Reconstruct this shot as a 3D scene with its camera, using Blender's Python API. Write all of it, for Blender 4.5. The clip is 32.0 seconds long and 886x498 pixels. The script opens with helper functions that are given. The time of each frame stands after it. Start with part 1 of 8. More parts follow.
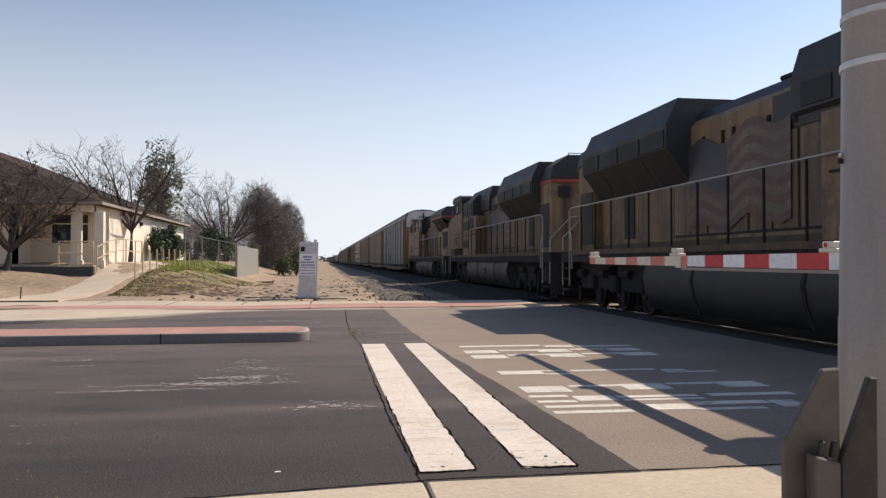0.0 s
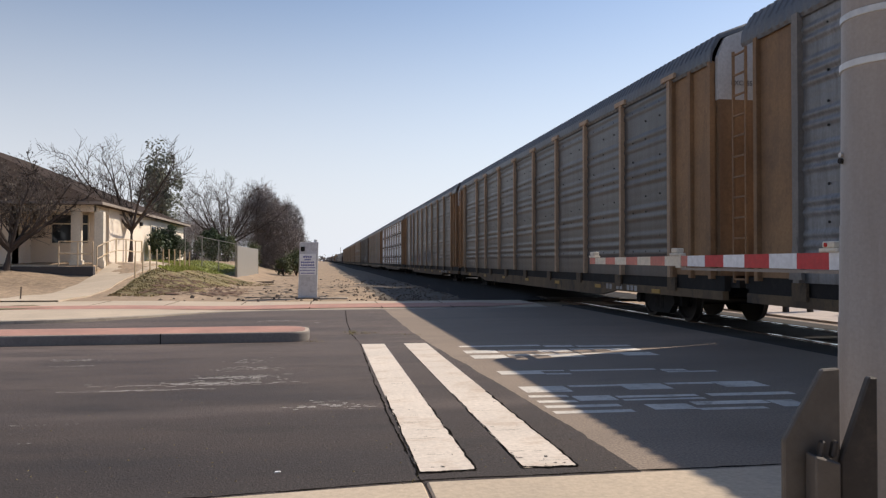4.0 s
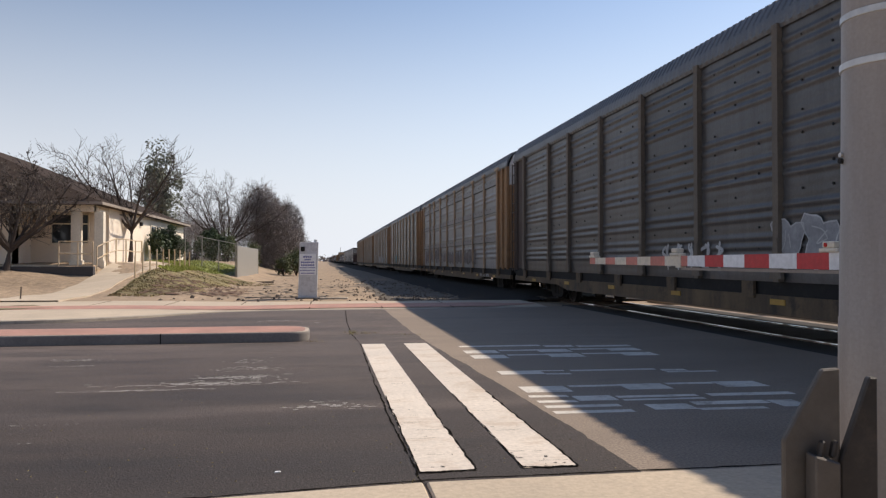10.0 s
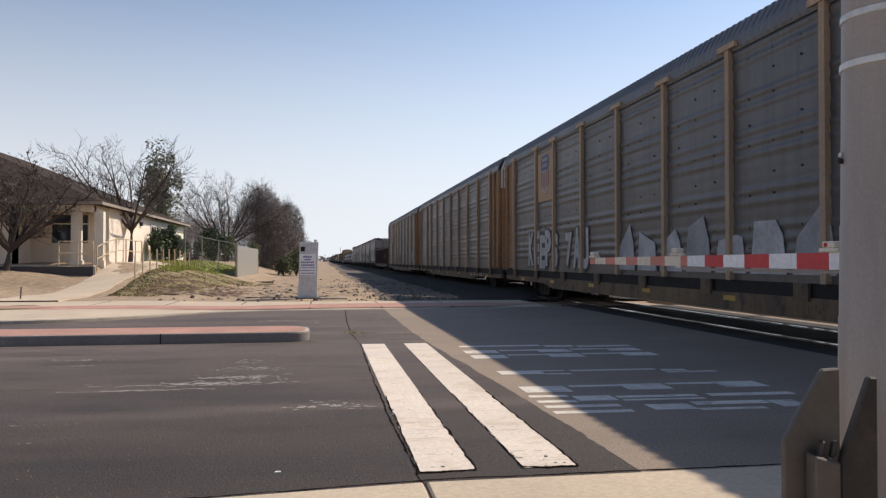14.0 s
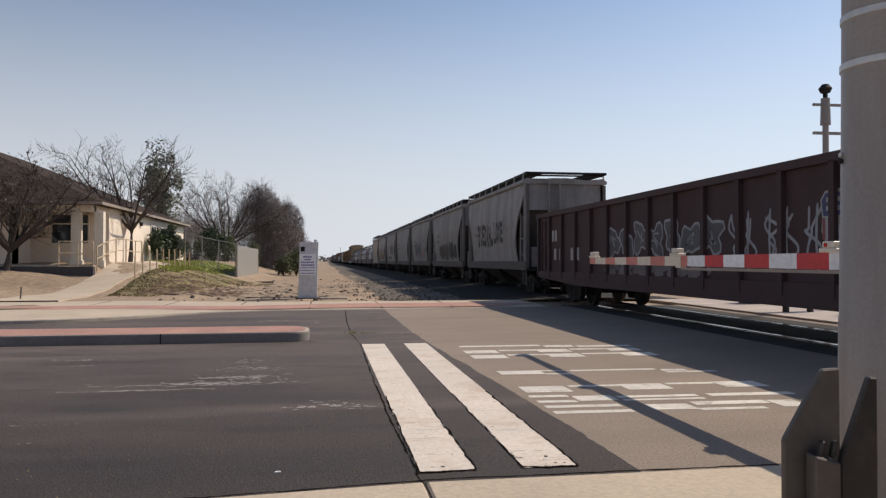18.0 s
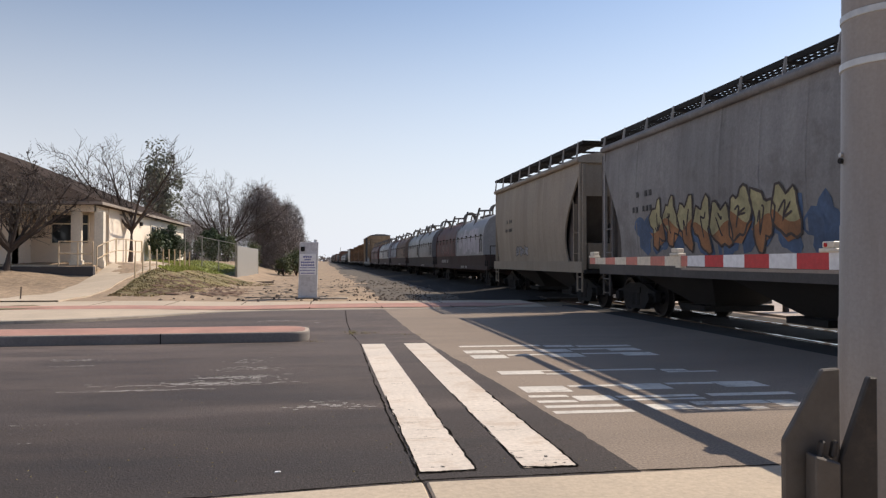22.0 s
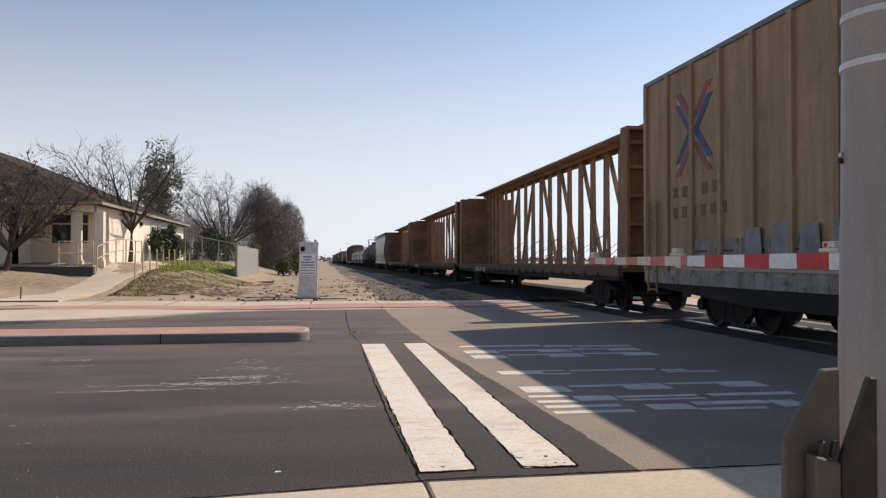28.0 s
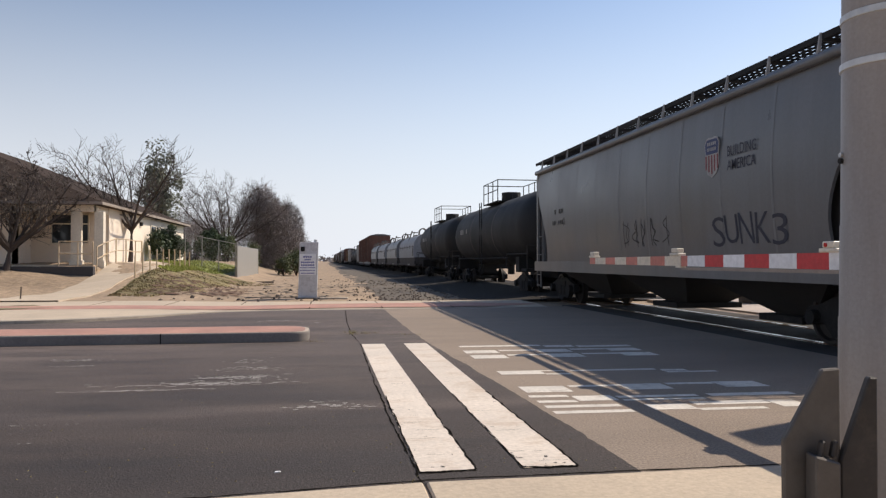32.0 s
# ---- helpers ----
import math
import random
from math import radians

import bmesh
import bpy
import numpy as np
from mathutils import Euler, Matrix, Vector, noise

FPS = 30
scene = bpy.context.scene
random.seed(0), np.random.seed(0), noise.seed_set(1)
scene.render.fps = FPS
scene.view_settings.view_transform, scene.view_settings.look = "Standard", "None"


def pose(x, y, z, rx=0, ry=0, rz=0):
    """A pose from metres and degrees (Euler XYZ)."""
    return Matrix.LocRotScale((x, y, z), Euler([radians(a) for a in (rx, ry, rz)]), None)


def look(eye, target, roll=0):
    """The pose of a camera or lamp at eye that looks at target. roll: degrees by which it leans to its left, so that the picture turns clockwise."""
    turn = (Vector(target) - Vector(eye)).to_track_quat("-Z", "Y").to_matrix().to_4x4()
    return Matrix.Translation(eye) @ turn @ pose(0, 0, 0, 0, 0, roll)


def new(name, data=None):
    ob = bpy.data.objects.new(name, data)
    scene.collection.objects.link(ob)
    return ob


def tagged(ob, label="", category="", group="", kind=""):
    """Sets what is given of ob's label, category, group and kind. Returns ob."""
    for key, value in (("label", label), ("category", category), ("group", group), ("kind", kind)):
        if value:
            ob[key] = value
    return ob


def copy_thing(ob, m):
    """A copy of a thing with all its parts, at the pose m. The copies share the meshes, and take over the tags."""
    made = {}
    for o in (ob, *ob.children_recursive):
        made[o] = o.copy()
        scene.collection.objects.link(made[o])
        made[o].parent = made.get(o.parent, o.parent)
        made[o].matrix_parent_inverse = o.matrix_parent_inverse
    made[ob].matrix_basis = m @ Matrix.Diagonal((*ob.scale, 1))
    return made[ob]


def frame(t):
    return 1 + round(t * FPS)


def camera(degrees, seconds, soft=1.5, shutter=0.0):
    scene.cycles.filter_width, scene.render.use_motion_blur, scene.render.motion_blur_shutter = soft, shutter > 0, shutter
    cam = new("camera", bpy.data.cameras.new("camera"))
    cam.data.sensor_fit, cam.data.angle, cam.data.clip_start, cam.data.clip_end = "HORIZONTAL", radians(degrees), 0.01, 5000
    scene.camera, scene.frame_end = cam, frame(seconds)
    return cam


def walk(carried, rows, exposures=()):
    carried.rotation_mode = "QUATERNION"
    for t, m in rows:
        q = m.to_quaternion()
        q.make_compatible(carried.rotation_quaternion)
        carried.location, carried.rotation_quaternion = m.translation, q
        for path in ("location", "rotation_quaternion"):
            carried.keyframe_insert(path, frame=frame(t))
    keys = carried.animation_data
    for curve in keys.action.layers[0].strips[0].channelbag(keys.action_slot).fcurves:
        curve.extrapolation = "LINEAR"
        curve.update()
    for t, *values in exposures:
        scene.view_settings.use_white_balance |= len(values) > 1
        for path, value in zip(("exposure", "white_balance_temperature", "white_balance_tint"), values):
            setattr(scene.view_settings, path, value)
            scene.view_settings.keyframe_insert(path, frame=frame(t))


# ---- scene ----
# ---- camera ----
cam = camera(60.7, 32.0, soft=1.3)
EYE = Vector((0.0, 0.0, 1.34))
YAW, PITCH = radians(8.955), radians(0.8876)
AIM = Vector((math.sin(YAW) * math.cos(PITCH), math.cos(YAW) * math.cos(PITCH), math.sin(PITCH)))
walk(cam, [(0.0, look(EYE, EYE + AIM)), (32.0, look(EYE, EYE + AIM))],
     exposures=((0, 0.08, 6580, 11.8), (0.8, 0, 6580, 11.8), (17.4, 0.06, 6580, 11.8), (17.8, -0.18, 6580, 11.8), (18.1, -0.23, 6580, 11.8), (18.6, -0.12, 6580, 11.8), (19.1, 0.05, 6580, 11.8), (20.5, 0.04, 6580, 11.8), (23, 0.03, 6580, 11.8), (24, -0.05, 6580, 11.8), (25.5, -0.02, 6580, 11.8), (28, 0, 6580, 11.8), (29, -0.1, 6580, 11.8), (30, -0.03, 6580, 11.8), (32, 0.03, 6580, 11.8)))

# ---- world, sun, exposure ----
SUN = Vector((0.905, 0.37, 1.0)).normalized()
world = bpy.data.worlds.new("sky")
scene.world = world
world.use_nodes = True
wn = world.node_tree.nodes
sky = wn.new("ShaderNodeTexSky")
sky.sky_type, sky.sun_disc = "NISHITA", False
sky.sun_elevation, sky.sun_rotation = math.asin(SUN.z), math.atan2(SUN.x, SUN.y)
sky.altitude, sky.air_density, sky.dust_density, sky.ozone_density = 60, 1.0, 0.9, 2.6
# pale haze that thickens evenly towards the horizon
wl = world.node_tree.links
where, xyz = wn.new("ShaderNodeTexCoord"), wn.new("ShaderNodeSeparateXYZ")
wl.new(where.outputs["Generated"], xyz.inputs[0])
low = wn.new("ShaderNodeMapRange")
low.interpolation_type = "SMOOTHSTEP"
low.inputs["From Min"].default_value, low.inputs["From Max"].default_value = -0.04, 0.44
low.inputs["To Min"].default_value, low.inputs["To Max"].default_value = 1.0, 0.0
wl.new(xyz.outputs["Z"], low.inputs["Value"])
haze = wn.new("ShaderNodeMix")
haze.data_type = "RGBA"
wl.new(low.outputs["Result"], haze.inputs["Factor"])
wl.new(sky.outputs["Color"], haze.inputs["A"])
haze.inputs["B"].default_value = (7.5, 7.8, 8.3, 1)
toward, glow, lift = wn.new("ShaderNodeVectorMath"), wn.new("ShaderNodeMapRange"), wn.new("ShaderNodeMix")
toward.operation = "DOT_PRODUCT"
wl.new(where.outputs["Generated"], toward.inputs[0])
toward.inputs[1].default_value = SUN
glow.inputs["From Min"].default_value, glow.inputs["From Max"].default_value = 0.15, 0.85
wl.new(toward.outputs["Value"], glow.inputs["Value"])
lift.data_type, lift.blend_type = "RGBA", "MULTIPLY"
wl.new(glow.outputs["Result"], lift.inputs["Factor"])
wl.new(haze.outputs["Result"], lift.inputs["A"])
lift.inputs["B"].default_value = (1.17, 1.25, 1.31, 1)
wl.new(lift.outputs["Result"], wn["Background"].inputs["Color"])
wn["Background"].inputs["Strength"].default_value = 0.105
sun = new("sun", bpy.data.lights.new("sun", "SUN"))
sun.data.energy, sun.data.angle, sun.data.color = 4.7, radians(0.55), (1.0, 0.9, 0.76)
sun.matrix_world = look(SUN * 60, (0, 0, 0))
scene.view_settings.exposure = 0.0

# ---- mesh helpers ----
TX = 8.75          # middle of the track
SPEED = 20.3       # the train's speed, metres a second


class Geo:
    """Collects vertices and faces of one mesh."""

    def __init__(self):
        self.v, self.f = [], []

    def add(self, vs, fs):
        n = len(self.v)
        self.v += [tuple(p) for p in vs]
        self.f += [tuple(n + i for i in q) for q in fs]
        return self

    def box(self, x0, x1, y0, y1, z0, z1):
        return self.add([(x, y, z) for x in (x0, x1) for y in (y0, y1) for z in (z0, z1)],
                        [(0, 1, 3, 2), (4, 6, 7, 5), (0, 4, 5, 1), (2, 3, 7, 6), (0, 2, 6, 4), (1, 5, 7, 3)])

    def prism(self, prof, axis, c0, c1):
        put = {"x": lambda a, b, c: (c, a, b), "y": lambda a, b, c: (a, c, b), "z": lambda a, b, c: (a, b, c)}[axis]
        n = len(prof)
        vs = [put(a, b, c) for c in (c0, c1) for a, b in prof]
        fs = [(i, (i + 1) % n, n + (i + 1) % n, n + i) for i in range(n)]
        return self.add(vs, fs + [tuple(range(n)), tuple(range(2 * n - 1, n - 1, -1))])

    def loft(self, rings, caps=True, closed=True):
        n = len(rings[0])
        vs = [p for r in rings for p in r]
        fs = []
        for k in range(len(rings) - 1):
            for i in range(n if closed else n - 1):
                j = (i + 1) % n
                fs.append((k * n + i, k * n + j, (k + 1) * n + j, (k + 1) * n + i))
        if caps and closed:
            m = (len(rings) - 1) * n
            fs += [tuple(range(n)), tuple(m + i for i in range(n - 1, -1, -1))]
        return self.add(vs, fs)

    def tube(self, p0, p1, r0, r1=None, n=6):
        p0, p1 = Vector(p0), Vector(p1)
        d = (p1 - p0)
        if d.length < 1e-6:
            return self
        d.normalize()
        a = d.orthogonal().normalized()
        b = d.cross(a)
        r1 = r0 if r1 is None else r1
        ring = lambda p, r: [p + r * (math.cos(6.28319 * i / n) * a + math.sin(6.28319 * i / n) * b) for i in range(n)]
        return self.loft([ring(p0, r0), ring(p1, r1)])

    def pipe(self, pts, r, n=5):
        for a, b in zip(pts, pts[1:]):
            self.tube(a, b, r, r, n)
        return self

    def drum(self, c, axis, length, r, n=20):
        c = Vector(c)
        d = {"x": Vector((1, 0, 0)), "y": Vector((0, 1, 0)), "z": Vector((0, 0, 1))}[axis] * (length / 2)
        return self.tube(c - d, c + d, r, r, n)

    def mesh(self, name, smooth=0):
        me = bpy.data.meshes.new(name)
        me.from_pydata(self.v, [], self.f)
        bm = bmesh.new()
        bm.from_mesh(me)
        bmesh.ops.recalc_face_normals(bm, faces=bm.faces)
        bm.to_mesh(me)
        bm.free()
        if smooth:
            me.polygons.foreach_set("use_smooth", [True] * len(me.polygons))
            me.set_sharp_from_angle(angle=radians(smooth))
        return me


def part(name, g, material, parent, label="", smooth=0, at=None):
    """One mesh object under a thing or a part."""
    me = g if isinstance(g, bpy.types.Mesh) else g.mesh(name, smooth)
    if material and not me.materials:
        me.materials.append(material)
    ob = new(name, me)
    ob.parent = parent
    if at is not None:
        ob.matrix_basis = at
    if label:
        ob["label"] = label
    return ob


def thing(name, g, material, label, category, group="", kind="", smooth=0, at=None):
    me = (g if isinstance(g, bpy.types.Mesh) else g.mesh(name, smooth)) if g is not None else None
    if me is not None and material and not me.materials:
        me.materials.append(material)
    ob = new(name, me)
    if at is not None:
        ob.matrix_basis = at
    return tagged(ob, label, category, group, kind)


def bevelled(g, width, name="mesh", segments=2):
    me = g.mesh(name)
    bm = bmesh.new()
    bm.from_mesh(me)
    bmesh.ops.bevel(bm, geom=[e for e in bm.edges if e.calc_face_angle(0) > 0.5], offset=width, segments=segments, affect="EDGES", profile=0.6)
    bm.to_mesh(me)
    bm.free()
    return me


# ---- materials ----
def mat(name, base, rough=0.75, metal=0.0, var=0.22, scale=0.8, fine=18.0, bump=0.15, streak=0.0, dirt=(0.05, 0.04, 0.03), each=0.08, spots=0.0, grain=0.12, stretch=(1, 1, 1), run=2.0, deep=0.02, specks=0.0, lanes=(), gloss=0.5):
    m = bpy.data.materials.new(name)
    m.use_nodes = True
    N, L = m.node_tree.nodes, m.node_tree.links
    b = N["Principled BSDF"]
    b.inputs["Roughness"].default_value, b.inputs["Metallic"].default_value = rough, metal
    b.inputs["Specular IOR Level"].default_value = gloss
    co = N.new("ShaderNodeTexCoord")
    mp = N.new("ShaderNodeMapping")
    mp.inputs["Scale"].default_value = stretch
    L.new(co.outputs["Object"], mp.inputs["Vector"])
    info = N.new("ShaderNodeObjectInfo")

    def tex(s, detail, vec=None, rg=0.6):
        n = N.new("ShaderNodeTexNoise")
        n.inputs["Scale"].default_value, n.inputs["Detail"].default_value, n.inputs["Roughness"].default_value = s, detail, rg
        L.new(vec or mp.outputs["Vector"], n.inputs["Vector"])
        return n.outputs["Fac"]

    def calc(op, a, bb):
        n = N.new("ShaderNodeMath")
        n.operation = op
        for i, q in enumerate((a, bb)):
            if isinstance(q, (int, float)):
                n.inputs[i].default_value = q
            else:
                L.new(q, n.inputs[i])
        return n.outputs[0]

    def ramp(f, lo, hi, a=0.0, z=1.0):
        n = N.new("ShaderNodeMapRange")
        n.inputs["From Min"].default_value, n.inputs["From Max"].default_value = lo, hi
        n.inputs["To Min"].default_value, n.inputs["To Max"].default_value = a, z
        L.new(f, n.inputs["Value"])
        return n.outputs["Result"]

    big, small = tex(scale, 5), tex(fine, 4, co.outputs["Object"])
    val = calc("MULTIPLY", ramp(big, 0.3, 0.7, 1 - var, 1 + var), ramp(small, 0.3, 0.7, 1 - grain, 1 + grain))
    val = calc("MULTIPLY", val, ramp(info.outputs["Random"], 0, 1, 1 - each, 1 + each))
    hsv = N.new("ShaderNodeHueSaturation")
    hsv.inputs["Color"].default_value = (*base, 1)
    L.new(val, hsv.inputs["Value"])
    col = hsv.outputs["Color"]

    def blend(f, c):
        nonlocal col
        n = N.new("ShaderNodeMix")
        n.data_type = "RGBA"
        L.new(f, n.inputs["Factor"])
        L.new(col, n.inputs["A"])
        n.inputs["B"].default_value = (*c, 1)
        col = n.outputs["Result"]

    if streak:
        ms = N.new("ShaderNodeMapping")
        ms.inputs["Scale"].default_value = (run, run, run * 0.09)
        L.new(co.outputs["Object"], ms.inputs["Vector"])
        off = N.new("ShaderNodeVectorMath")
        L.new(ms.outputs["Vector"], off.inputs[0])
        L.new(info.outputs["Random"], off.inputs[1])
        blend(ramp(tex(1.0, 6, off.outputs[0], 0.65), 0.42, 0.72, 0, streak), dirt)
    if lanes:
        sep = N.new("ShaderNodeSeparateXYZ")
        L.new(co.outputs["Object"], sep.inputs[0])
        wob = calc("ADD", sep.outputs["Y"], ramp(tex(0.5, 4, mp.outputs["Vector"]), 0.3, 0.7, -0.35, 0.35))
        cr = N.new("ShaderNodeValToRGB")
        el = cr.color_ramp.elements
        while len(el) < len(lanes):
            el.new(0.5)
        for e, (y, v) in zip(el, lanes):
            e.position = (y - 4) / 20
            e.color = (v, v, v, 1)
        L.new(ramp(wob, 4, 24), cr.inputs[0])
        tint = N.new("ShaderNodeMix")
        tint.data_type, tint.blend_type = "RGBA", "MULTIPLY"
        tint.inputs["Factor"].default_value = 1.0
        L.new(col, tint.inputs["A"])
        L.new(cr.outputs[0], tint.inputs["B"])
        col = tint.outputs["Result"]
    if specks:
        vo = N.new("ShaderNodeTexVoronoi")
        vo.inputs["Scale"].default_value = 34
        L.new(co.outputs["Object"], vo.inputs["Vector"])
        pick = N.new("ShaderNodeSeparateColor")
        L.new(vo.outputs["Color"], pick.inputs[0])
        blend(calc("MULTIPLY", ramp(vo.outputs["Distance"], 0.16, 0.3, specks, 0), ramp(pick.outputs[0], 0.82, 0.9, 0, 1)), (0.3, 0.27, 0.24))
    if spots:
        blend(ramp(tex(scale * 2.3, 8, None, 0.7), 0.52, 0.66, 0, spots), dirt)
    L.new(col, b.inputs["Base Color"])
    L.new(ramp(big, 0.3, 0.7, max(0.05, rough - 0.1), min(1, rough + 0.1)), b.inputs["Roughness"])
    if bump:
        bp = N.new("ShaderNodeBump")
        bp.inputs["Strength"].default_value, bp.inputs["Distance"].default_value = bump, deep
        L.new(small, bp.inputs["Height"])
        L.new(bp.outputs["Normal"], b.inputs["Normal"])
    return m


ASPHALT = mat("asphalt", (0.132, 0.104, 0.092), 0.8, var=0.34, scale=1.1, fine=60, bump=0.45, grain=0.6, stretch=(0.25, 1, 1), specks=0.22, spots=0.4, dirt=(0.026, 0.023, 0.021), lanes=((4.2, 0.38), (6.2, 0.44), (6.75, 0.5), (6.98, 0.74), (7.15, 0.7), (7.4, 0.56), (8.5, 0.66), (11.5, 0.86), (15.0, 0.88), (21.0, 0.92)), gloss=0.32)
OLDROAD = mat("old_road", (0.278, 0.222, 0.176), 0.75, var=0.14, scale=0.7, fine=50, bump=0.3, spots=0.35, dirt=(0.185, 0.15, 0.122), grain=0.3, stretch=(0.35, 1, 1), specks=0.35, gloss=0.08)
CONCRETE = mat("concrete", (0.5, 0.405, 0.3), 0.85, var=0.1, scale=0.7, fine=30, bump=0.2, spots=0.2, dirt=(0.33, 0.28, 0.22))
# median kerb: the face's shade is put into a darker concrete, its lit top into RIM
SHADEKERB = mat("shaded_kerb", (0.2, 0.18, 0.165), 0.85, var=0.2, scale=1.2, fine=30, spots=0.4, dirt=(0.09, 0.082, 0.077), stretch=(0.3, 1, 1))
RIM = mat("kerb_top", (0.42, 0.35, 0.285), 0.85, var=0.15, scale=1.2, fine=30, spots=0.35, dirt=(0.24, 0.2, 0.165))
KERB = mat("kerb", (0.4, 0.34, 0.27), 0.85, var=0.15, scale=1.2, fine=30, spots=0.4, dirt=(0.14, 0.12, 0.1))
REDPAVE = mat("red_pavers", (0.4, 0.215, 0.165), 0.85, var=0.18, scale=1.5, fine=14, spots=0.35, dirt=(0.32, 0.22, 0.18))
PAINT = mat("road_paint", (0.61, 0.53, 0.445), 0.75, var=0.1, scale=0.8, fine=26, spots=0.75, dirt=(0.48, 0.36, 0.255), bump=0.2, stretch=(0.8, 1.0, 1))
FADED = mat("faded_paint", (0.36, 0.33, 0.3), 0.8, var=0.25, scale=3, fine=26, spots=0.7, dirt=(0.09, 0.085, 0.08))
ROADTEXT = mat("road_letter_paint", (0.62, 0.57, 0.5), 0.75, var=0.15, scale=2.5, fine=26, spots=0.7, dirt=(0.3, 0.25, 0.2))
CRACK = mat("crack_filler", (0.014, 0.0125, 0.011), 0.95, var=0.2, gloss=0.0)
DIRT = mat("dirt", (0.315, 0.228, 0.15), 0.95, var=0.22, scale=0.3, fine=5, bump=0.9, spots=0.6, dirt=(0.215, 0.155, 0.105), grain=0.28, deep=0.06)
GRASS = mat("grass", (0.17, 0.19, 0.055), 0.9, var=0.3, scale=0.9, fine=20, bump=0.5)
BALLAST = mat("ballast", (0.04, 0.036, 0.033), 0.95, var=0.25, scale=1.0, fine=22, bump=1.0, grain=0.45, gloss=0.1)
RAILSTEEL = mat("rail_steel", (0.7, 0.68, 0.66), 0.16, 1.0, var=0.06, bump=0.02)
RAILRUST = mat("rail_rust", (0.1, 0.055, 0.035), 0.8, 0.2)
TIE = mat("tie_wood", (0.07, 0.055, 0.045), 0.9, var=0.3)
PANELCONC = mat("crossing_panel", (0.075, 0.068, 0.062), 0.92, var=0.25, scale=1.0, gloss=0.08)
STUCCO = mat("stucco", (0.8, 0.69, 0.565), 0.9, var=0.07, scale=0.5, fine=60, bump=0.25)
CREAM = mat("cream_paint", (0.7, 0.62, 0.5), 0.7, var=0.08)
SHINGLE = mat("roof_shingle", (0.05, 0.036, 0.029), 0.95, var=0.25, scale=2.0, fine=20, bump=0.6, stretch=(1, 1, 5), gloss=0.1)
GLASS = mat("window_glass", (0.03, 0.035, 0.04), 0.12, 0.0, var=0.2, bump=0.0)
TANRAIL = mat("tan_rail_paint", (0.55, 0.42, 0.27), 0.5, 0.0, var=0.1)
DARKWALL = mat("dark_planter", (0.055, 0.05, 0.05), 0.9, var=0.2)
BARK = mat("bark", (0.06, 0.045, 0.038), 0.95, var=0.3, scale=3, fine=25, bump=0.8, stretch=(1, 1, 0.3))
TWIG = mat("twig", (0.07, 0.054, 0.047), 0.95, var=0.25, scale=2)
LEAF = mat("leaf", (0.17, 0.18, 0.135), 0.7, var=0.45, scale=0.8, fine=6, bump=0)
LEAFDRY = mat("dry_leaf", (0.075, 0.06, 0.042), 0.8, var=0.4, scale=0.8, fine=6, bump=0)
HEDGE = mat("hedge_leaf", (0.045, 0.068, 0.027), 0.7, var=0.5, scale=1.5, fine=6, bump=0)
METALSHEET = mat("grey_sheet", (0.33, 0.31, 0.28), 0.55, 0.3, var=0.1)
GALV = mat("galvanised_mast", (0.33, 0.287, 0.255), 0.55, 0.3, var=0.08, scale=1.2, fine=60, streak=0.5, dirt=(0.235, 0.195, 0.165), grain=0.08, bump=0.05, run=9.0)
PLATE = mat("mast_plate", (0.125, 0.108, 0.094), 0.6, 0.3, var=0.2, scale=2.5, streak=0.4, dirt=(0.09, 0.07, 0.055))
WORN = mat("worn_asphalt", (0.075, 0.066, 0.057), 0.85, var=0.25, scale=0.9, fine=26, bump=0.9, grain=0.5, stretch=(0.22, 1, 1))
GALVDARK = mat("weathered_plate", (0.05, 0.042, 0.037), 0.6, 0.3, var=0.2, scale=3, spots=0.4, dirt=(0.12, 0.09, 0.07))
STRAP = mat("bright_strap", (0.52, 0.52, 0.52), 0.4, 0.5, var=0.06)
POSTPAINT = mat("white_post_paint", (0.55, 0.55, 0.56), 0.7, var=0.12, scale=2.5, spots=0.45, dirt=(0.26, 0.24, 0.24))
SIGNWHITE = mat("sign_white", (0.8, 0.8, 0.8), 0.5, var=0.04)
SIGNBLUE = mat("sign_blue", (0.08, 0.09, 0.3), 0.5, var=0.05)
ARMWHITE = mat("arm_white", (0.8, 0.8, 0.82), 0.45, var=0.05)
ARMCREAM = mat("arm_cream", (0.72, 0.64, 0.52), 0.5, var=0.07)
ARMRED = mat("arm_red", (0.52, 0.035, 0.045), 0.4, var=0.06)
ARMFADE = mat("arm_faded_red", (0.6, 0.2, 0.16), 0.45, var=0.08)
LENSRED = mat("red_lens", (0.5, 0.02, 0.02), 0.2, var=0.02, bump=0)
GLARE = mat("sunlit_pale_concrete", (0.43, 0.36, 0.31), 0.8, var=0.2, scale=0.9, spots=0.5, dirt=(0.3, 0.24, 0.2), gloss=0.2)
BLADE = mat("grass_blade", (0.34, 0.36, 0.09), 0.9, var=0.35, scale=0.9)
WEED = mat("weed", (0.2, 0.165, 0.09), 0.9, var=0.4, scale=0.7)
DRYWEED = mat("dry_weed", (0.2, 0.17, 0.08), 0.9, var=0.4, scale=6)
SLOPEGRASS = mat("slope_grass", (0.2, 0.16, 0.07), 0.9, var=0.4, scale=0.5, spots=0.85, dirt=(0.2, 0.115, 0.068), fine=8, bump=1.0, grain=0.4, deep=0.05)
BUSH = mat("bush_leaf", (0.1, 0.115, 0.05), 0.75, var=0.5, scale=1.2, fine=6, bump=0)
ROCK = mat("dark_rock", (0.05, 0.04, 0.034), 0.95, var=0.3, scale=6, grain=0.3)
STONE = mat("stone", (0.13, 0.1, 0.08), 0.95, var=0.3)
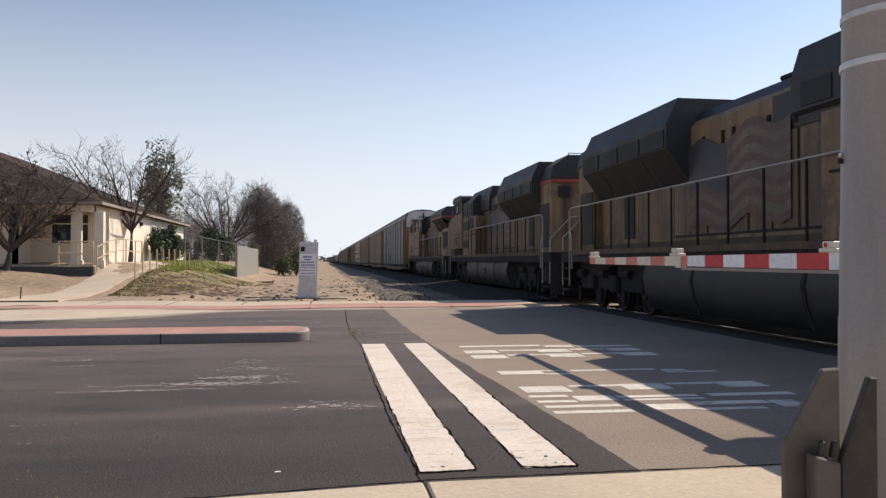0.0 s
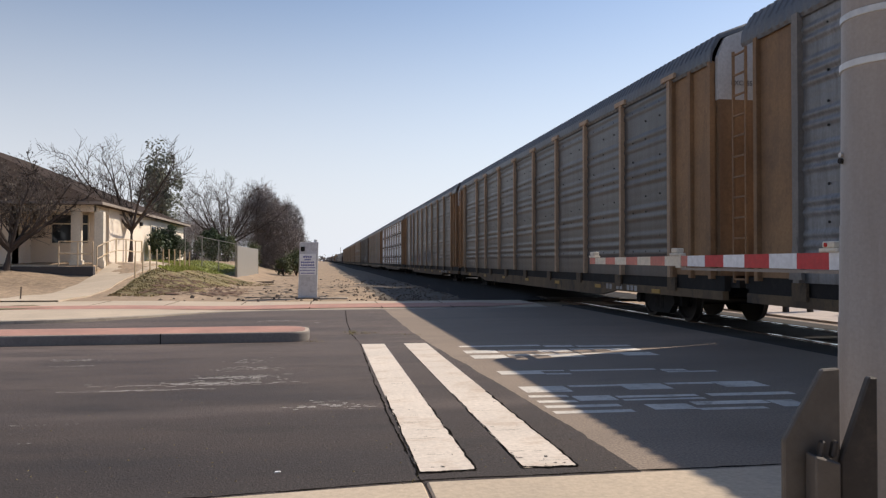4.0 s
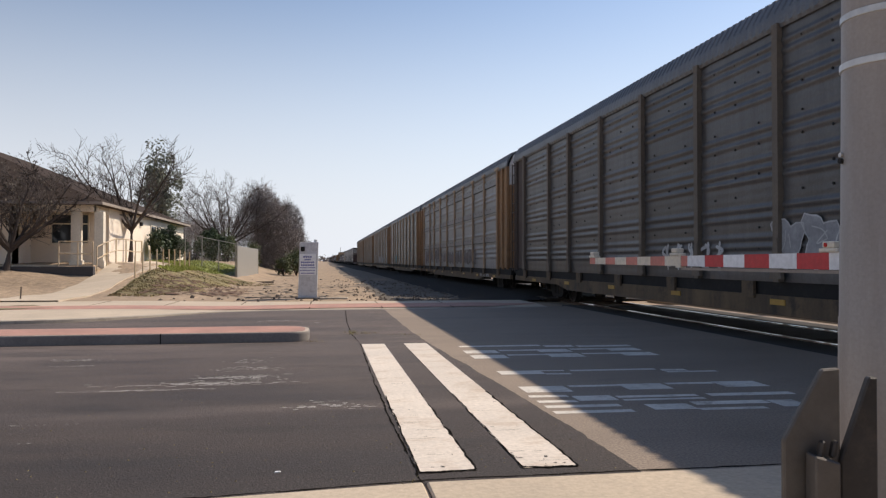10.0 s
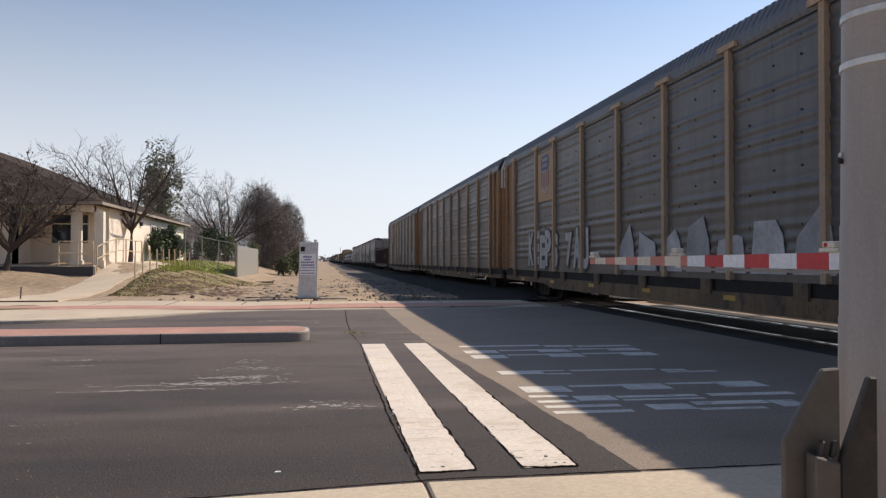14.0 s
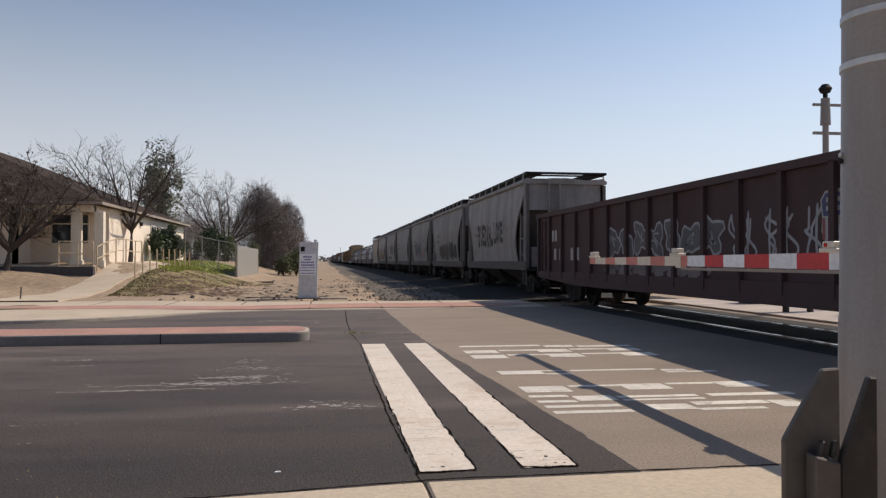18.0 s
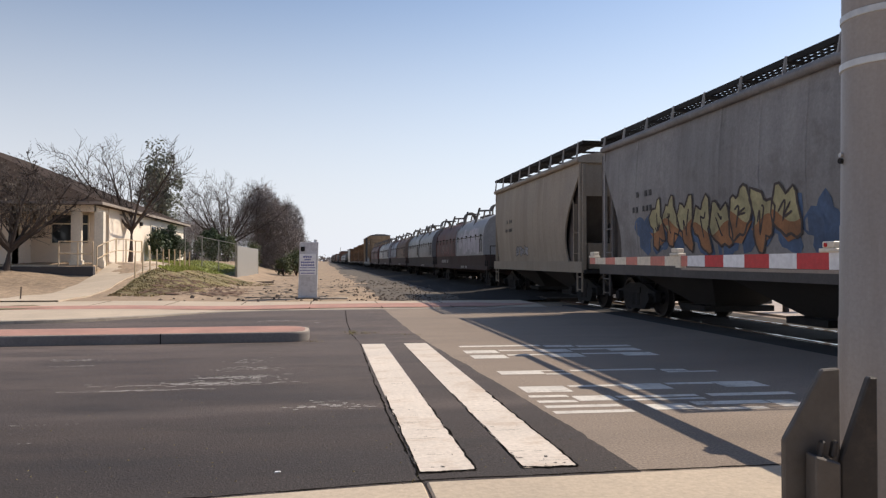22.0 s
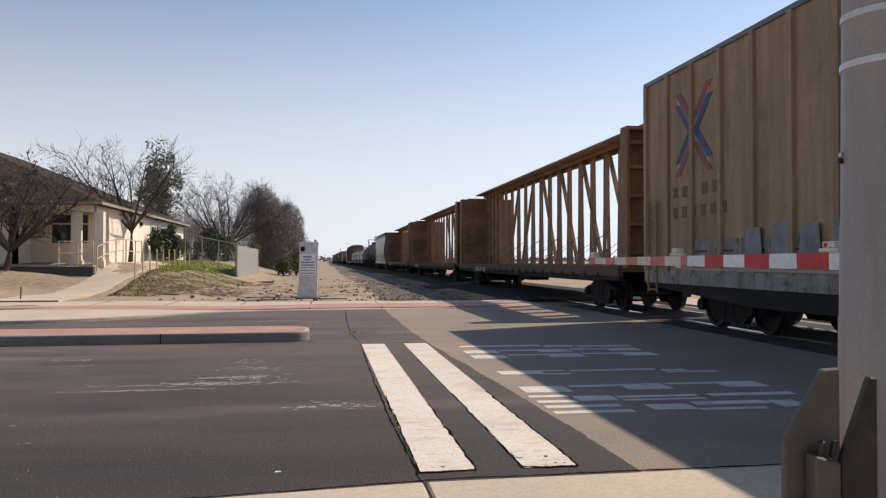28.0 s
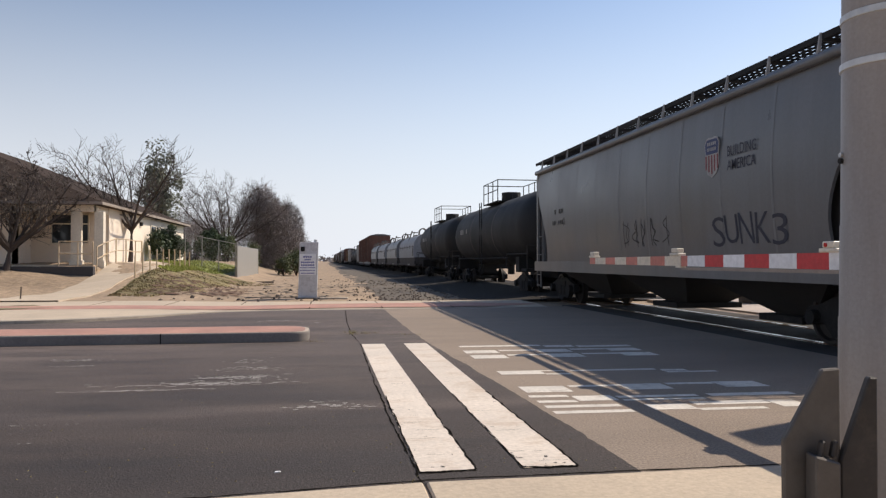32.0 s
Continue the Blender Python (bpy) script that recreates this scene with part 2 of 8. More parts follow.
# far things: the distance haze is put into this paled grey
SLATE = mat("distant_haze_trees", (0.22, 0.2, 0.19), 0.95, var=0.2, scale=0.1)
# rolling stock
YELLOW = mat("loco_yellow", (0.24, 0.155, 0.075), 0.6, var=0.3, scale=0.5, fine=25, streak=0.9, dirt=(0.045, 0.034, 0.027), spots=0.75, run=1.5, each=0.2)
CREAMLOCO = mat("loco_pale_yellow", (0.27, 0.168, 0.1), 0.6, var=0.3, scale=0.5, fine=25, streak=0.85, dirt=(0.06, 0.04, 0.03), spots=0.7, run=1.5)
# orange sill paint, darkened to hold the deck's shadow, with dirt streaks
SHADEDSILL = mat("loco_sill_shaded", (0.1, 0.066, 0.036), 0.7, var=0.3, scale=1.5, streak=0.7, dirt=(0.02, 0.017, 0.015))
YGREY = mat("loco_grey", (0.03, 0.03, 0.031), 0.6, var=0.2, streak=0.5, dirt=(0.045, 0.041, 0.037))
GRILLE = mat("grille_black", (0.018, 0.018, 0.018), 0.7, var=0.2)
SOOT = mat("underframe_soot", (0.012, 0.011, 0.0105), 0.85, var=0.35, scale=2, spots=0.4, dirt=(0.04, 0.032, 0.027))
FUEL = mat("fuel_tank_grey", (0.032, 0.031, 0.03), 0.55, var=0.3, scale=1.0, streak=0.4, dirt=(0.015, 0.014, 0.013))
WHEEL = mat("wheel_steel", (0.03, 0.026, 0.024), 0.5, 0.5, var=0.2)
STRIPE = mat("loco_red_stripe", (0.36, 0.062, 0.045), 0.55, var=0.2, streak=0.4, dirt=(0.12, 0.06, 0.05))
NUMBERRED = mat("faded_red_number", (0.24, 0.085, 0.055), 0.6, var=0.3, scale=3, spots=0.6, dirt=(0.2, 0.13, 0.075))
CABGLASS = mat("cab_glass", (0.06, 0.07, 0.08), 0.08, 0, var=0.1, bump=0)
HANDRAIL = mat("handrail_paint", (0.3, 0.27, 0.24), 0.5, var=0.1)
FLAGRED = mat("flag_red", (0.125, 0.07, 0.06), 0.6, var=0.35, streak=0.85, dirt=(0.085, 0.06, 0.045), spots=0.6)
FLAGWHITE = mat("flag_white", (0.165, 0.125, 0.1), 0.6, var=0.35, streak=0.85, dirt=(0.085, 0.063, 0.047), spots=0.6)
FLAGBLUE = mat("flag_blue", (0.06, 0.06, 0.078), 0.6, var=0.35, streak=0.7, dirt=(0.075, 0.058, 0.045), spots=0.5)
MARKDARK = mat("dark_lettering", (0.045, 0.045, 0.06), 0.7, var=0.2)
MARKLIGHT = mat("light_lettering", (0.38, 0.36, 0.34), 0.7, var=0.2)
SHIELDRED = mat("shield_red", (0.23, 0.07, 0.07), 0.6, var=0.15)
SHIELDBLUE = mat("shield_blue", (0.055, 0.07, 0.15), 0.6, var=0.15)
PLACARD = mat("placard_tan", (0.38, 0.26, 0.15), 0.7, var=0.15, streak=0.3)
PINKPLAC = mat("placard_pink", (0.45, 0.25, 0.22), 0.7, var=0.15, streak=0.3)
RACKDARK = mat("rack_panel_dark", (0.1, 0.097, 0.096), 0.42, 0.25, var=0.25, scale=0.9, streak=0.5, dirt=(0.05, 0.046, 0.043), each=0.2, run=5, gloss=0.5)
RACKMID = mat("rack_panel_grey", (0.27, 0.275, 0.28), 0.5, 0.2, var=0.2, scale=0.9, streak=0.65, dirt=(0.11, 0.1, 0.1), each=0.1, run=9)
RACKTAIL = mat("rack_panel_green_grey", (0.115, 0.122, 0.122), 0.5, 0.2, var=0.3, scale=0.9, streak=0.7, dirt=(0.055, 0.055, 0.055), each=0.2, run=9)
RACKLAP = mat("rack_lap_band", (0.19, 0.19, 0.192), 0.5, 0.2, var=0.2, scale=0.9, streak=0.4, dirt=(0.1, 0.095, 0.09), run=3)
RACKSILVER = mat("rack_panel_silver", (0.88, 0.9, 0.92), 0.45, 0.2, var=0.12, scale=0.9, streak=0.3, dirt=(0.26, 0.25, 0.24), each=0.1, run=4)
RACKPOST = mat("rack_post_tan", (0.42, 0.3, 0.2), 0.7, var=0.18, streak=0.45, dirt=(0.16, 0.1, 0.065))
RACKPOSTD = mat("rack_post_grey", (0.16, 0.13, 0.1), 0.7, var=0.2, streak=0.4)
RACKPOSTG = mat("rack_post_silver_grey", (0.24, 0.22, 0.2), 0.6, 0.2, var=0.2, streak=0.4, dirt=(0.1, 0.08, 0.07))
RACKEND = mat("rack_end_brown", (0.29, 0.17, 0.085), 0.7, var=0.25, streak=0.6, dirt=(0.085, 0.05, 0.033), spots=0.35)
RACKENDD = mat("rack_end_dark", (0.07, 0.052, 0.045), 0.75, var=0.2, streak=0.4)
RACKROOF = mat("rack_roof_galvanised", (0.15, 0.152, 0.158), 0.5, 0.45, var=0.15, streak=0.25)
RACKSILL = mat("flatcar_sill", (0.14, 0.095, 0.053), 0.75, var=0.35, scale=1.0, streak=0.75, spots=0.8, dirt=(0.032, 0.026, 0.023))
ENDWHITE = mat("end_white", (0.55, 0.55, 0.55), 0.6, var=0.1, streak=0.3, dirt=(0.25, 0.2, 0.16))
GONDOLA = mat("gondola_maroon", (0.062, 0.032, 0.031), 0.75, var=0.25, streak=0.4, dirt=(0.035, 0.025, 0.025))
HOPPER = mat("hopper_grey", (0.31, 0.29, 0.275), 0.65, var=0.16, scale=0.7, streak=0.6, dirt=(0.085, 0.07, 0.06), each=0.14, run=1.1, spots=0.3)
HOPPERTAN = mat("hopper_tan", (0.33, 0.275, 0.21), 0.65, var=0.14, scale=0.7, streak=0.5, dirt=(0.17, 0.13, 0.09))
HOPPERNEW = mat("hopper_light_grey", (0.17, 0.17, 0.172), 0.36, var=0.12, scale=0.5, streak=0.4, dirt=(0.1, 0.095, 0.09), grain=0.05, bump=0.03)
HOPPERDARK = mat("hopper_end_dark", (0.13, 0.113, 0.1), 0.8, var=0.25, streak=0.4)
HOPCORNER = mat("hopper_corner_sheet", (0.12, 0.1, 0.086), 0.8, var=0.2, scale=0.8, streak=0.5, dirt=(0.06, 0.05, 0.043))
COILGREY = mat("coil_grey", (0.16, 0.165, 0.172), 0.45, 0.15, var=0.2, scale=0.6, streak=0.45, dirt=(0.11, 0.1, 0.095), spots=0.3)
COILWHITE = mat("coil_white", (0.31, 0.31, 0.315), 0.55, var=0.16, streak=0.4, dirt=(0.2, 0.19, 0.18))
COILMAROON = mat("coil_maroon", (0.118, 0.047, 0.041), 0.62, var=0.35, scale=0.9, streak=0.6, dirt=(0.05, 0.024, 0.022), spots=0.5, gloss=0.35)
TROUGHRED = mat("coil_trough_maroon", (0.055, 0.032, 0.028), 0.75, var=0.3, streak=0.5, dirt=(0.025, 0.018, 0.017))
GRAF_UMBER = mat("spray_umber", (0.13, 0.092, 0.074), 0.75, var=0.3, scale=2)
COILTAN = mat("coil_tan", (0.27, 0.195, 0.145), 0.6, var=0.25, streak=0.4, dirt=(0.13, 0.09, 0.07))
COILPALE = mat("coil_pale_smear", (0.38, 0.37, 0.385), 0.6, var=0.25, streak=0.4, dirt=(0.2, 0.19, 0.19))
COILBROWN = mat("coil_brown", (0.235, 0.165, 0.122), 0.6, var=0.3, streak=0.5, dirt=(0.09, 0.062, 0.05), spots=0.5)
COILBLUE = mat("coil_blue", (0.24, 0.28, 0.345), 0.55, var=0.35, scale=1.6, streak=0.6, dirt=(0.13, 0.155, 0.21), spots=0.6, run=2.5)
COILDARK = mat("coil_trough", (0.05, 0.04, 0.036), 0.75, var=0.25, streak=0.4)
BOXYELLOW = mat("boxcar_yellow", (0.36, 0.25, 0.145), 0.65, var=0.2, scale=0.6, streak=0.65, dirt=(0.15, 0.095, 0.055), spots=0.35, run=2.5)
BOXDOOR = mat("boxcar_door_blue", (0.034, 0.041, 0.054), 0.6, var=0.4, scale=1.2, streak=0.6, dirt=(0.08, 0.075, 0.075))
BOXBROWN = mat("boxcar_brown", (0.17, 0.075, 0.05), 0.7, var=0.2, streak=0.4)
BEAM = mat("centerbeam_tan", (0.262, 0.15, 0.078), 0.7, var=0.32, scale=0.9, streak=0.7, dirt=(0.075, 0.045, 0.03), spots=0.65, run=1.6)
TANK = mat("tank_black", (0.014, 0.014, 0.015), 0.72, var=0.25, streak=0.35, dirt=(0.035, 0.032, 0.03))
GRAF_WHITE = mat("spray_white", (0.5, 0.5, 0.5), 0.7, var=0.25, scale=2)
GRAF_CHALK = mat("spray_chalk_grey", (0.4, 0.4, 0.405), 0.7, var=0.3, scale=2, spots=0.4, dirt=(0.22, 0.22, 0.225))
GRAF_TEAL = mat("spray_teal", (0.11, 0.29, 0.3), 0.7, var=0.35, scale=2)
GRAF_PINK = mat("spray_pink", (0.36, 0.17, 0.18), 0.7, var=0.35, scale=2)
GRAF_BLACK = mat("spray_black", (0.025, 0.026, 0.03), 0.7, var=0.3, scale=2)
GRAF_LILAC = mat("spray_lilac_white", (0.47, 0.45, 0.48), 0.7, var=0.3, scale=1.5)
GRAF_SMOKE = mat("spray_smoke", (0.115, 0.111, 0.11), 0.75, var=0.3, scale=2)
GRAF_MIST = mat("spray_black_overspray", (0.13, 0.125, 0.122), 0.75, var=0.4, scale=3)
GRAF_SKY = mat("spray_pale_blue", (0.25, 0.31, 0.38), 0.7, var=0.35, scale=2)
GRAF_ORANGE = mat("spray_orange", (0.36, 0.165, 0.07), 0.7, var=0.35, scale=2)
GRAF_BLUE = mat("spray_blue", (0.09, 0.135, 0.22), 0.7, var=0.35, scale=2)
GRAF_FAINT = mat("spray_faint", (0.25, 0.25, 0.255), 0.7, var=0.35, scale=2)
MULCH = mat("red_brown_litter", (0.13, 0.075, 0.048), 0.95, var=0.4, scale=1.6, fine=12, bump=0.9, grain=0.4)
SHOULDER = mat("gravel_shoulder", (0.11, 0.088, 0.066), 0.95, var=0.35, scale=0.5, fine=14, bump=1.0, spots=0.6, dirt=(0.06, 0.05, 0.04), grain=0.35)
THICKET = mat("thicket_twig", (0.29, 0.255, 0.24), 0.95, var=0.3, scale=0.6)
GRAF_DULL = mat("spray_dull", (0.19, 0.165, 0.16), 0.75, var=0.35, scale=2)
TRIM = mat("eave_trim", (0.3, 0.245, 0.2), 0.7, var=0.1)
GRAF_GREY = mat("spray_grey", (0.3, 0.3, 0.31), 0.7, var=0.3, scale=2)
BEAMSILL = mat("centerbeam_sill", (0.110, 0.069, 0.039), 0.75, var=0.3, scale=1.4, streak=0.6, dirt=(0.04, 0.03, 0.025), spots=0.7)
GRIME = mat("whitish_grime_sill", (0.3, 0.28, 0.25), 0.75, var=0.25, scale=1.5, streak=0.7, dirt=(0.05, 0.042, 0.036), spots=0.8, run=3)
HOPMARK = mat("worn_car_lettering", (0.075, 0.07, 0.067), 0.7, var=0.3, scale=4)
FAINTMARK = mat("faded_lettering", (0.17, 0.115, 0.075), 0.7, var=0.3, scale=3)
GRAF_SEA = mat("spray_sea_green", (0.06, 0.17, 0.18), 0.75, var=0.3, scale=2)
GRAF_CREAM = mat("spray_cream", (0.44, 0.38, 0.2), 0.75, var=0.35, scale=2)
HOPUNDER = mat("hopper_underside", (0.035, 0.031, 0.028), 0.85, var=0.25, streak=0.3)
GRAF_BROWN = mat("spray_brown", (0.085, 0.065, 0.055), 0.75, var=0.3, scale=2)
GRAF_SLATE = mat("spray_slate", (0.12, 0.135, 0.16), 0.7, var=0.3, scale=2)
REFLECT = mat("reflector_yellow", (0.42, 0.25, 0.05), 0.5, var=0.05)


# ---- ground ----
def step01(v):
    v = min(1.0, max(0.0, v))
    return v * v * (3 - 2 * v)


def land(x, y):
    """Height of the ground: level by the road, a low rise under the house, a slight bed under the track."""
    z = 1.15 * step01((y - 27.0) / 9.0) * step01((-x - 3.2) / 6.0)
    z += 0.10 * step01((y - 25) / 3) * step01(1 - abs(x - TX) / 3.6) * 1.4
    z += 0.09 * step01((y - 23.7) / 0.6) * step01((-x - 2.6) / 3.0) * (1 - step01((y - 60) / 60))
    z += 0.065 * step01((y - 23.8) / 0.5) * step01((3.6 - x) / 1.2)
    z += 0.03 * step01((y - 25.1) / 2.2) * step01((x + 5) / 2) * step01((3.0 - x) / 1.5) * step01((60 - y) / 30)
    if 27 < y < 36 and -13.2 < x < -7.6:
        out = step01((33.4 - y) / 0.25) if x < -9.55 else step01((36 - y) / 3)
        z -= 0.28 * step01((x + 13.2) / 3.6) * step01((-7.6 - x) / 1.6) * step01((y - 27) / 5) * out
    if y > 25 and -30 < x < 5.5:
        z += step01((y - 25) / 2.5) * 0.05 * noise.noise((x * 0.5, y * 0.5, 0)) + step01((y - 25) / 1.2) * (0.03 * noise.noise((x * 1.7, y * 1.7, 3)) + 0.025 * noise.noise((x * 3.1, y * 3.1, 6)))
    return z - 0.05


def grid(xs, ys, f):
    g = Geo()
    n = len(ys)
    g.v = [(x, y, f(x, y)) for x in xs for y in ys]
    g.f = [(i * n + j, (i + 1) * n + j, (i + 1) * n + j + 1, i * n + j + 1) for i in range(len(xs) - 1) for j in range(n - 1)]
    return g


def spread(*runs):
    out = []
    for a, b, n in runs:
        out += [a + (b - a) * k / n for k in range(n)]
    return out + [runs[-1][1]]


gx = spread((-3000, -200, 4), (-200, -40, 10), (-40, -20, 16), (-20, -14, 9), (-14, -9, 24), (-9, 5, 70), (5, 14, 16), (14, 40, 10), (40, 200, 6), (200, 3000, 4))
gy = spread((-3000, -100, 4), (-100, 20, 8), (20, 26, 30), (26, 42, 80), (42, 60, 40), (60, 120, 24), (120, 400, 10), (400, 4500, 5))
ground = thing("ground", grid(gx, gy, land), DIRT, "dry tan dirt ground with scattered stones", "ground", kind="structure", smooth=60)
g = grid(spread((0.9, 5.0, 14)), spread((24.7, 60, 70), (60, 400, 16)), lambda x, y: land(x, y) + 0.07 * step01((x - 1.5 - 0.8 * noise.noise((x, y * 0.4, 9))) / 1.0) - 0.03 + 0.025 * noise.noise((x * 2.5, y * 2.5, 8)))
thing("gravel_shoulder", g, SHOULDER, "brown gravelly shoulder beside the ballast", "gravel", kind="structure", smooth=60)
g = grid(spread((4.8, 12.6, 18)), spread((24.6, 60, 70), (60, 900, 20)), lambda x, y: land(x, y) + 0.03 + 0.1 * step01(1 - abs(x - TX) / 3.4) + 0.03 * noise.noise((x * 3, y * 3, 5)))
thing("ballast_bed", g, BALLAST, "dark crushed-stone ballast along the track", "ballast", kind="structure", smooth=60)


def edge_x(y):
    """Where the dark asphalt meets the old pale road."""
    return 2.0 - 0.36 * step01((y - 4.0) / 11.0) + 0.03 * noise.noise((y * 1.3, 2, 0)) + 0.02 * noise.noise((y * 7, 5, 0))


ry = spread((3.4, 21.6, 200))
g = Geo()
for k in range(len(ry) - 1):
    y0, y1 = ry[k], ry[k + 1]
    g.add([(-70, y0, 0), (edge_x(y0), y0, 0), (edge_x(y1), y1, 0), (-70, y1, 0)], [(0, 1, 2, 3)])
thing("road", g, ASPHALT, "dark patched asphalt road with faint tyre bands", "road", kind="structure")
g = Geo()
for k in range(len(ry) - 1):
    y0, y1 = ry[k], ry[k + 1]
    g.add([(edge_x(y0), y0, 0), (7.1, y0, 0), (7.1, y1, 0), (edge_x(y1), y1, 0)], [(0, 1, 2, 3)])
g.add([(10.4, 3.4, 0), (70, 3.4, 0), (70, 21.6, 0), (10.4, 21.6, 0)], [(0, 1, 2, 3)])
thing("road_old", g, OLDROAD, "worn pale tan road surface at the crossing", "road", kind="structure")

# worn strips in the asphalt
g = Geo()
rnd = random.Random(4)


def ragged(g, pts, w, z, jag, r, n=24):
    """A ribbon with torn edges along pts."""
    line = []
    for a, b in zip(pts, pts[1:]):
        for k in range(n):
            line.append((Vector(a).lerp(Vector(b), k / n)))
    line.append(Vector(pts[-1]))
    rows, sd = [], r.uniform(0, 99)
    zz = z if callable(z) else (lambda x, y: z)
    for k, p in enumerate(line):
        d = (line[min(k + 1, len(line) - 1)] - line[max(0, k - 1)]).normalized()
        s = Vector((-d.y, d.x))
        c = (noise.noise((p.x * 3, p.y * 3, sd)) + 0.5 * noise.noise((p.x * 11, p.y * 11, sd))) * w * jag * 0.5
        a = w / 2 * (1 + jag * (noise.noise((p.x * 6, p.y * 6, sd + 5)) + 0.6 * noise.noise((p.x * 23, p.y * 23, sd))))
        b = w / 2 * (1 + jag * (noise.noise((p.x * 6, p.y * 6, sd + 9)) + 0.6 * noise.noise((p.x * 23, p.y * 23, sd + 3))))
        u, v = p + s * (c + a), p + s * (c - b)
        rows.append([(u.x, u.y, zz(u.x, u.y)), (v.x, v.y, zz(v.x, v.y))])
    g.loft(rows, caps=False, closed=False)


ragged(g, [(0.59, 4.5), (0.575, 5.3), (0.56, 6.2), (0.555, 8.2), (0.565, 9.8), (0.58, 12.3), (0.5, 14.0)], 0.012, 0.003, 1.7, rnd, 90)
ragged(g, [(-6.0, 3.87), (-1.8, 4.28), (-0.68, 4.395), (0.6, 4.52)], 0.022, 0.022, 1.4, rnd, 120)
ragged(g, [(0.6, 4.525), (3.4, 4.52), (7.0, 4.52)], 0.026, 0.0235, 1.0, rnd, 100)
ragged(g, [(0.58, 20.6), (0.5, 16.7), (0.5, 14.0)], 0.014, 0.004, 0.9, rnd)
thing("crack", g, CRACK, "dark ragged cracks in the road", "crack", kind="structure")
# dry weeds in the cracks
g, rnd = Geo(), random.Random(17)
for cx, cy, sx, sy, n in ((0.52, 14.1, 0.1, 0.35, 90), (0.75, 14.0, 0.25, 0.05, 40), (0.52, 4.53, 0.05, 0.02, 8), (1.45, 13.6, 0.3, 0.1, 20), (-0.2, 12.72, 0.15, 0.02, 20), (-2.2, 12.72, 0.4, 0.02, 16)):
    for k in range(n):
        x, y, a, h = cx + rnd.gauss(0, 0.5) * sx, cy + rnd.gauss(0, 0.5) * sy, rnd.uniform(0, 6.28), rnd.uniform(0.02, 0.09)
        dx, dy = math.cos(a), math.sin(a)
        g.add([(x - dy * 0.005, y + dx * 0.005, 0.0), (x + dy * 0.005, y - dx * 0.005, 0.0), (x + dx * h, y + dy * h, h * 0.7)], [(0, 1, 2)])
thing("crack_weeds", g, DRYWEED, "dry weeds growing in the road cracks", "weeds", kind="stuff")

# ---- road markings ----
def stripe(x0, x1, y0, y1, r, z=0.005):
    g, n = Geo(), 260
    rows, sd = [], r.uniform(0, 99)
    for k in range(n + 1):
        y = y0 + (y1 - y0) * k / n
        wear = 1.0 if y < 8 else 0.3
        a, b = (0.004 * noise.noise((y * 9, sd + q, 0)) + 0.05 * wear * max(0.0, noise.noise((y * 7, sd + q, 4)) - 0.22) for q in (0, 7))
        rows.append([(x0 + a, y, z), (x1 - b, y, z)])
    return g.loft(rows, caps=False, closed=False)


rnd = random.Random(9)
for x0, x1 in ((0.60, 0.965), (1.275, 1.645)):
    line = thing("stop_line", stripe(x0, x1, 4.76, 12.2, rnd), PAINT, "wide white painted stop line, cracked and worn", "road marking", "stop lines")
    for k in range(6):
        y = 4.9 + 3.6 * rnd.random()
        a = x0 + (x1 - x0) * rnd.uniform(0, 0.5)
        b = min(x1, a + (x1 - x0) * rnd.uniform(0.15, 0.6))
        g = Geo()
        ragged(g, [(a, y), ((a + b) / 2, y + rnd.uniform(-0.02, 0.02)), (b, y + rnd.uniform(-0.02, 0.02))], 0.004, 0.0065, 1.2, rnd, 8)
        part("paint_crack", g, WORN, line)
    g = Geo()
    ragged(g, [(x0 + 0.002, 4.77), (x0 + 0.002, 7.5)], 0.009, 0.0065, 1.9, rnd, 90)
    ragged(g, [(x1 - 0.002, 4.77), (x1 - 0.002, 7.6)], 0.014, 0.0065, 2.2, rnd, 90)
    ragged(g, [(x0, 4.765), (x1, 4.765)], 0.022, 0.0065, 1.8, rnd, 40)
    part("chipped_edge", g, CRACK, line)
    g = Geo()
    for k in range(34):
        y = 4.77 + 2.6 * rnd.random() ** 2.2
        x = rnd.choice((x0, x1)) if k % 3 else rnd.uniform(x0, x1)
        w, d = rnd.uniform(0.006, 0.024), rnd.uniform(0.006, 0.03)
        g.add([(x + w * rnd.uniform(0.4, 1) * math.cos(q), y + d * rnd.uniform(0.4, 1) * math.sin(q), 0.006 + 0.00001 * k) for q in (0, 0.9, 1.8, 2.7, 3.6, 4.5, 5.4)], [tuple(range(7))])
    part("paint_chips", g, WORN, line)["kind"] = "stuff"
letters = thing("road_lettering", None, None, "worn white stencilled marks on the pale road", "road marking")


def mark(x0, x1, y0, y1):
    part("stencil_bar", Geo().add([(x0, y0, 0.002), (x1, y0 - 0.02, 0.002), (x1, y1 - 0.02, 0.002), (x0, y1, 0.002)], [(0, 1, 2, 3)]), ROADTEXT, letters)


def stencil_e(y, w, d):
    """One stencilled capital seen from the side: a broken stem and three arms."""
    for x0, x1 in ((2.58, 3.14), (3.68, 4.22)):
        mark(x0, x1, y - d, y)
    for x in (2.04, 3.14, 4.23):
        mark(x, x + 0.49, y - w, y)


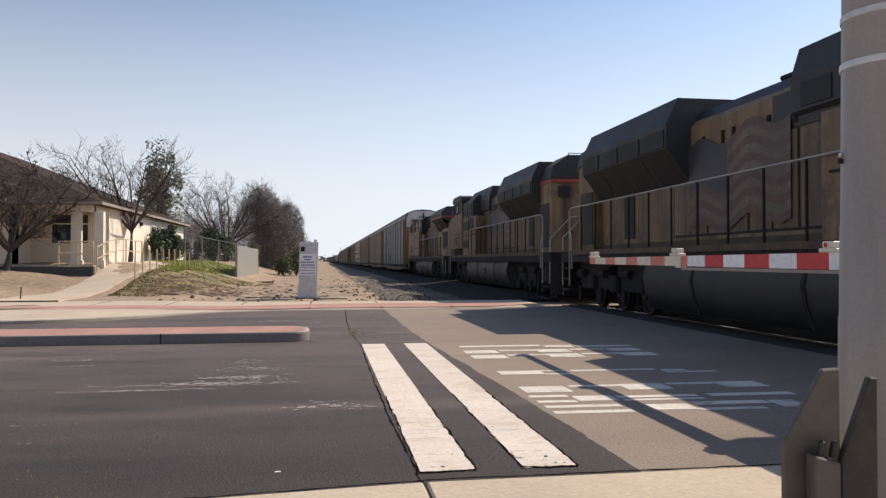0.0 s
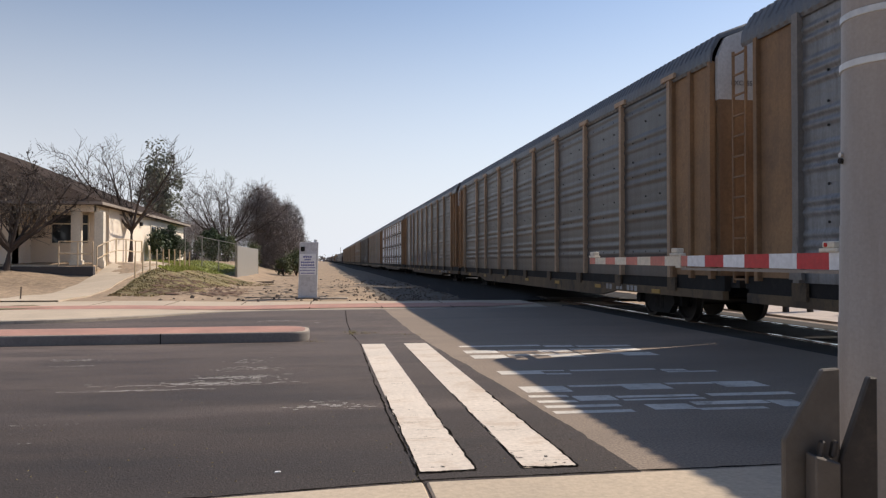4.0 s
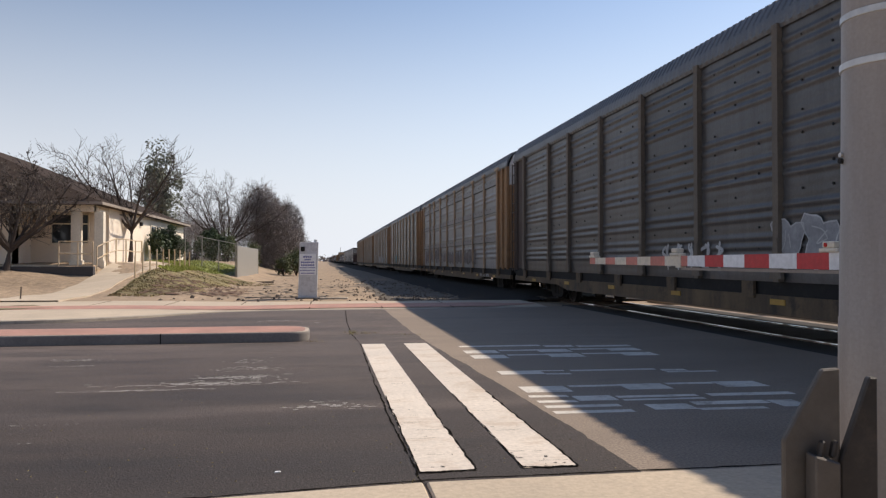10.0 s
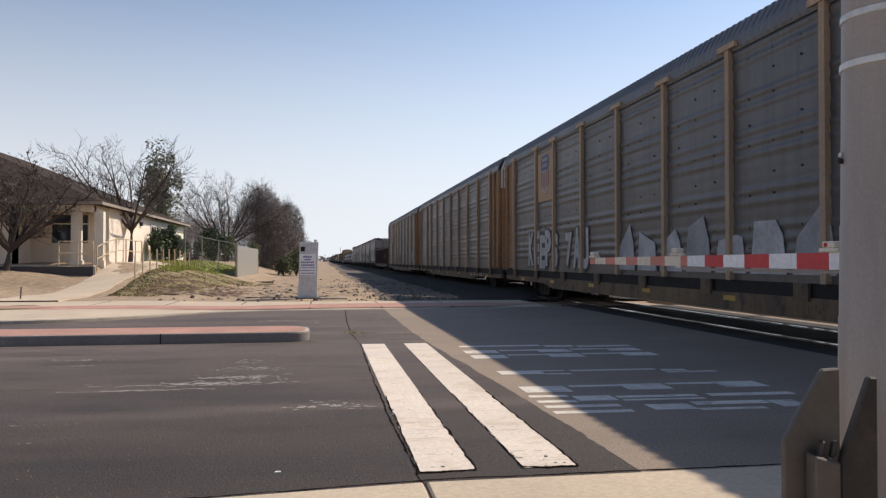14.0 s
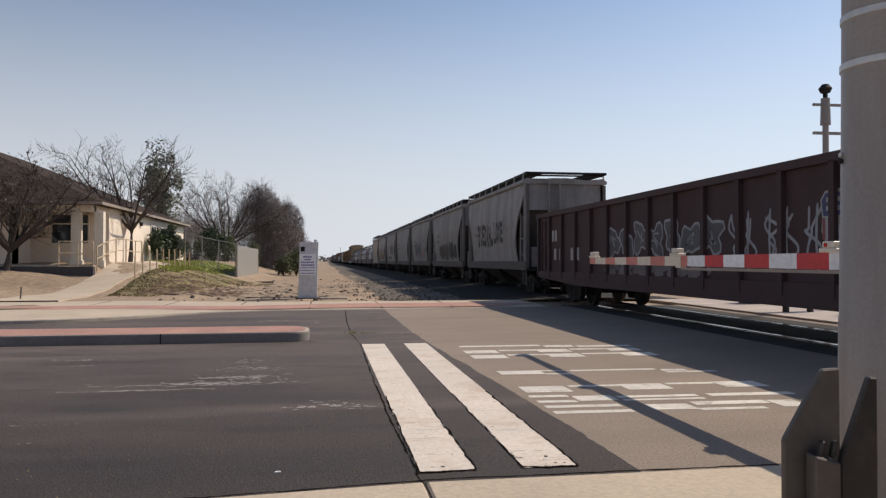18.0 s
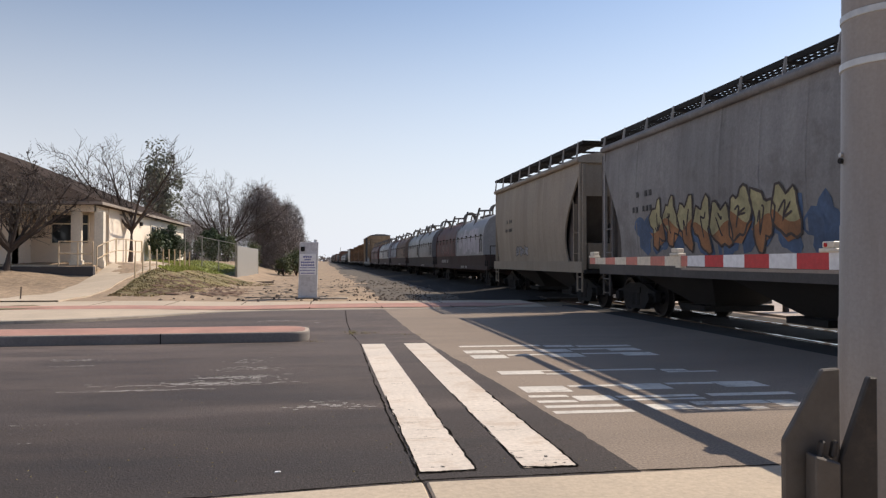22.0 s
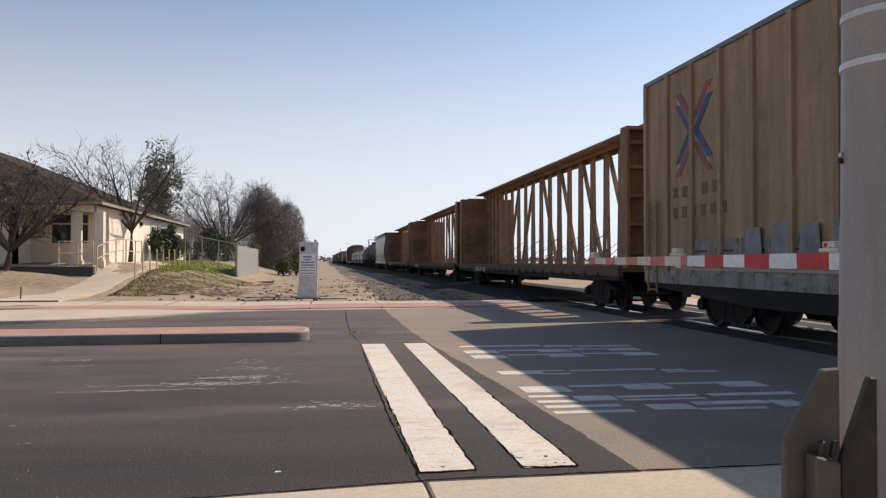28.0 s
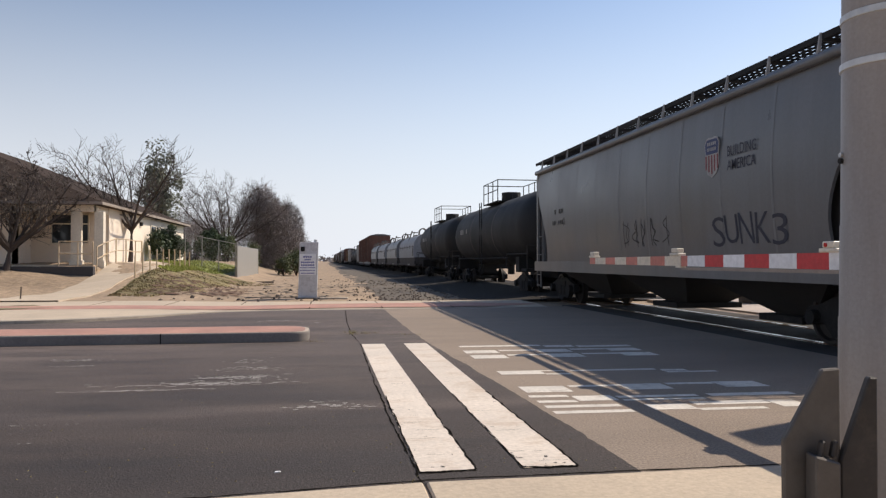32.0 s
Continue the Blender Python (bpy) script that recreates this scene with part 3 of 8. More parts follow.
mark(2.09, 3.38, 11.55, 11.72), mark(3.41, 3.87, 11.38, 11.6), mark(3.92, 4.78, 11.3, 11.5)
stencil_e(11.1, 0.34, 0.13)
stencil_e(10.55, 0.38, 0.13)
mark(2.07, 2.6, 8.7, 8.98), mark(2.6, 2.9, 8.62, 8.72), mark(2.6, 2.9, 8.9, 8.96), mark(2.97, 4.05, 8.83, 8.94), mark(4.08, 4.4, 8.7, 8.78), mark(4.08, 4.72, 8.56, 8.66), mark(4.1, 4.4, 8.76, 8.84)
stencil_e(7.84, 0.36, 0.11)
mark(2.0, 2.39, 7.2, 7.31), mark(2.01, 2.39, 6.92, 7.03), mark(2.01, 2.72, 6.66, 6.78), mark(2.01, 2.74, 6.4, 6.52)
mark(2.42, 2.81, 6.96, 7.22), mark(2.85, 3.68, 7.05, 7.16), mark(2.85, 3.68, 6.9, 6.98), mark(3.8, 4.7, 7.0, 7.15)
mark(2.95, 3.36, 6.44, 6.7), mark(3.43, 4.17, 6.6, 6.76), mark(3.36, 4.0, 6.36, 6.46), mark(4.19, 4.46, 6.4, 6.73)
g = Geo()
for x, y, w, d, n in ((-0.95, 9.7, 0.55, 0.2, 60), (-0.95, 10.4, 0.5, 0.25, 24), (-0.98, 8.95, 0.6, 0.22, 130), (-1.3, 8.55, 1.0, 0.18, 150), (-1.9, 8.2, 1.1, 0.07, 70), (-3.25, 10.8, 0.45, 0.2, 70),
                      (-3.1, 10.2, 0.5, 0.1, 30), (0.1, 7.05, 0.55, 0.22, 50), (-4.2, 8.3, 0.35, 0.06, 30), (-2.9, 5.95, 0.9, 0.04, 24), (-2.3, 6.6, 0.5, 0.03, 12), (-1.0, 17.2, 0.8, 0.3, 60), (-0.3, 16.5, 0.5, 0.2, 30)):
    for k in range(n):
        a, b = x + rnd.gauss(0, 0.38) * w, y + rnd.gauss(0, 0.38) * d
        top = 0.0036 + 0.000004 * (len(g.f) % 900)
        l, h = w * rnd.uniform(0.04, 0.3) * rnd.random(), 0.004 + d * rnd.uniform(0.01, 0.06)
        g.add([(a - l / 2, b, top), (a - l / 4, b - h, top), (a + l / 3, b - h * 0.7, top), (a + l / 2, b + h * 0.2, top), (a + l / 5, b + h, top), (a - l / 3, b + h * 0.6, top)], [(0, 1, 2, 3, 4, 5)])
thing("paint_scuff", g, FADED, "faint scuffed remains of white road paint", "road marking", kind="stuff")
g = Geo()
for k in range(420):
    x, y, r = rnd.uniform(-5.5, 1.9), 4.55 + 7 * rnd.random() ** 1.6, rnd.uniform(0.003, 0.009)
    g.add([(x - r, y, 0), (x, y - r, 0), (x + r, y, 0), (x, y + r, 0), (x, y, r)], [(0, 1, 4), (1, 2, 4), (2, 3, 4), (3, 0, 4)])
thing("road_grit", g, WEED, "small crumbs of grit scattered on the asphalt", "grit", kind="stuff")
thing("paint_chip", Geo().prism([(0, 0), (0.035, 0.006), (0.04, 0.022), (0.006, 0.026)], "z", 0.0, 0.006), SIGNWHITE, "small white scrap lying on the asphalt", "litter", at=pose(-0.305, 4.9, 0.001))

# ---- near pavement ----
pave = thing("pavement_near", Geo().box(-12, 7.0, -6, 3.3, -0.1, -0.02), CONCRETE, "pale concrete pavement slabs by the road", "pavement", kind="structure")
cuts = [-9.0, -6.6, -4.2, -1.8, 0.6, 3.0, 5.4]
for a, b in zip(cuts, cuts[1:]):
    for c, d in ((0.0, 2.2), (2.2, 4.55)):
        ya = 4.515 - 0.098 * max(0.0, 0.6 - a)
        yb = 4.515 - 0.098 * max(0.0, 0.6 - b)
        hi = d > 3
        q = [(a + 0.01, c + 0.01), (b - 0.01, c + 0.01), (b - 0.01, (yb if hi else d) - 0.01), (a + 0.01, (ya if hi else d) - 0.01)]
        part("slab", bevelled(Geo().prism(q, "z", -0.08, 0.02), 0.012, "slab", 1), CONCRETE, pave)

# ---- median island ----
def island(inset, n=14):
    y0, y1, xt = 12.75 + inset, 14.05 - inset, -0.24 - inset
    r = 0.3 - inset * 0.5
    pts = [(-46, y0)]
    for k in range(n + 1):
        a = -math.pi / 2 + math.pi / 2 * k / n
        pts.append((xt - r + r * math.cos(a), y0 + r + r * math.sin(a)))
    for k in range(n + 1):
        a = math.pi / 2 * k / n
        pts.append((xt - r * 2 + 2 * r * math.cos(a), y1 - 2 * r + 2 * r * math.sin(a)))
    return pts + [(-46, y1)]


# body coloured dark for the shaded face, pale rim laid on top
med = thing("median_island", bevelled(Geo().prism(island(0), "z", -0.02, 0.155), 0.025, "median_kerb"), SHADEKERB, "raised median with concrete kerb and red paving", "median", kind="structure")
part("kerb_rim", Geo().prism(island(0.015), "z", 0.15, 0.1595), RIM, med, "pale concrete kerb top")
part("paving", Geo().prism(island(0.075), "z", 0.1, 0.163), REDPAVE, med, "red brick-coloured paving")
g = Geo()
for k in range(7):
    g.box(-2.6 - k * 2.8, -2.585 - k * 2.8, 12.744, 12.9, 0.0, 0.158)
part("kerb_joint", g, CRACK, med)

# ---- far pavement ----
kerb_line = [(-60, 16.6), (-6.7, 17.1), (-5.6, 17.3), (-4.8, 17.85), (-4.2, 18.5), (-3.6, 19.2), (-2.6, 20.3), (-1.4, 20.75), (0.4, 20.85), (6.4, 21.15)]


def rise(x):
    return 0.015 + 0.065 * step01((-x - 1.6) / 4.2)


g, q = Geo(), Geo()
rows, front = [], []
for x, y in kerb_line:
    rows.append([(x, y + 0.16, rise(x)), (x, 22.35, 0.03 + rise(x)), (x, 24.4, 0.03 + rise(x)), (x, 24.45, -0.1)])
    front.append([(x, y, -0.04), (x, y + 0.02, rise(x) - 0.01), (x, y + 0.17, rise(x) + 0.004), (x, y + 0.18, -0.04)])
g.loft(rows, caps=False, closed=False)
q.loft(front, caps=True)
thing("pavement_far", g, CONCRETE, "pale concrete pavement with kerb ramp across the road", "pavement", kind="structure")
thing("kerb_far", q, KERB, "grey concrete kerb along the far pavement", "kerb", kind="structure", smooth=30)
rows = []
for k in range(28):
    x = -16.0 + 22.3 * k / 27
    t = step01((x + 4) / 5)
    e = min(1.0, k / 2, (27 - k) / 2)
    y0, y1 = 20.6 + 0.65 * t, 21.9 + 1.1 * t
    m = (y0 + y1) / 2
    rows.append([(x, m + (y0 - m) * e, 0.022 + rise(x)), (x, m + 0.01, 0.036 + rise(x)), (x, m + (y1 - m) * e + 0.02, 0.037 + rise(x))])
thing("warning_strip", Geo().loft(rows, caps=False, closed=False), REDPAVE, "faded red paving strip in the far pavement", "paving", kind="structure")
g = Geo()
for x in (-6.4, -4.4, -2.4, -0.4, 1.6, 3.6):
    g.add([(x, 20.95, 0.026 + rise(x)), (x + 0.03, 20.95, 0.026 + rise(x)), (x + 0.03, 24.35, 0.036 + rise(x)), (x, 24.35, 0.036 + rise(x))], [(0, 1, 2, 3)])
thing("slab_joint", g, CRACK, "dark joints between far pavement slabs", "joint", kind="structure")
g = Geo()
ragged(g, [(-13.0, 20.4), (-9.5, 20.5), (-7.5, 21.9)], 1.7, lambda x, y: 0.035 + rise(x), 0.2, random.Random(5), 14)
thing("verge_patch", g, WEED, "dry grassy dirt verge in the pavement", "verge", kind="structure")

# ---- track ----
for s, nm in ((-1, "rail"), (1, "rail")):
    x = TX + s * 0.752
    prof = [(-0.07, -0.17), (0.07, -0.17), (0.07, -0.155), (0.012, -0.13), (0.012, -0.045), (0.037, -0.035), (0.037, -0.004), (0.025, 0.0), (-0.025, 0.0), (-0.037, -0.004), (-0.037, -0.035), (-0.012, -0.045), (-0.012, -0.13), (-0.07, -0.155)]
    rail = thing("rail", Geo().prism([(x + a, b + 0.015) for a, b in prof], "y", -800, 1500), RAILRUST, "steel running rail polished on top", "rail", "rails")
    part("running_surface", Geo().box(x - 0.026, x + 0.026, -800, 1500, 0.012, 0.0165), RAILSTEEL, rail, "polished steel running surface")
crossing = thing("crossing_surface", Geo().box(7.1, 7.9, 4.0, 22.0, -0.12, 0.0), PANELCONC, "concrete crossing panels between the rails", "level crossing", kind="structure")
for x in (7.9, 8.1, 9.4, 9.6):
    part("edge_angle", Geo().box(x - 0.007, x + 0.007, 4.0, 22.0, -0.05, 0.006), RAILSTEEL, crossing)
for k in range(7):
    y = 4.2 + k * 2.5
    part("panel", bevelled(Geo().box(8.1, 9.4, y, y + 2.44, -0.12, 0.0), 0.012, "panel", 1), PANELCONC, crossing)
    part("panel", bevelled(Geo().box(9.6, 10.4, y, y + 2.44, -0.12, 0.0), 0.012, "panel", 1), PANELCONC, crossing)
tie = Geo().box(-1.3, 1.3, -0.11, 0.11, -0.14, 0.06).mesh("tie")
tie.materials.append(TIE)
for k in range(60):
    thing("tie", tie, None, "dark wooden railway tie half sunk in ballast", "tie", "ties", at=pose(TX, 24.9 + k * 0.55, 0.02))

# stones lying about
for k in range(46):
    rnd = random.Random(300 + k)
    x, y = rnd.uniform(-5.2, 1.2), 25.6 + 14 * rnd.random() ** 1.7
    r = rnd.uniform(0.035, 0.085)
    rings = [[(r * f * rnd.uniform(0.75, 1.2) * math.cos(q * 0.8976), r * f * rnd.uniform(0.75, 1.2) * math.sin(q * 0.8976), r * h) for q in range(7)] for f, h in ((0.8, -0.3), (1.1, 0.15), (0.85, 0.6), (0.35, 0.85))]
    thing("rock", Geo().loft(rings), ROCK, "small dark rock lying on the dirt", "rock", "rocks on the dirt", at=pose(x, y, land(x, y)))
g, rnd = Geo(), random.Random(21)
for k in range(700):
    x, y = rnd.uniform(-6, 6.2), 24.8 + 40 * rnd.random() ** 2
    if rnd.random() > 0.25 + 0.6 * step01((x + 1) / 5):
        continue
    r = rnd.uniform(0.02, 0.05) if rnd.random() < 0.85 else rnd.uniform(0.06, 0.1)
    z = land(x, y)
    g.add([(x - r, y, z), (x, y - r * 0.8, z), (x + r, y, z + 0.01), (x, y + r, z), (x + r * 0.1, y, z + r * 0.9)], [(0, 1, 4), (1, 2, 4), (2, 3, 4), (3, 0, 4)])
thing("gravel", g, STONE, "loose stones scattered on the dirt", "gravel", kind="stuff")


# ---- plants ----
def leaf_cloud(n, sample, size, seed):
    rs = np.random.RandomState(seed)
    g = Geo()
    for k in range(n):
        p = sample(rs)
        d = rs.normal(size=3)
        d /= np.linalg.norm(d)
        e = np.cross(d, rs.normal(size=3))
        e /= np.linalg.norm(e)
        s = size * (0.5 + rs.rand())
        a, b = d * s, e * s * 0.55
        g.add([p - a, p + b, p + a, p - b], [(0, 1, 2, 3)])
    return g


def bare_tree(name, label, base, height, width, seed, limbs=5, fork=0.22, r0=0.14, lean=0.0, side=7, twigs=5, leaves=0, category="tree"):
    """A trunk that forks low into long limbs, with branches and twigs along them."""
    rnd = random.Random(seed)
    root = thing(name, None, None, label, category, at=Matrix.Translation(base))
    tr, limb, br, tips = Geo(), [], Geo(), []

    def run(g, p, d, ln, r, n, up, wob, sides):
        pts = [p.copy()]
        for k in range(n):
            d = (d + Vector((rnd.uniform(-1, 1), rnd.uniform(-1, 1), rnd.uniform(-1, 1))) * wob + Vector((0, 0, up))).normalized()
            q = pts[-1] + d * (ln / n)
            a, b = r * (1 - 0.8 * k / n), r * (1 - 0.8 * (k + 1) / n)
            g.tube(pts[-1], q, max(a, 0.006), max(b, 0.006), sides)
            pts.append(q)
        return pts, d

    def bud(pts, k, d0, flat):
        d = (pts[min(k + 1, len(pts) - 1)] - pts[max(0, k - 1)]).normalized()
        v = Vector((rnd.uniform(-1, 1), rnd.uniform(-1, 1), rnd.uniform(-flat, 1)))
        v = (v - v.dot(d) * d).normalized()
        return (d * 0.75 + v * d0).normalized()

    th = height * fork
    pts, d = run(tr, Vector((0, 0, -0.15)), Vector((lean, 0, 1)).normalized(), th + 0.15, r0, 4, 0.05, 0.07, 9)
    top = pts[-1]
    part("trunk", tr, BARK, root, smooth=50)
    for i in range(limbs):
        g = Geo()
        a = 6.28 * i / limbs + rnd.uniform(-0.35, 0.35)
        reach = width / 2 * rnd.uniform(0.75, 1.05) if i else width * 0.12
        dz = height - th
        ln = math.hypot(reach, dz) * rnd.uniform(0.85, 1.0)
        d = Vector((math.cos(a) * reach * 1.3, math.sin(a) * reach * 1.3, dz * 0.75)).normalized()
        lp, _ = run(g, top - Vector((0, 0, rnd.uniform(0, th * 0.15))), d, ln, r0 * 0.52, 9, 0.06, 0.1, 7)
        for k in range(2, len(lp)):
            for s in range(1 if rnd.random() < 0.5 else 2):
                bl = ln * rnd.uniform(0.22, 0.42) * (1.15 - 0.5 * k / len(lp))
                bp, _ = run(br, lp[k], bud(lp, k, 0.8, 0.4), bl, r0 * 0.2 * (1.2 - 0.08 * k), 5, 0.05, 0.16, 5)
                for m in range(1, len(bp)):
                    for u in range(rnd.randint(1, max(1, twigs // 2))):
                        tp, _ = run(br, bp[m], bud(bp, m, 0.9, 0.5), bl * rnd.uniform(0.3, 0.62), 0.011, 3, 0.04, 0.12, 3)
                        tips.append(tp[-1])
                        tips.append(tp[-2])
        part("limb", g, BARK, root, smooth=50)
    part("crown_wood", br, TWIG, root)
    if leaves:
        part("crown_leaves", leaf_cloud(leaves, lambda rs: np.array(tips[rs.randint(len(tips))]) + rs.normal(size=3) * 0.12, 0.05, seed), LEAFDRY, root)
    return root


def thicket(name, label, base, size, n, seed, wood=THICKET):
    """A dense dome of fine bare twigs, thinning out at its ragged rim."""
    rs = np.random.RandomState(seed)
    root = thing(name, None, None, label, "tree", at=Matrix.Translation(base))
    g, t = Geo(), Geo()
    sx, sy, sz = size
    bumps = [(rs.rand() * 6.28, 0.5 + rs.rand(), 0.10 + 0.14 * rs.rand()) for k in range(7)]
    for k in range(n):
        a, v = rs.rand() * 6.28319, rs.rand()
        rim = 1.0 + sum(h * math.cos((a - c) * 2.0 + v * 4 * w) for c, w, h in bumps) * 0.35
        q = rs.rand() ** 0.42 * rim
        z = v ** 0.8
        w = math.sqrt(max(0.0, 1 - z ** 2.4)) * q
        p = np.array([sx / 2 * w * math.cos(a), sy / 2 * w * math.sin(a), sz * z * (0.72 + 0.28 * q)])
        d = np.array([math.cos(a) * w, math.sin(a) * w, 0.55 + 0.6 * rs.rand()]) + rs.normal(size=3) * 0.7
        d /= np.linalg.norm(d)
        e = np.cross(d, rs.normal(size=3))
        e /= np.linalg.norm(e)
        ln, wd = 0.2 + 0.5 * rs.rand(), 0.012 + 0.02 * rs.rand()
        g.add([p - e * wd, p + e * wd, p + d * ln], [(0, 1, 2)])
    for k in range(12):
        a, q = rs.rand() * 6.28, rs.rand() * 0.7
        t.tube((0.4 * math.cos(a), 0.4 * math.sin(a), -0.1), (sx / 2 * q * math.cos(a), sy / 2 * q * math.sin(a), sz * 0.75), 0.12, 0.03, 6)
    part("stem", t, BARK, root)
    part("crown_wood", g, wood, root)
    return root


def shrub(name, label, base, size, n, material, seed, category="tree", lumps=18, leaf=0.12, trunk=True, clump=0.7):
    """An uneven crown of many small leaves gathered in clumps, with gaps."""
    rs = np.random.RandomState(seed)
    root = thing(name, None, None, label, category, at=Matrix.Translation(base))
    cl = []
    for k in range(lumps):
        d = rs.normal(size=3)
        d /= np.linalg.norm(d)
        q = d * (0.15 + 0.75 * rs.rand()) * np.array(size) * 0.5
        q[2] += size[2] * 0.55
        cl.append((q, (0.2 + 0.25 * rs.rand()) * min(size) * clump))
    def sample(r):
        c, rad = cl[r.randint(lumps)]
        v = r.normal(size=3)
        v *= rad * r.rand() ** 0.4 / np.linalg.norm(v)
        p = c + v
        p[2] = max(0.05, p[2])
        return p
    part("crown", leaf_cloud(n, sample, leaf, seed + 1), material, root)
    if trunk:
        g = Geo()
        for c, rad in cl[::3]:
            g.tube((0, 0, 0), Vector(c), 0.04 * size[2] / 3, 0.015, 5)
        part("stem", g, BARK, root)
    return root


def at(x, y, dz=0.0):
    return (x, y, land(x, y) + dz)


# ---- house ----
FL = 1.17                      # floor level
hx0, hx1, hy0, hy1 = -26.0, -9.72, 36.6, 55.2
house = thing("house", None, None, "single-storey cream stucco house with dark shingle hip roof", "house")
PORCH = 34.6
g = Geo().box(hx1 - 0.2, hx1, hy0 + 0.2, hy1 - 0.2, 0.3, 3.88)
part("side_wall", g, STUCCO, house)
part("front_wall", Geo().box(hx0, hx1, hy0, hy0 + 0.2, 0.3, 3.9), STUCCO, house)
part("back_wall", Geo().box(hx0, hx1, hy1 - 0.2, hy1, 0.3, 3.9).box(hx0, hx0 + 0.2, hy0 + 0.2, hy1 - 0.2, 0.3, 3.88), STUCCO, house)
ex, ey = hx1 + 0.36, PORCH - 0.5
mx, rz = (hx0 + hx1) / 2, 7.4
eave = [(hx0 - 0.5, ey), (ex, ey), (ex, hy1 + 0.5), (hx0 - 0.5, hy1 + 0.5)]
g = Geo()
vs = [(x, y, 3.86) for x, y in eave] + [(mx, ey + 6.6, rz), (mx, hy1 - 6, rz)] + [(x, y, 3.74) for x, y in eave]
g.add(vs, [(0, 1, 4), (1, 2, 5, 4), (2, 3, 5), (3, 0, 4, 5), (0, 1, 7, 6), (1, 2, 8, 7), (2, 3, 9, 8), (3, 0, 6, 9), (6, 7, 8, 9)])
part("roof", g, SHINGLE, house, "dark brown shingle hip roof")
part("fascia", Geo().box(hx0 - 0.5, ex + 0.03, ey - 0.04, ey, 3.74, 3.86).box(ex, ex + 0.04, ey, hy1 + 0.5, 3.74, 3.86), TRIM, house)
part("wing_wall", Geo().box(-20, -13.05, 35.0, 35.2, 0.3, 3.74).box(-13.25, -13.05, 35.0, hy0, 0.3, 3.74), STUCCO, house)
part("porch_beam", Geo().box(hx0, hx1 - 0.05, PORCH - 0.15, PORCH + 0.15, 3.45, 3.74).box(hx1 - 0.35, hx1 - 0.05, PORCH, hy0, 3.45, 3.74), STUCCO, house)
for x in (-9.56, -10.5, -14.6, -18.3):
    c = part("porch_column", bevelled(Geo().box(x - 0.19, x + 0.19, PORCH - 0.19, PORCH + 0.19, FL - 0.3, 3.45), 0.02, "porch_column"), CREAM, house)
    part("column_base", Geo().box(x - 0.24, x + 0.24, PORCH - 0.24, PORCH + 0.24, FL - 0.3, FL + 0.18), CREAM, c)
part("porch_floor", Geo().box(hx0, hx1 + 0.05, PORCH - 0.7, hy0, 0.2, FL), CONCRETE, house)


def window(x0, x1, z0, z1, y, bars_at):
    w = part("window", Geo().box(x0, x1, y - 0.02, y + 0.03, z0, z1), GLASS, house, "dark glazed window")
    g = Geo()
    t = 0.06
    for a, b in ((x0 - t, x0), (x1, x1 + t)):
        g.box(a, b, y - 0.06, y + 0.02, z0 - t, z1 + t)
    for a, b in ((z0 - t, z0), (z1, z1 + t), ((z0 + z1) / 2 + 0.2, (z0 + z1) / 2 + 0.26)):
        g.box(x0, x1, y - 0.05, y + 0.02, a, b)
    part("frame", g, CREAM, w)


window(-12.15, -11.22, 2.15, 3.42, hy0, 1)
window(-10.86, -10.62, 2.15, 3.42, hy0, 1)
for y in (45.0, 47.4, 50.5):
    w = part("side_window", Geo().box(hx1 - 0.02, hx1 + 0.02, y, y + 1.2, 2.65, 3.3), GLASS, house, "small dark side window")
    part("frame", Geo().box(hx1, hx1 + 0.05, y - 0.07, y + 1.27, 2.58, 2.65).box(hx1, hx1 + 0.05, y - 0.07, y + 1.27, 3.3, 3.37).box(hx1, hx1 + 0.05, y - 0.07, y, 2.65, 3.3).box(hx1, hx1 + 0.05, y + 1.2, y + 1.27, 2.65, 3.3), CREAM, w)
for y in (40.2, 42.4, 51):
    part("wall_lamp", Geo().box(hx1, hx1 + 0.12, y, y + 0.3, 3.2, 3.4), SOOT, house)
thing("planter_wall", bevelled(Geo().box(-26, -9.4, 33.1, 33.42, 0.0, 1.1), 0.03, "planter_wall"), DARKWALL, "low dark retaining wall before the porch", "wall")
pth = Geo()
pl = [(-9.3, 24.2, 2.9), (-8.95, 26.0, 2.0), (-8.75, 29.0, 1.75), (-8.55, 32.0, 1.75), (-8.35, 35.0, 1.8), (-8.1, 39.0, 1.8), (-7.95, 44.0, 1.7)]
rows = []
for (x, y, w), (x2, y2, w2) in zip(pl, pl[1:]):
    for k in range(4):
        t = k / 4
        a, b, c = x + (x2 - x) * t, y + (y2 - y) * t, (w + (w2 - w) * t) / 2
        za, zb = (max(0.15, land(q, b) + 0.05) for q in (a - c, a + c))
        rows.append([(a - c, b, za - 0.5), (a - c, b, za), (a + c, b, zb), (a + c, b, zb - 0.5)])
pth.loft(rows, caps=False)
thing("path", pth, CONCRETE, "pale concrete path sloping up to the porch", "path", kind="structure")


def handrail(name, pts, h, label):
    r = thing(name, None, None, label, "railing")
    for (a, b), (c, d) in zip(pts, pts[1:]):
        za, zb = land(a, b) + 0.05, land(c, d) + 0.05
        for q in (0.5, 1.0):
            part("rail", Geo().tube((a, b, za + h * q), (c, d, zb + h * q), 0.025, 0.025, 8), TANRAIL, r)
    for a, b in pts:
        z = land(a, b)
        part("post", Geo().tube((a, b, z - 0.05), (a, b, z + 0.05 + h), 0.028, 0.028, 8), TANRAIL, r)
    return r


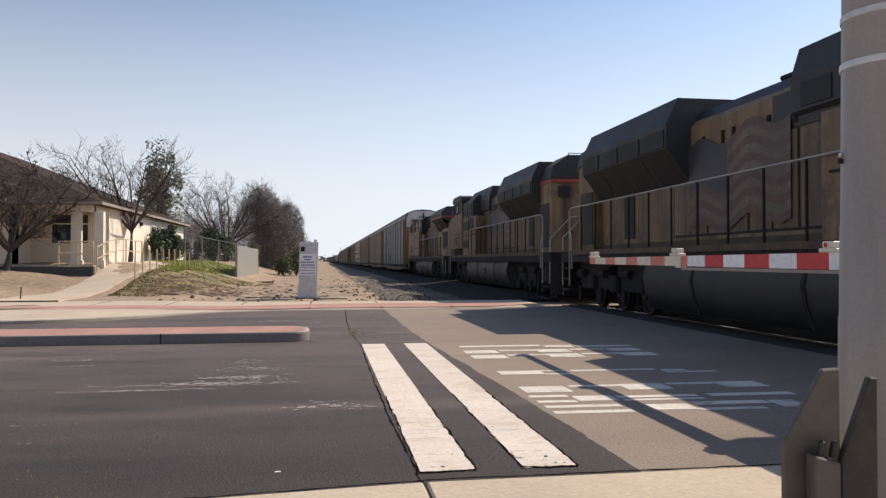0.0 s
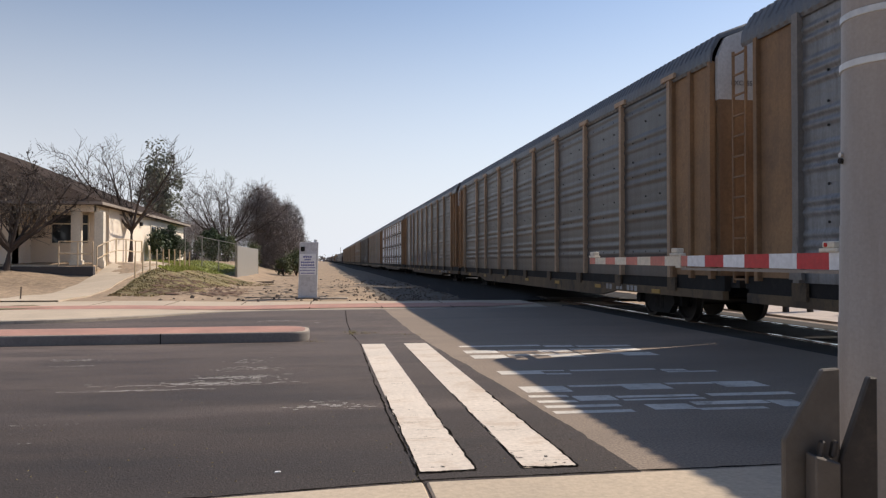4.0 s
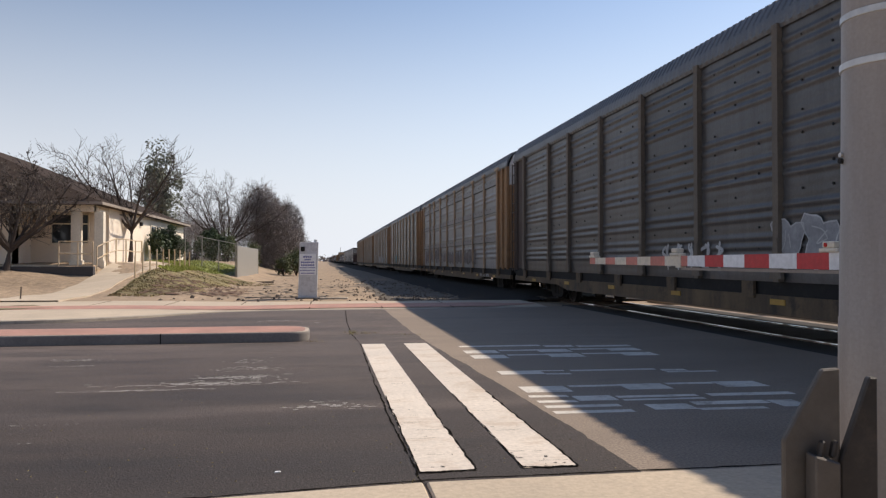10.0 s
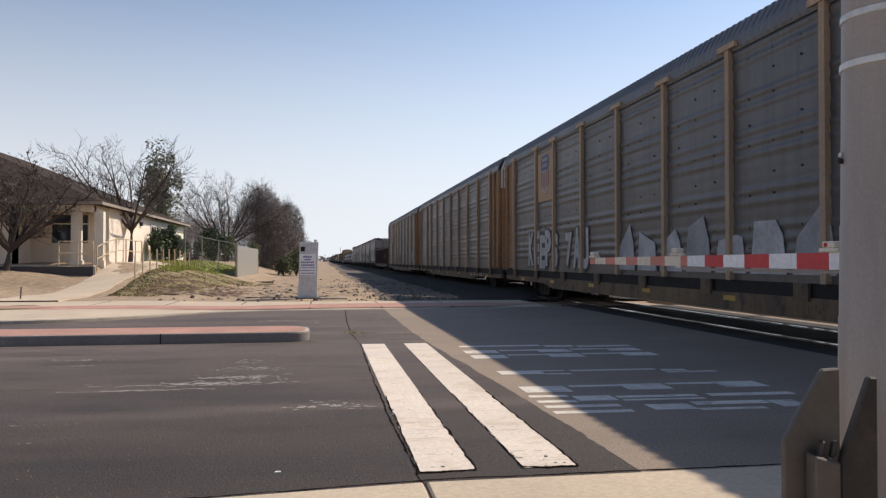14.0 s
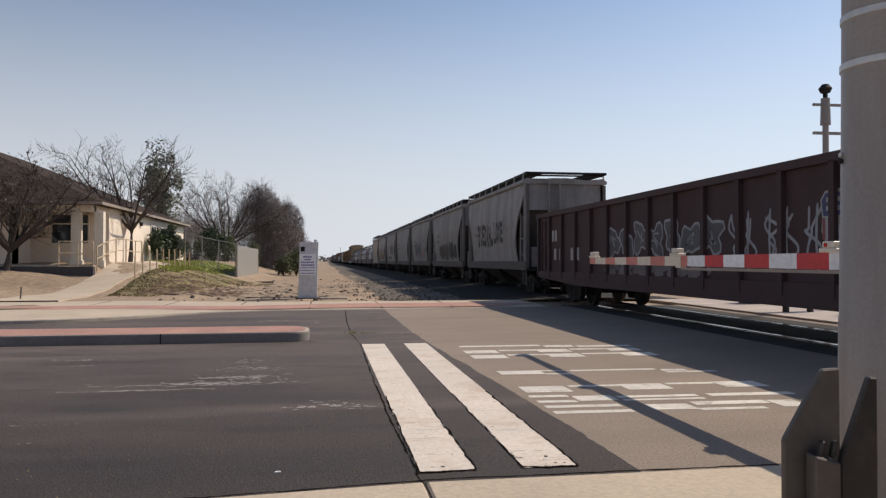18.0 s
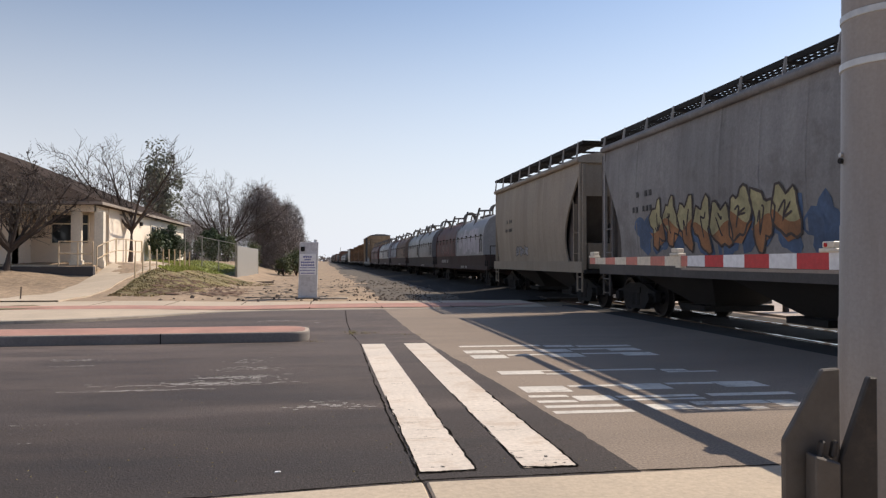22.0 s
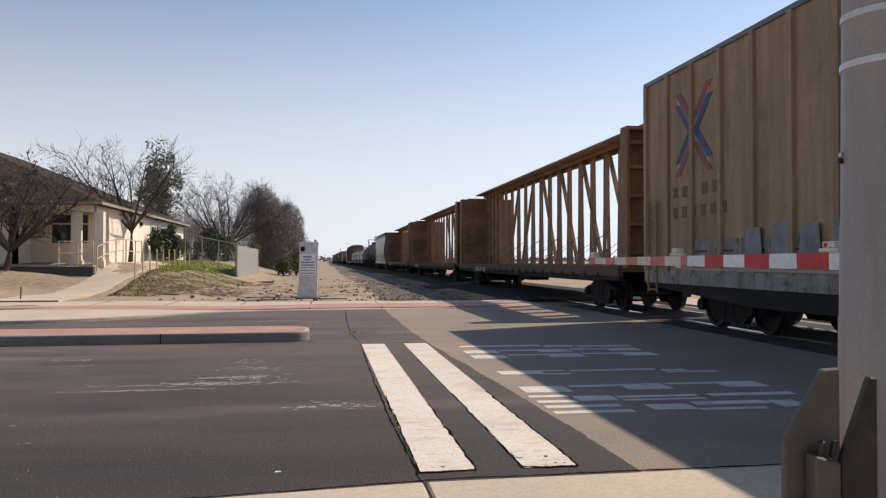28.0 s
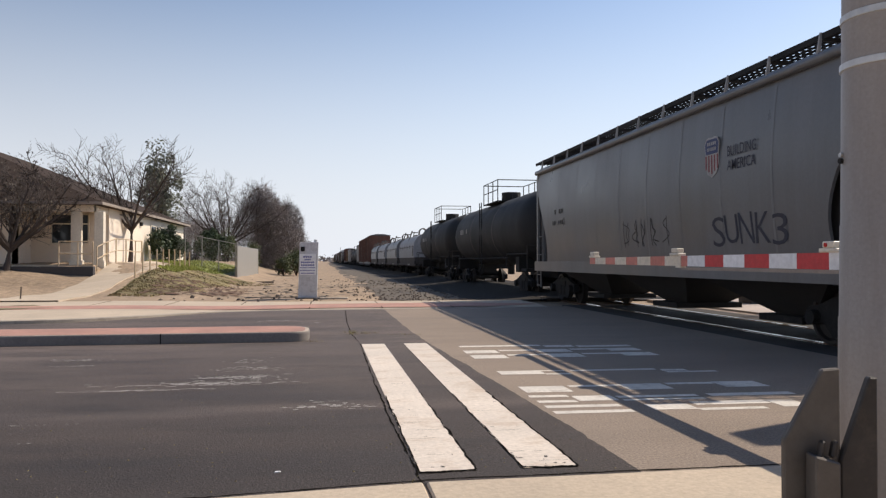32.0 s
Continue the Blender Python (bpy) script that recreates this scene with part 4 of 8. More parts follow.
handrail("ramp_railing", [(-9.45, 33.8), (-9.3, 34.7), (-9.15, 35.6), (-8.95, 36.5), (-8.75, 37.4), (-8.6, 38.0)], 1.02, "tan tubular handrail along the ramp")
handrail("porch_railing", [(-10.95, 33.75), (-10.2, 33.75), (-9.6, 33.75)], 1.02, "tan tubular handrail before the porch")
post_mesh = Geo().tube((0, 0, -0.2), (0, 0, 0.86), 0.03, 0.03, 8).mesh("fence_post")
post_mesh.materials.append(TANRAIL)
for k in range(10):
    y = 32.0 + k * 1.15
    x = -7.5 + 0.04 * k
    thing("fence_post", post_mesh, None, "thin bare fence post in the lawn", "post", "bare fence posts", at=Matrix.Translation(at(x, y, 0.05)))
# lawn on the rise, built as blades over a green patch
g = grid(spread((-9.6, -5.4, 16)), spread((42.5, 62, 30)), lambda x, y: land(x, y) + 0.03 * step01((-x - 5.4 - 0.6 * noise.noise((x, y, 1))) / 1.0))
thing("lawn", g, GRASS, "patchy green grass on the rise", "grass", kind="stuff", smooth=60)


def blotches(n, seed, where, lo, hi, dz):
    """Ragged low patches lying on the slope."""
    r, g = random.Random(seed), Geo()
    for k in range(n):
        x, y = where(r)
        s, m = r.uniform(lo, hi), 9
        ring = []
        for i in range(m):
            a, q = 6.28319 * i / m, s * r.uniform(0.45, 1.0)
            u, v = x + q * 1.3 * math.cos(a), y + q * math.sin(a)
            ring.append((u, v, land(u, v) + dz))
        g.add(ring + [(x, y, land(x, y) + dz + 0.015)], [(i, (i + 1) % m, m) for i in range(m)])
    return g


def on_slope(r):
    y = 27.5 + 15 * r.random() ** 1.1
    t = (y - 27.5) / 15
    return -7.35 + 3.3 * r.random() ** 1.5 * (0.5 + t), y


def slope_top(x, y):
    """Thin turf over the slope, sinking under the dirt at its torn rim."""
    t = (y - 27.6) / 15
    inside = min(step01((x + 7.6) / 0.25), step01((-4.7 + 1.5 * t + 0.9 * noise.noise((x * 0.8, y * 0.5, 3)) - x) / 0.9), step01((y - 27.6 + 0.6 * noise.noise((x * 1.5, 4, 0))) / 0.8))
    return land(x, y) - 0.03 + 0.05 * inside + 0.012 * noise.noise((x * 7, y * 7, 2))


g = grid(spread((-7.7, -2.6, 90)), spread((27.2, 36, 110), (36, 44, 50)), slope_top)
thing("slope_turf", g, SLOPEGRASS, "thin olive-brown turf on the dirt slope", "grass", kind="stuff", smooth=60)
thing("leaf_litter", blotches(420, 43, lambda r: (-6.6 + 3.6 * r.random(), 28.2 + 6.5 * r.random() ** 1.2), 0.03, 0.17, 0.037), MULCH, "reddish-brown leaf litter on the slope", "litter", kind="stuff")
g, rnd = Geo(), random.Random(35)
for k in range(7000):
    x, y = (rnd.uniform(-9.5, -5.8), 42.6 + 17 * rnd.random() ** 1.5) if k % 2 else (-7.45 + 0.75 * rnd.random() ** 1.4, 36.0 + 8 * rnd.random())
    z, h, a = land(x, y) + 0.02, rnd.uniform(0.05, 0.16), rnd.uniform(0, 6.28)
    dx, dy = math.cos(a) * 0.025, math.sin(a) * 0.025
    g.add([(x - dx, y - dy, z), (x + dx, y + dy, z), (x + dy * 2, y - dx, z + h)], [(0, 1, 2)])
thing("lawn_blades", g, BLADE, "fresh green grass blades on the rise", "grass", kind="stuff")
g, rnd = Geo(), random.Random(31)
for k in range(8000):
    x, y = on_slope(rnd)
    if noise.noise((x * 1.3, y * 0.9, 2)) < -0.1:
        continue
    z, h, a = land(x, y) + 0.015, rnd.uniform(0.02, 0.07), rnd.uniform(0, 6.28)
    dx, dy = math.cos(a) * 0.02, math.sin(a) * 0.02
    g.add([(x - dx, y - dy, z), (x + dx, y + dy, z), (x + dy * 1.5, y - dx, z + h)], [(0, 1, 2)])
thing("weeds", g, SLOPEGRASS, "sparse weeds on the dirt slope", "weeds", kind="stuff")
thing("dry_weed_patches", blotches(150, 47, lambda r: (-3.0 + 4.2 * r.random(), 27.2 + 16 * r.random() ** 1.3), 0.05, 0.24, 0.006), SHOULDER, "brown dry weed patches on the dirt", "weeds", kind="stuff")
# loose stones where the dirt meets the ballast
g, rnd = Geo(), random.Random(91)
for k in range(500):
    y = 24.95 + 26 * rnd.random() ** 1.7
    x = 0.6 + 4.4 * rnd.random() ** 0.7
    s, z = rnd.uniform(0.012, 0.05), land(x, y) + 0.03 + 0.04 * step01((x - 1.5) / 1.0)
    a = [s * rnd.uniform(0.7, 1.3) for q in range(6)]
    g.add([(x + a[0], y, z), (x, y + a[1], z), (x - a[2], y, z), (x, y - a[3], z), (x + a[4] * 0.3, y, z + a[4] * 0.7), (x, y, z - a[5])],
          [(0, 1, 4), (1, 2, 4), (2, 3, 4), (3, 0, 4), (1, 0, 5), (2, 1, 5), (3, 2, 5), (0, 3, 5)])
thing("loose_stones", g, STONE, "loose grey-brown stones on the shoulder", "stones", kind="stuff")
# ---- yard things ----
xg, yg = -5.05, 46.0
gate = thing("sheet_metal_gate", bevelled(Geo().box(xg - 0.03, xg + 0.03, yg, yg + 14, land(xg, yg) - 0.05, land(xg, yg) + 1.86), 0.01, "gate_sheet", 1), METALSHEET, "plain grey sheet-metal yard gate panel", "gate")
part("gate_post", Geo().tube((xg, yg - 0.08, 0), (xg, yg - 0.08, land(xg, yg) + 2.1), 0.05, 0.05, 8), METALSHEET, gate)
part("gate_post", Geo().tube((xg, yg + 14.1, 0), (xg, yg + 14.1, land(xg, yg) + 1.95), 0.05, 0.05, 8), METALSHEET, gate)
fen = thing("chain_link_fence", None, None, "grey chain-link fence beside the yard gate", "fence")
g = Geo()
for k in range(5):
    x = xg - 0.1 - k * 0.95
    z = land(x, yg)
    part("post", Geo().tube((x, yg, z), (x, yg, z + 1.9), 0.03, 0.03, 7), METALSHEET, fen)
part("top_rail", Geo().tube((xg, yg, land(xg, yg) + 1.95), (xg - 4.0, yg, land(xg - 4.0, yg) + 1.85), 0.022, 0.022, 6), METALSHEET, fen)
for k in range(46):
    a = xg - 0.1 - k * 0.085
    g.tube((a, yg, land(a, yg) + 0.05), (a - 0.5, yg, land(a, yg) + 1.85), 0.003, 0.003, 3)
    g.tube((a - 0.5, yg, land(a, yg) + 0.05), (a, yg, land(a, yg) + 1.85), 0.003, 0.003, 3)
part("mesh_wire", g, METALSHEET, fen)

# crossing information post
px, py = -0.54, 26.5
post = thing("crossing_sign_post", None, None, "white weathered rectangular crossing notice post", "sign post")
part("body", bevelled(Geo().loft([[(px - 0.33, py - 0.17, -0.05), (px + 0.31, py - 0.17, -0.05), (px + 0.31, py + 0.2, -0.05), (px - 0.33, py + 0.2, -0.05)],
                                  [(px - 0.28, py - 0.15, 1.98), (px + 0.36, py - 0.15, 1.98), (px + 0.36, py + 0.2, 1.98), (px - 0.28, py + 0.2, 1.98)]]), 0.025, "post_body"), POSTPAINT, post)
sp = part("notice_plate", Geo().box(px - 0.27, px + 0.28, py - 0.19, py - 0.165, 0.86, 1.58), SIGNWHITE, post, "white notice plate with dark lettering")
rnd = random.Random(8)
for k, (w, n) in enumerate(((0.3, 4), (0.22, 4), (0.46, 7), (0.46, 8), (0.5, 12), (0.5, 12), (0.46, 11))):
    g, z = Geo(), 1.5 - k * 0.095
    h = 0.055 if k < 4 else 0.035
    for j in range(n):
        a = px - w / 2 + w * j / n
        g.box(a, a + w / n * 0.7, py - 0.195, py - 0.19, z - h, z)
    part("lettering", g, SIGNBLUE, sp)
part("plinth", bevelled(Geo().box(px - 0.42, px + 0.42, py - 0.28, py + 0.3, -0.05, land(px, py) + 0.06), 0.015, "plinth"), DARKWALL, post, "dark concrete foot")
part("lock", Geo().box(px - 0.24, px - 0.1, py - 0.2, py - 0.165, 1.66, 1.82), SOOT, post)
part("cap_lamp", Geo().drum((px + 0.26, py, 2.02), "z", 0.09, 0.06, 10), POSTPAINT, post)
thing("kerb_stone", bevelled(Geo().box(0.0, 0.95, -0.12, 0.12, -0.05, 0.06), 0.02, "kerb_stone"), KERB, "loose concrete block by the notice post", "block", at=pose(-0.12, 26.15, land(0.3, 26.1) - 0.01, 0, 0, -8))
thing("ground_plank", bevelled(Geo().box(-1.3, 0, -0.15, 0.15, 0, 0.1), 0.02, "plank"), TIE, "dark old timber lying on the dirt", "timber", at=pose(-2.9, 45.2, land(-2.9, 45.2), 0, 0, 12))
# half-sunk dark bar added in place of the post's shadow and some debris
thing("old_timber", bevelled(Geo().box(-1.75, 0, -0.1, 0.1, 0, 0.07), 0.02, "old_timber"), TIE, "low dark strip standing for the notice post's shadow and debris", "timber", at=pose(-0.95, 27.4, land(-1.8, 27.4) - 0.045, 0, 0, 4))
thing("survey_stake", Geo().tube((0, 0, 0), (0.02, 0, 0.42), 0.025, 0.02, 6), BARK, "short dark stake in the verge", "stake", at=pose(-9.35, 25.4, land(-9.35, 25.4)))

# ---- trees ----
bare_tree("bare_tree", "gnarled twiggy bare tree before the porch", at(-12.7, 33.0), 4.4, 5.3, 5, 9, 0.2, 0.17, 0.1, twigs=12, leaves=1600)
bare_tree("bare_tree", "tall bare tree beside the house", at(-9.42, 39.2), 5.55, 6.4, 23, 8, 0.3, 0.14, 0.02, twigs=6)
shrub("evergreen_tree", "tall narrow evergreen tree behind the house", at(-14.2, 68, 0), (4.3, 4.3, 10.2), 9000, LEAF, 4, leaf=0.12, lumps=80, clump=0.5)
shrub("hedge", "dark green clipped shrub against the wall", at(-8.95, 46.8), (1.5, 8.6, 2.0), 9500, HEDGE, 6, "shrub", 40, 0.07)
bare_tree("bare_tree", "large bare tree at the yard's edge", at(-9.7, 77), 7.4, 8.0, 22, 13, 0.2, 0.17, 0.0, twigs=14)
thicket("twiggy_tree", "dense dark twiggy tree by the track", at(-6.5, 82), (5.2, 5.2, 8.1), 22000, 51)
thicket("twiggy_tree", "broad dense twiggy tree by the track", at(-4.6, 83), (6.4, 6.4, 7.2), 26000, 52)
thicket("twiggy_tree", "lower dense twiggy tree by the track", at(-4.0, 88), (5.0, 5.0, 5.6), 6000, 54)
shrub("shrub", "dense dark grey-green shrub behind the fence", at(-8.6, 62), (2.9, 2.6, 2.9), 7000, HEDGE, 64, "shrub", 40, 0.09)
thicket("twiggy_tree", "dense dark twiggy tree behind the fence", at(-13.5, 82), (5.0, 5.0, 4.2), 5000, 53)
for k, (x, y, s) in enumerate(((-3.4, 66, 1.5), (-2.4, 68, 1.9), (-1.9, 70, 1.6), (-6.6, 74, 1.8), (-9.0, 74, 2.2))):
    shrub("bush", "yellow-green leafy bush by the fence", at(x, y), (s, s, s * 1.25), 1500, BUSH, 70 + k, "shrub", 34, 0.09)
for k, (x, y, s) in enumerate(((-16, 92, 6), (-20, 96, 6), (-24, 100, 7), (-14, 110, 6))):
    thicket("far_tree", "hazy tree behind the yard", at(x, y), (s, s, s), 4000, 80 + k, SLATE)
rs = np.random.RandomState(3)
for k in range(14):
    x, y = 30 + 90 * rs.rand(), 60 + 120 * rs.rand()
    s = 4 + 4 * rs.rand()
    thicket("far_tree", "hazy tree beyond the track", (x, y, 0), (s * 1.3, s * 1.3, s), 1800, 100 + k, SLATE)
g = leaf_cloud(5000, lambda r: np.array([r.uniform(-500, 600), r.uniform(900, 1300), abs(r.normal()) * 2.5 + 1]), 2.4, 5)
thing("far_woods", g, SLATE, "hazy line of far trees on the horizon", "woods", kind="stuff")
thing("far_tower", Geo().tube((-0.5 - 2, 900, 0), (-0.5 - 2, 900, 17), 0.35, 0.2, 6), SLATE, "thin hazy mast on the horizon", "mast", at=pose(22, 0, 0))

# ---- gate arm ----
ax = 4.04
arm = thing("crossing_gate_arm", None, None, "lowered red and white striped crossing gate arm", "gate arm")
reds = ((11.07, 10.84), (10.42, 10.06), (9.67, 9.3), (8.9, 8.5), (8.08, 7.93), (7.54, 7.16), (6.77, 6.36), (5.95, 5.53), (5.13, 4.72), (4.32, 3.9), (3.5, 3.2))


def arm_bar(y, y1, m):
    def half(v):
        return 0.045 + 0.026 * (11.07 - v) / 6.0
    rings = [[(ax - 0.025, v, 1.337 - half(v)), (ax + 0.025, v, 1.337 - half(v)), (ax + 0.025, v, 1.337 + half(v)), (ax - 0.025, v, 1.337 + half(v))] for v in (y1 + 0.002, y)]
    part("arm_stripe", Geo().loft(rings), m, arm)


last = 11.07
for a, b in reds:
    if last - a > 0.02:
        arm_bar(last, a, ARMCREAM if a > 8.05 else ARMWHITE)
    arm_bar(a, b, ARMFADE if a > 8.0 else ARMRED)
    last = b
part("arm_rib", Geo().box(ax - 0.015, ax + 0.04, 3.2, 8.1, 1.235, 1.262), GALV, arm)
for yy in (10.93, 8.22, 5.52):
    z = 1.337 + 0.045 + 0.026 * (11.07 - yy) / 6.0
    lamp = part("arm_lamp", bevelled(Geo().box(ax - 0.05, ax + 0.05, yy - 0.11, yy + 0.11, z, z + 0.035).box(ax - 0.045, ax + 0.045, yy - 0.07, yy + 0.07, z + 0.035, z + 0.09), 0.008, "arm_lamp", 1), ARMCREAM, arm, "cream-coloured lamp housing")
    if yy < 6:
        part("lens", Geo().drum((ax - 0.047, yy + 0.02, z + 0.062), "x", 0.014, 0.018, 12), LENSRED, lamp)
part("arm_joint", Geo().box(ax - 0.035, ax + 0.035, 8.08, 8.2, 1.26, 1.41), ARMCREAM, arm)
mech = thing("gate_mechanism", bevelled(Geo().box(3.75, 4.35, 2.3, 3.0, 0.75, 1.65), 0.03, "gate_box"), GALV, "grey metal gate drive box on a short post", "gate drive")
part("stand", Geo().drum((4.05, 2.6, 0.38), "z", 0.78, 0.12, 16), GALV, mech)
part("arm_bracket", Geo().box(3.98, 4.1, 2.9, 3.4, 1.2, 1.47), GALV, mech)

# ---- signal mast beside the camera ----
mast = thing("signal_mast", None, None, "tapered grey steel signal mast with plate base", "mast")
mxx, myy = 2.52, 3.05
n = 40
rings = []
for z, r in ((0.0, 0.225), (0.6, 0.218), (1.08, 0.212), (1.085, 0.209), (1.5, 0.203), (1.505, 0.2), (2.4, 0.19), (6.5, 0.15)):
    rings.append([(mxx + r * math.cos(6.28319 * i / n), myy + r * math.sin(6.28319 * i / n), z) for i in range(n)])
part("shaft", Geo().loft(rings), GALV, mast, smooth=40)
for z, r in ((2.425, 0.1925), (2.205, 0.1965)):
    part("strap", Geo().loft([[(mxx + q * math.cos(6.28319 * i / n), myy + q * math.sin(6.28319 * i / n), zz) for i in range(n)] for q, zz in ((r, z), (r + 0.003, z + 0.002), (r + 0.003, z + 0.03), (r, z + 0.032))]), STRAP, mast, "bright metal strap")
part("bolt", Geo().drum((mxx - 0.178, myy + 0.068, 1.795), "x", 0.045, 0.013, 8), SOOT, mast)
part("bolt_collar", Geo().drum((mxx - 0.178, myy + 0.068, 1.822), "x", 0.04, 0.011, 8), STRAP, mast)
# base plates of the mast
view = Vector((math.sin(YAW), math.cos(YAW), 0))
side = Vector((math.cos(YAW), -math.sin(YAW), 0))


def plate(name, pts, depth_, thick, material, parent):
    """A flat steel plate with the outline pts (metres across, metres up) standing square before the mast."""
    g = Geo()
    a = [Vector((0, 0, 0)) + side * u + view * depth_ + Vector((0, 0, v)) for u, v in pts]
    b = [p + view * thick for p in a]
    m = len(pts)
    g.add(a + b, [tuple(range(m)), tuple(range(2 * m - 1, m - 1, -1))] + [(i, (i + 1) % m, m + (i + 1) % m, m + i) for i in range(m)])
    return part(name, bevelled(g, 0.006, name, 1), material, parent)


D = 2.75
plate("flange_plate", [(1.235, 0.0), (1.235, 0.69), (1.375, 0.945), (1.44, 0.95), (1.44, 0.0)], D, 0.03, PLATE, mast)
plate("flange_plate", [(1.43, 0.0), (1.43, 0.62), (1.535, 0.92), (1.565, 0.92), (1.565, 0.0)], D - 0.02, 0.035, GALVDARK, mast)
plate("junction_box", [(1.305, 0.0), (1.305, 0.655), (1.395, 0.63), (1.395, 0.0)], D - 0.09, 0.08, PLATE, mast)
for u in (1.33, 1.375):
    plate("clamp_bolt", [(u, 0.64), (u + 0.012, 0.70), (u + 0.03, 0.70), (u + 0.02, 0.64)], D - 0.06, 0.03, GALVDARK, mast)
part("anchor_base", Geo().box(mxx - 0.3, mxx + 0.3, myy - 0.3, myy + 0.3, 0.0, 0.04), GALV, mast)

# ---- signals and pavement beyond the track ----
fm = thing("far_signal_mast", None, None, "far grey crossing signal mast with bell", "signal mast")
fx, fy = 13.0, 18.0
part("pole", Geo().tube((fx, fy, -0.05), (fx, fy, 5.6), 0.085, 0.075, 14), GALV, fm, smooth=40)
part("pole_sleeve", Geo().tube((fx, fy, 4.9), (fx, fy, 5.6), 0.13, 0.11, 14), GALV, fm, smooth=40)
part("bell", Geo().drum((fx, fy, 5.7), "z", 0.14, 0.06, 10).tube((fx, fy, 5.75), (fx, fy, 5.86), 0.12, 0.17, 16).tube((fx, fy, 5.86), (fx, fy, 5.97), 0.17, 0.08, 16), SOOT, fm)
part("cross_arm", Geo().box(fx - 0.35, fx + 0.6, fy - 0.04, fy + 0.04, 5.4, 5.46).box(fx - 0.35, fx + 0.6, fy - 0.04, fy + 0.04, 4.65, 4.72), GALV, fm)
for s in (-1, 1):
    part("signal_head", Geo().drum((fx + s * 0.3, fy, 2.1), "y", 0.3, 0.2, 18), SOOT, fm)
part("head_bar", Geo().box(fx - 0.3, fx + 0.3, fy - 0.03, fy + 0.03, 2.07, 2.13), GALV, fm)
thing("control_box", bevelled(Geo().box(12.6, 13.3, 20.9, 21.6, 0.0, 0.75), 0.03, "control_box"), GALVDARK, "squat grey control box beyond the track", "box")
for x, y in ((11.5, 17.5), (12.1, 17.4), (12.6, 16.4)):
    thing("bollard", Geo().drum((0, 0, 0.42), "z", 0.9, 0.08, 14), GALVDARK, "short grey steel bollard beyond the track", "bollard", "bollards", at=pose(x, y, 0), smooth=40)
thing("pavement_beyond", Geo().box(10.7, 40, 14.2, 24.0, -0.05, 0.05), GLARE, "pale sunlit concrete pavement beyond the track", "pavement", kind="structure")
wf = thing("wire_fence", None, None, "thin wire fence far beyond the track", "fence")
for k in range(14):
    part("post", Geo().tube((19 + k * 2.5, 31 + k * 1.5, -0.05), (19 + k * 2.5, 31 + k * 1.5, 1.1), 0.05, 0.05, 6), GALV, wf)
part("top_wire", Geo().tube((19, 31, 1.05), (51.5, 50.5, 1.05), 0.02, 0.02, 5).tube((19, 31, 0.6), (51.5, 50.5, 0.6), 0.02, 0.02, 5), GALV, wf)


# ---- rolling stock: shared parts ----
# A car stands with its leading coupler at y = 0 and the rest along +y, rails at z = 0, its near side at x = -1.6.
def wheelset_mesh(r=0.457):
    g = Geo()
    for s in (-1, 1):
        prof = [(0.70, 0.10), (0.70, r + 0.03), (0.73, r + 0.025), (0.74, r), (0.84, r - 0.012), (0.84, r - 0.07), (0.79, r - 0.1), (0.79, 0.16), (0.86, 0.13), (0.86, 0.0)]
        rings = []
        for i in range(20):
            a = 6.28319 * i / 20
            rings.append([(s * x, q * math.cos(a), q * math.sin(a)) for x, q in prof])
        g.loft(rings + [rings[0]], caps=False, closed=False)
    g.drum((0, 0, 0), "x", 1.9, 0.085, 10)
    return g.mesh("wheelset", 40)


WHEELSET = wheelset_mesh()
WHEELSET.materials.append(WHEEL)


def side_frame_mesh(base=0.9):
    g = Geo()
    prof = [(-base - 0.22, 0.36), (-base - 0.22, 0.6), (-base + 0.1, 0.66), (-0.45, 0.78), (0.45, 0.78), (base - 0.1, 0.66), (base + 0.22, 0.6), (base + 0.22, 0.36),
            (base - 0.2, 0.36), (0.5, 0.16), (-0.5, 0.16), (-base + 0.2, 0.36)]
    g.prism(prof, "x", -0.07, 0.07)
    for s in (-1, 1):
        g.drum((-0.06, s * base, 0.457), "x", 0.26, 0.12, 10)
        g.drum((-0.02, s * 0.16, 0.4), "z", 0.3, 0.09, 8)
    g.box(-0.1, 0.1, -0.3, 0.3, 0.55, 0.7)
    return g.mesh("side_frame", 30)


SIDEFRAME = side_frame_mesh()
SIDEFRAME.materials.append(SOOT)
BOLSTER = Geo().box(-1.0, 1.0, -0.2, 0.2, 0.5, 0.8).box(-0.35, 0.35, -0.35, 0.35, 0.78, 0.92).mesh("truck_bolster")
BOLSTER.materials.append(SOOT)
COUPLER = Geo().box(-0.12, 0.12, 0.0, 0.9, 0.72, 0.98).box(-0.2, 0.2, -0.12, 0.16, 0.68, 1.02).mesh("coupler")
COUPLER.materials.append(SOOT)


def bogie(car, y):
    b = part("truck", BOLSTER, None, car, at=pose(0, y, 0))
    for s in (-1, 1):
        part("side_frame", SIDEFRAME, None, b, at=pose(s * 1.0, 0, 0))
        part("wheelset", WHEELSET, None, b, at=pose(0, s * 0.9, 0.457))


def running_gear(car, length, inset):
    for y in (inset, length - inset):
        bogie(car, y)
    part("coupler", COUPLER, None, car, at=pose(0, 0.05, 0))
    part("coupler", COUPLER, None, car, at=pose(0, length - 0.05, 0, 0, 0, 180))


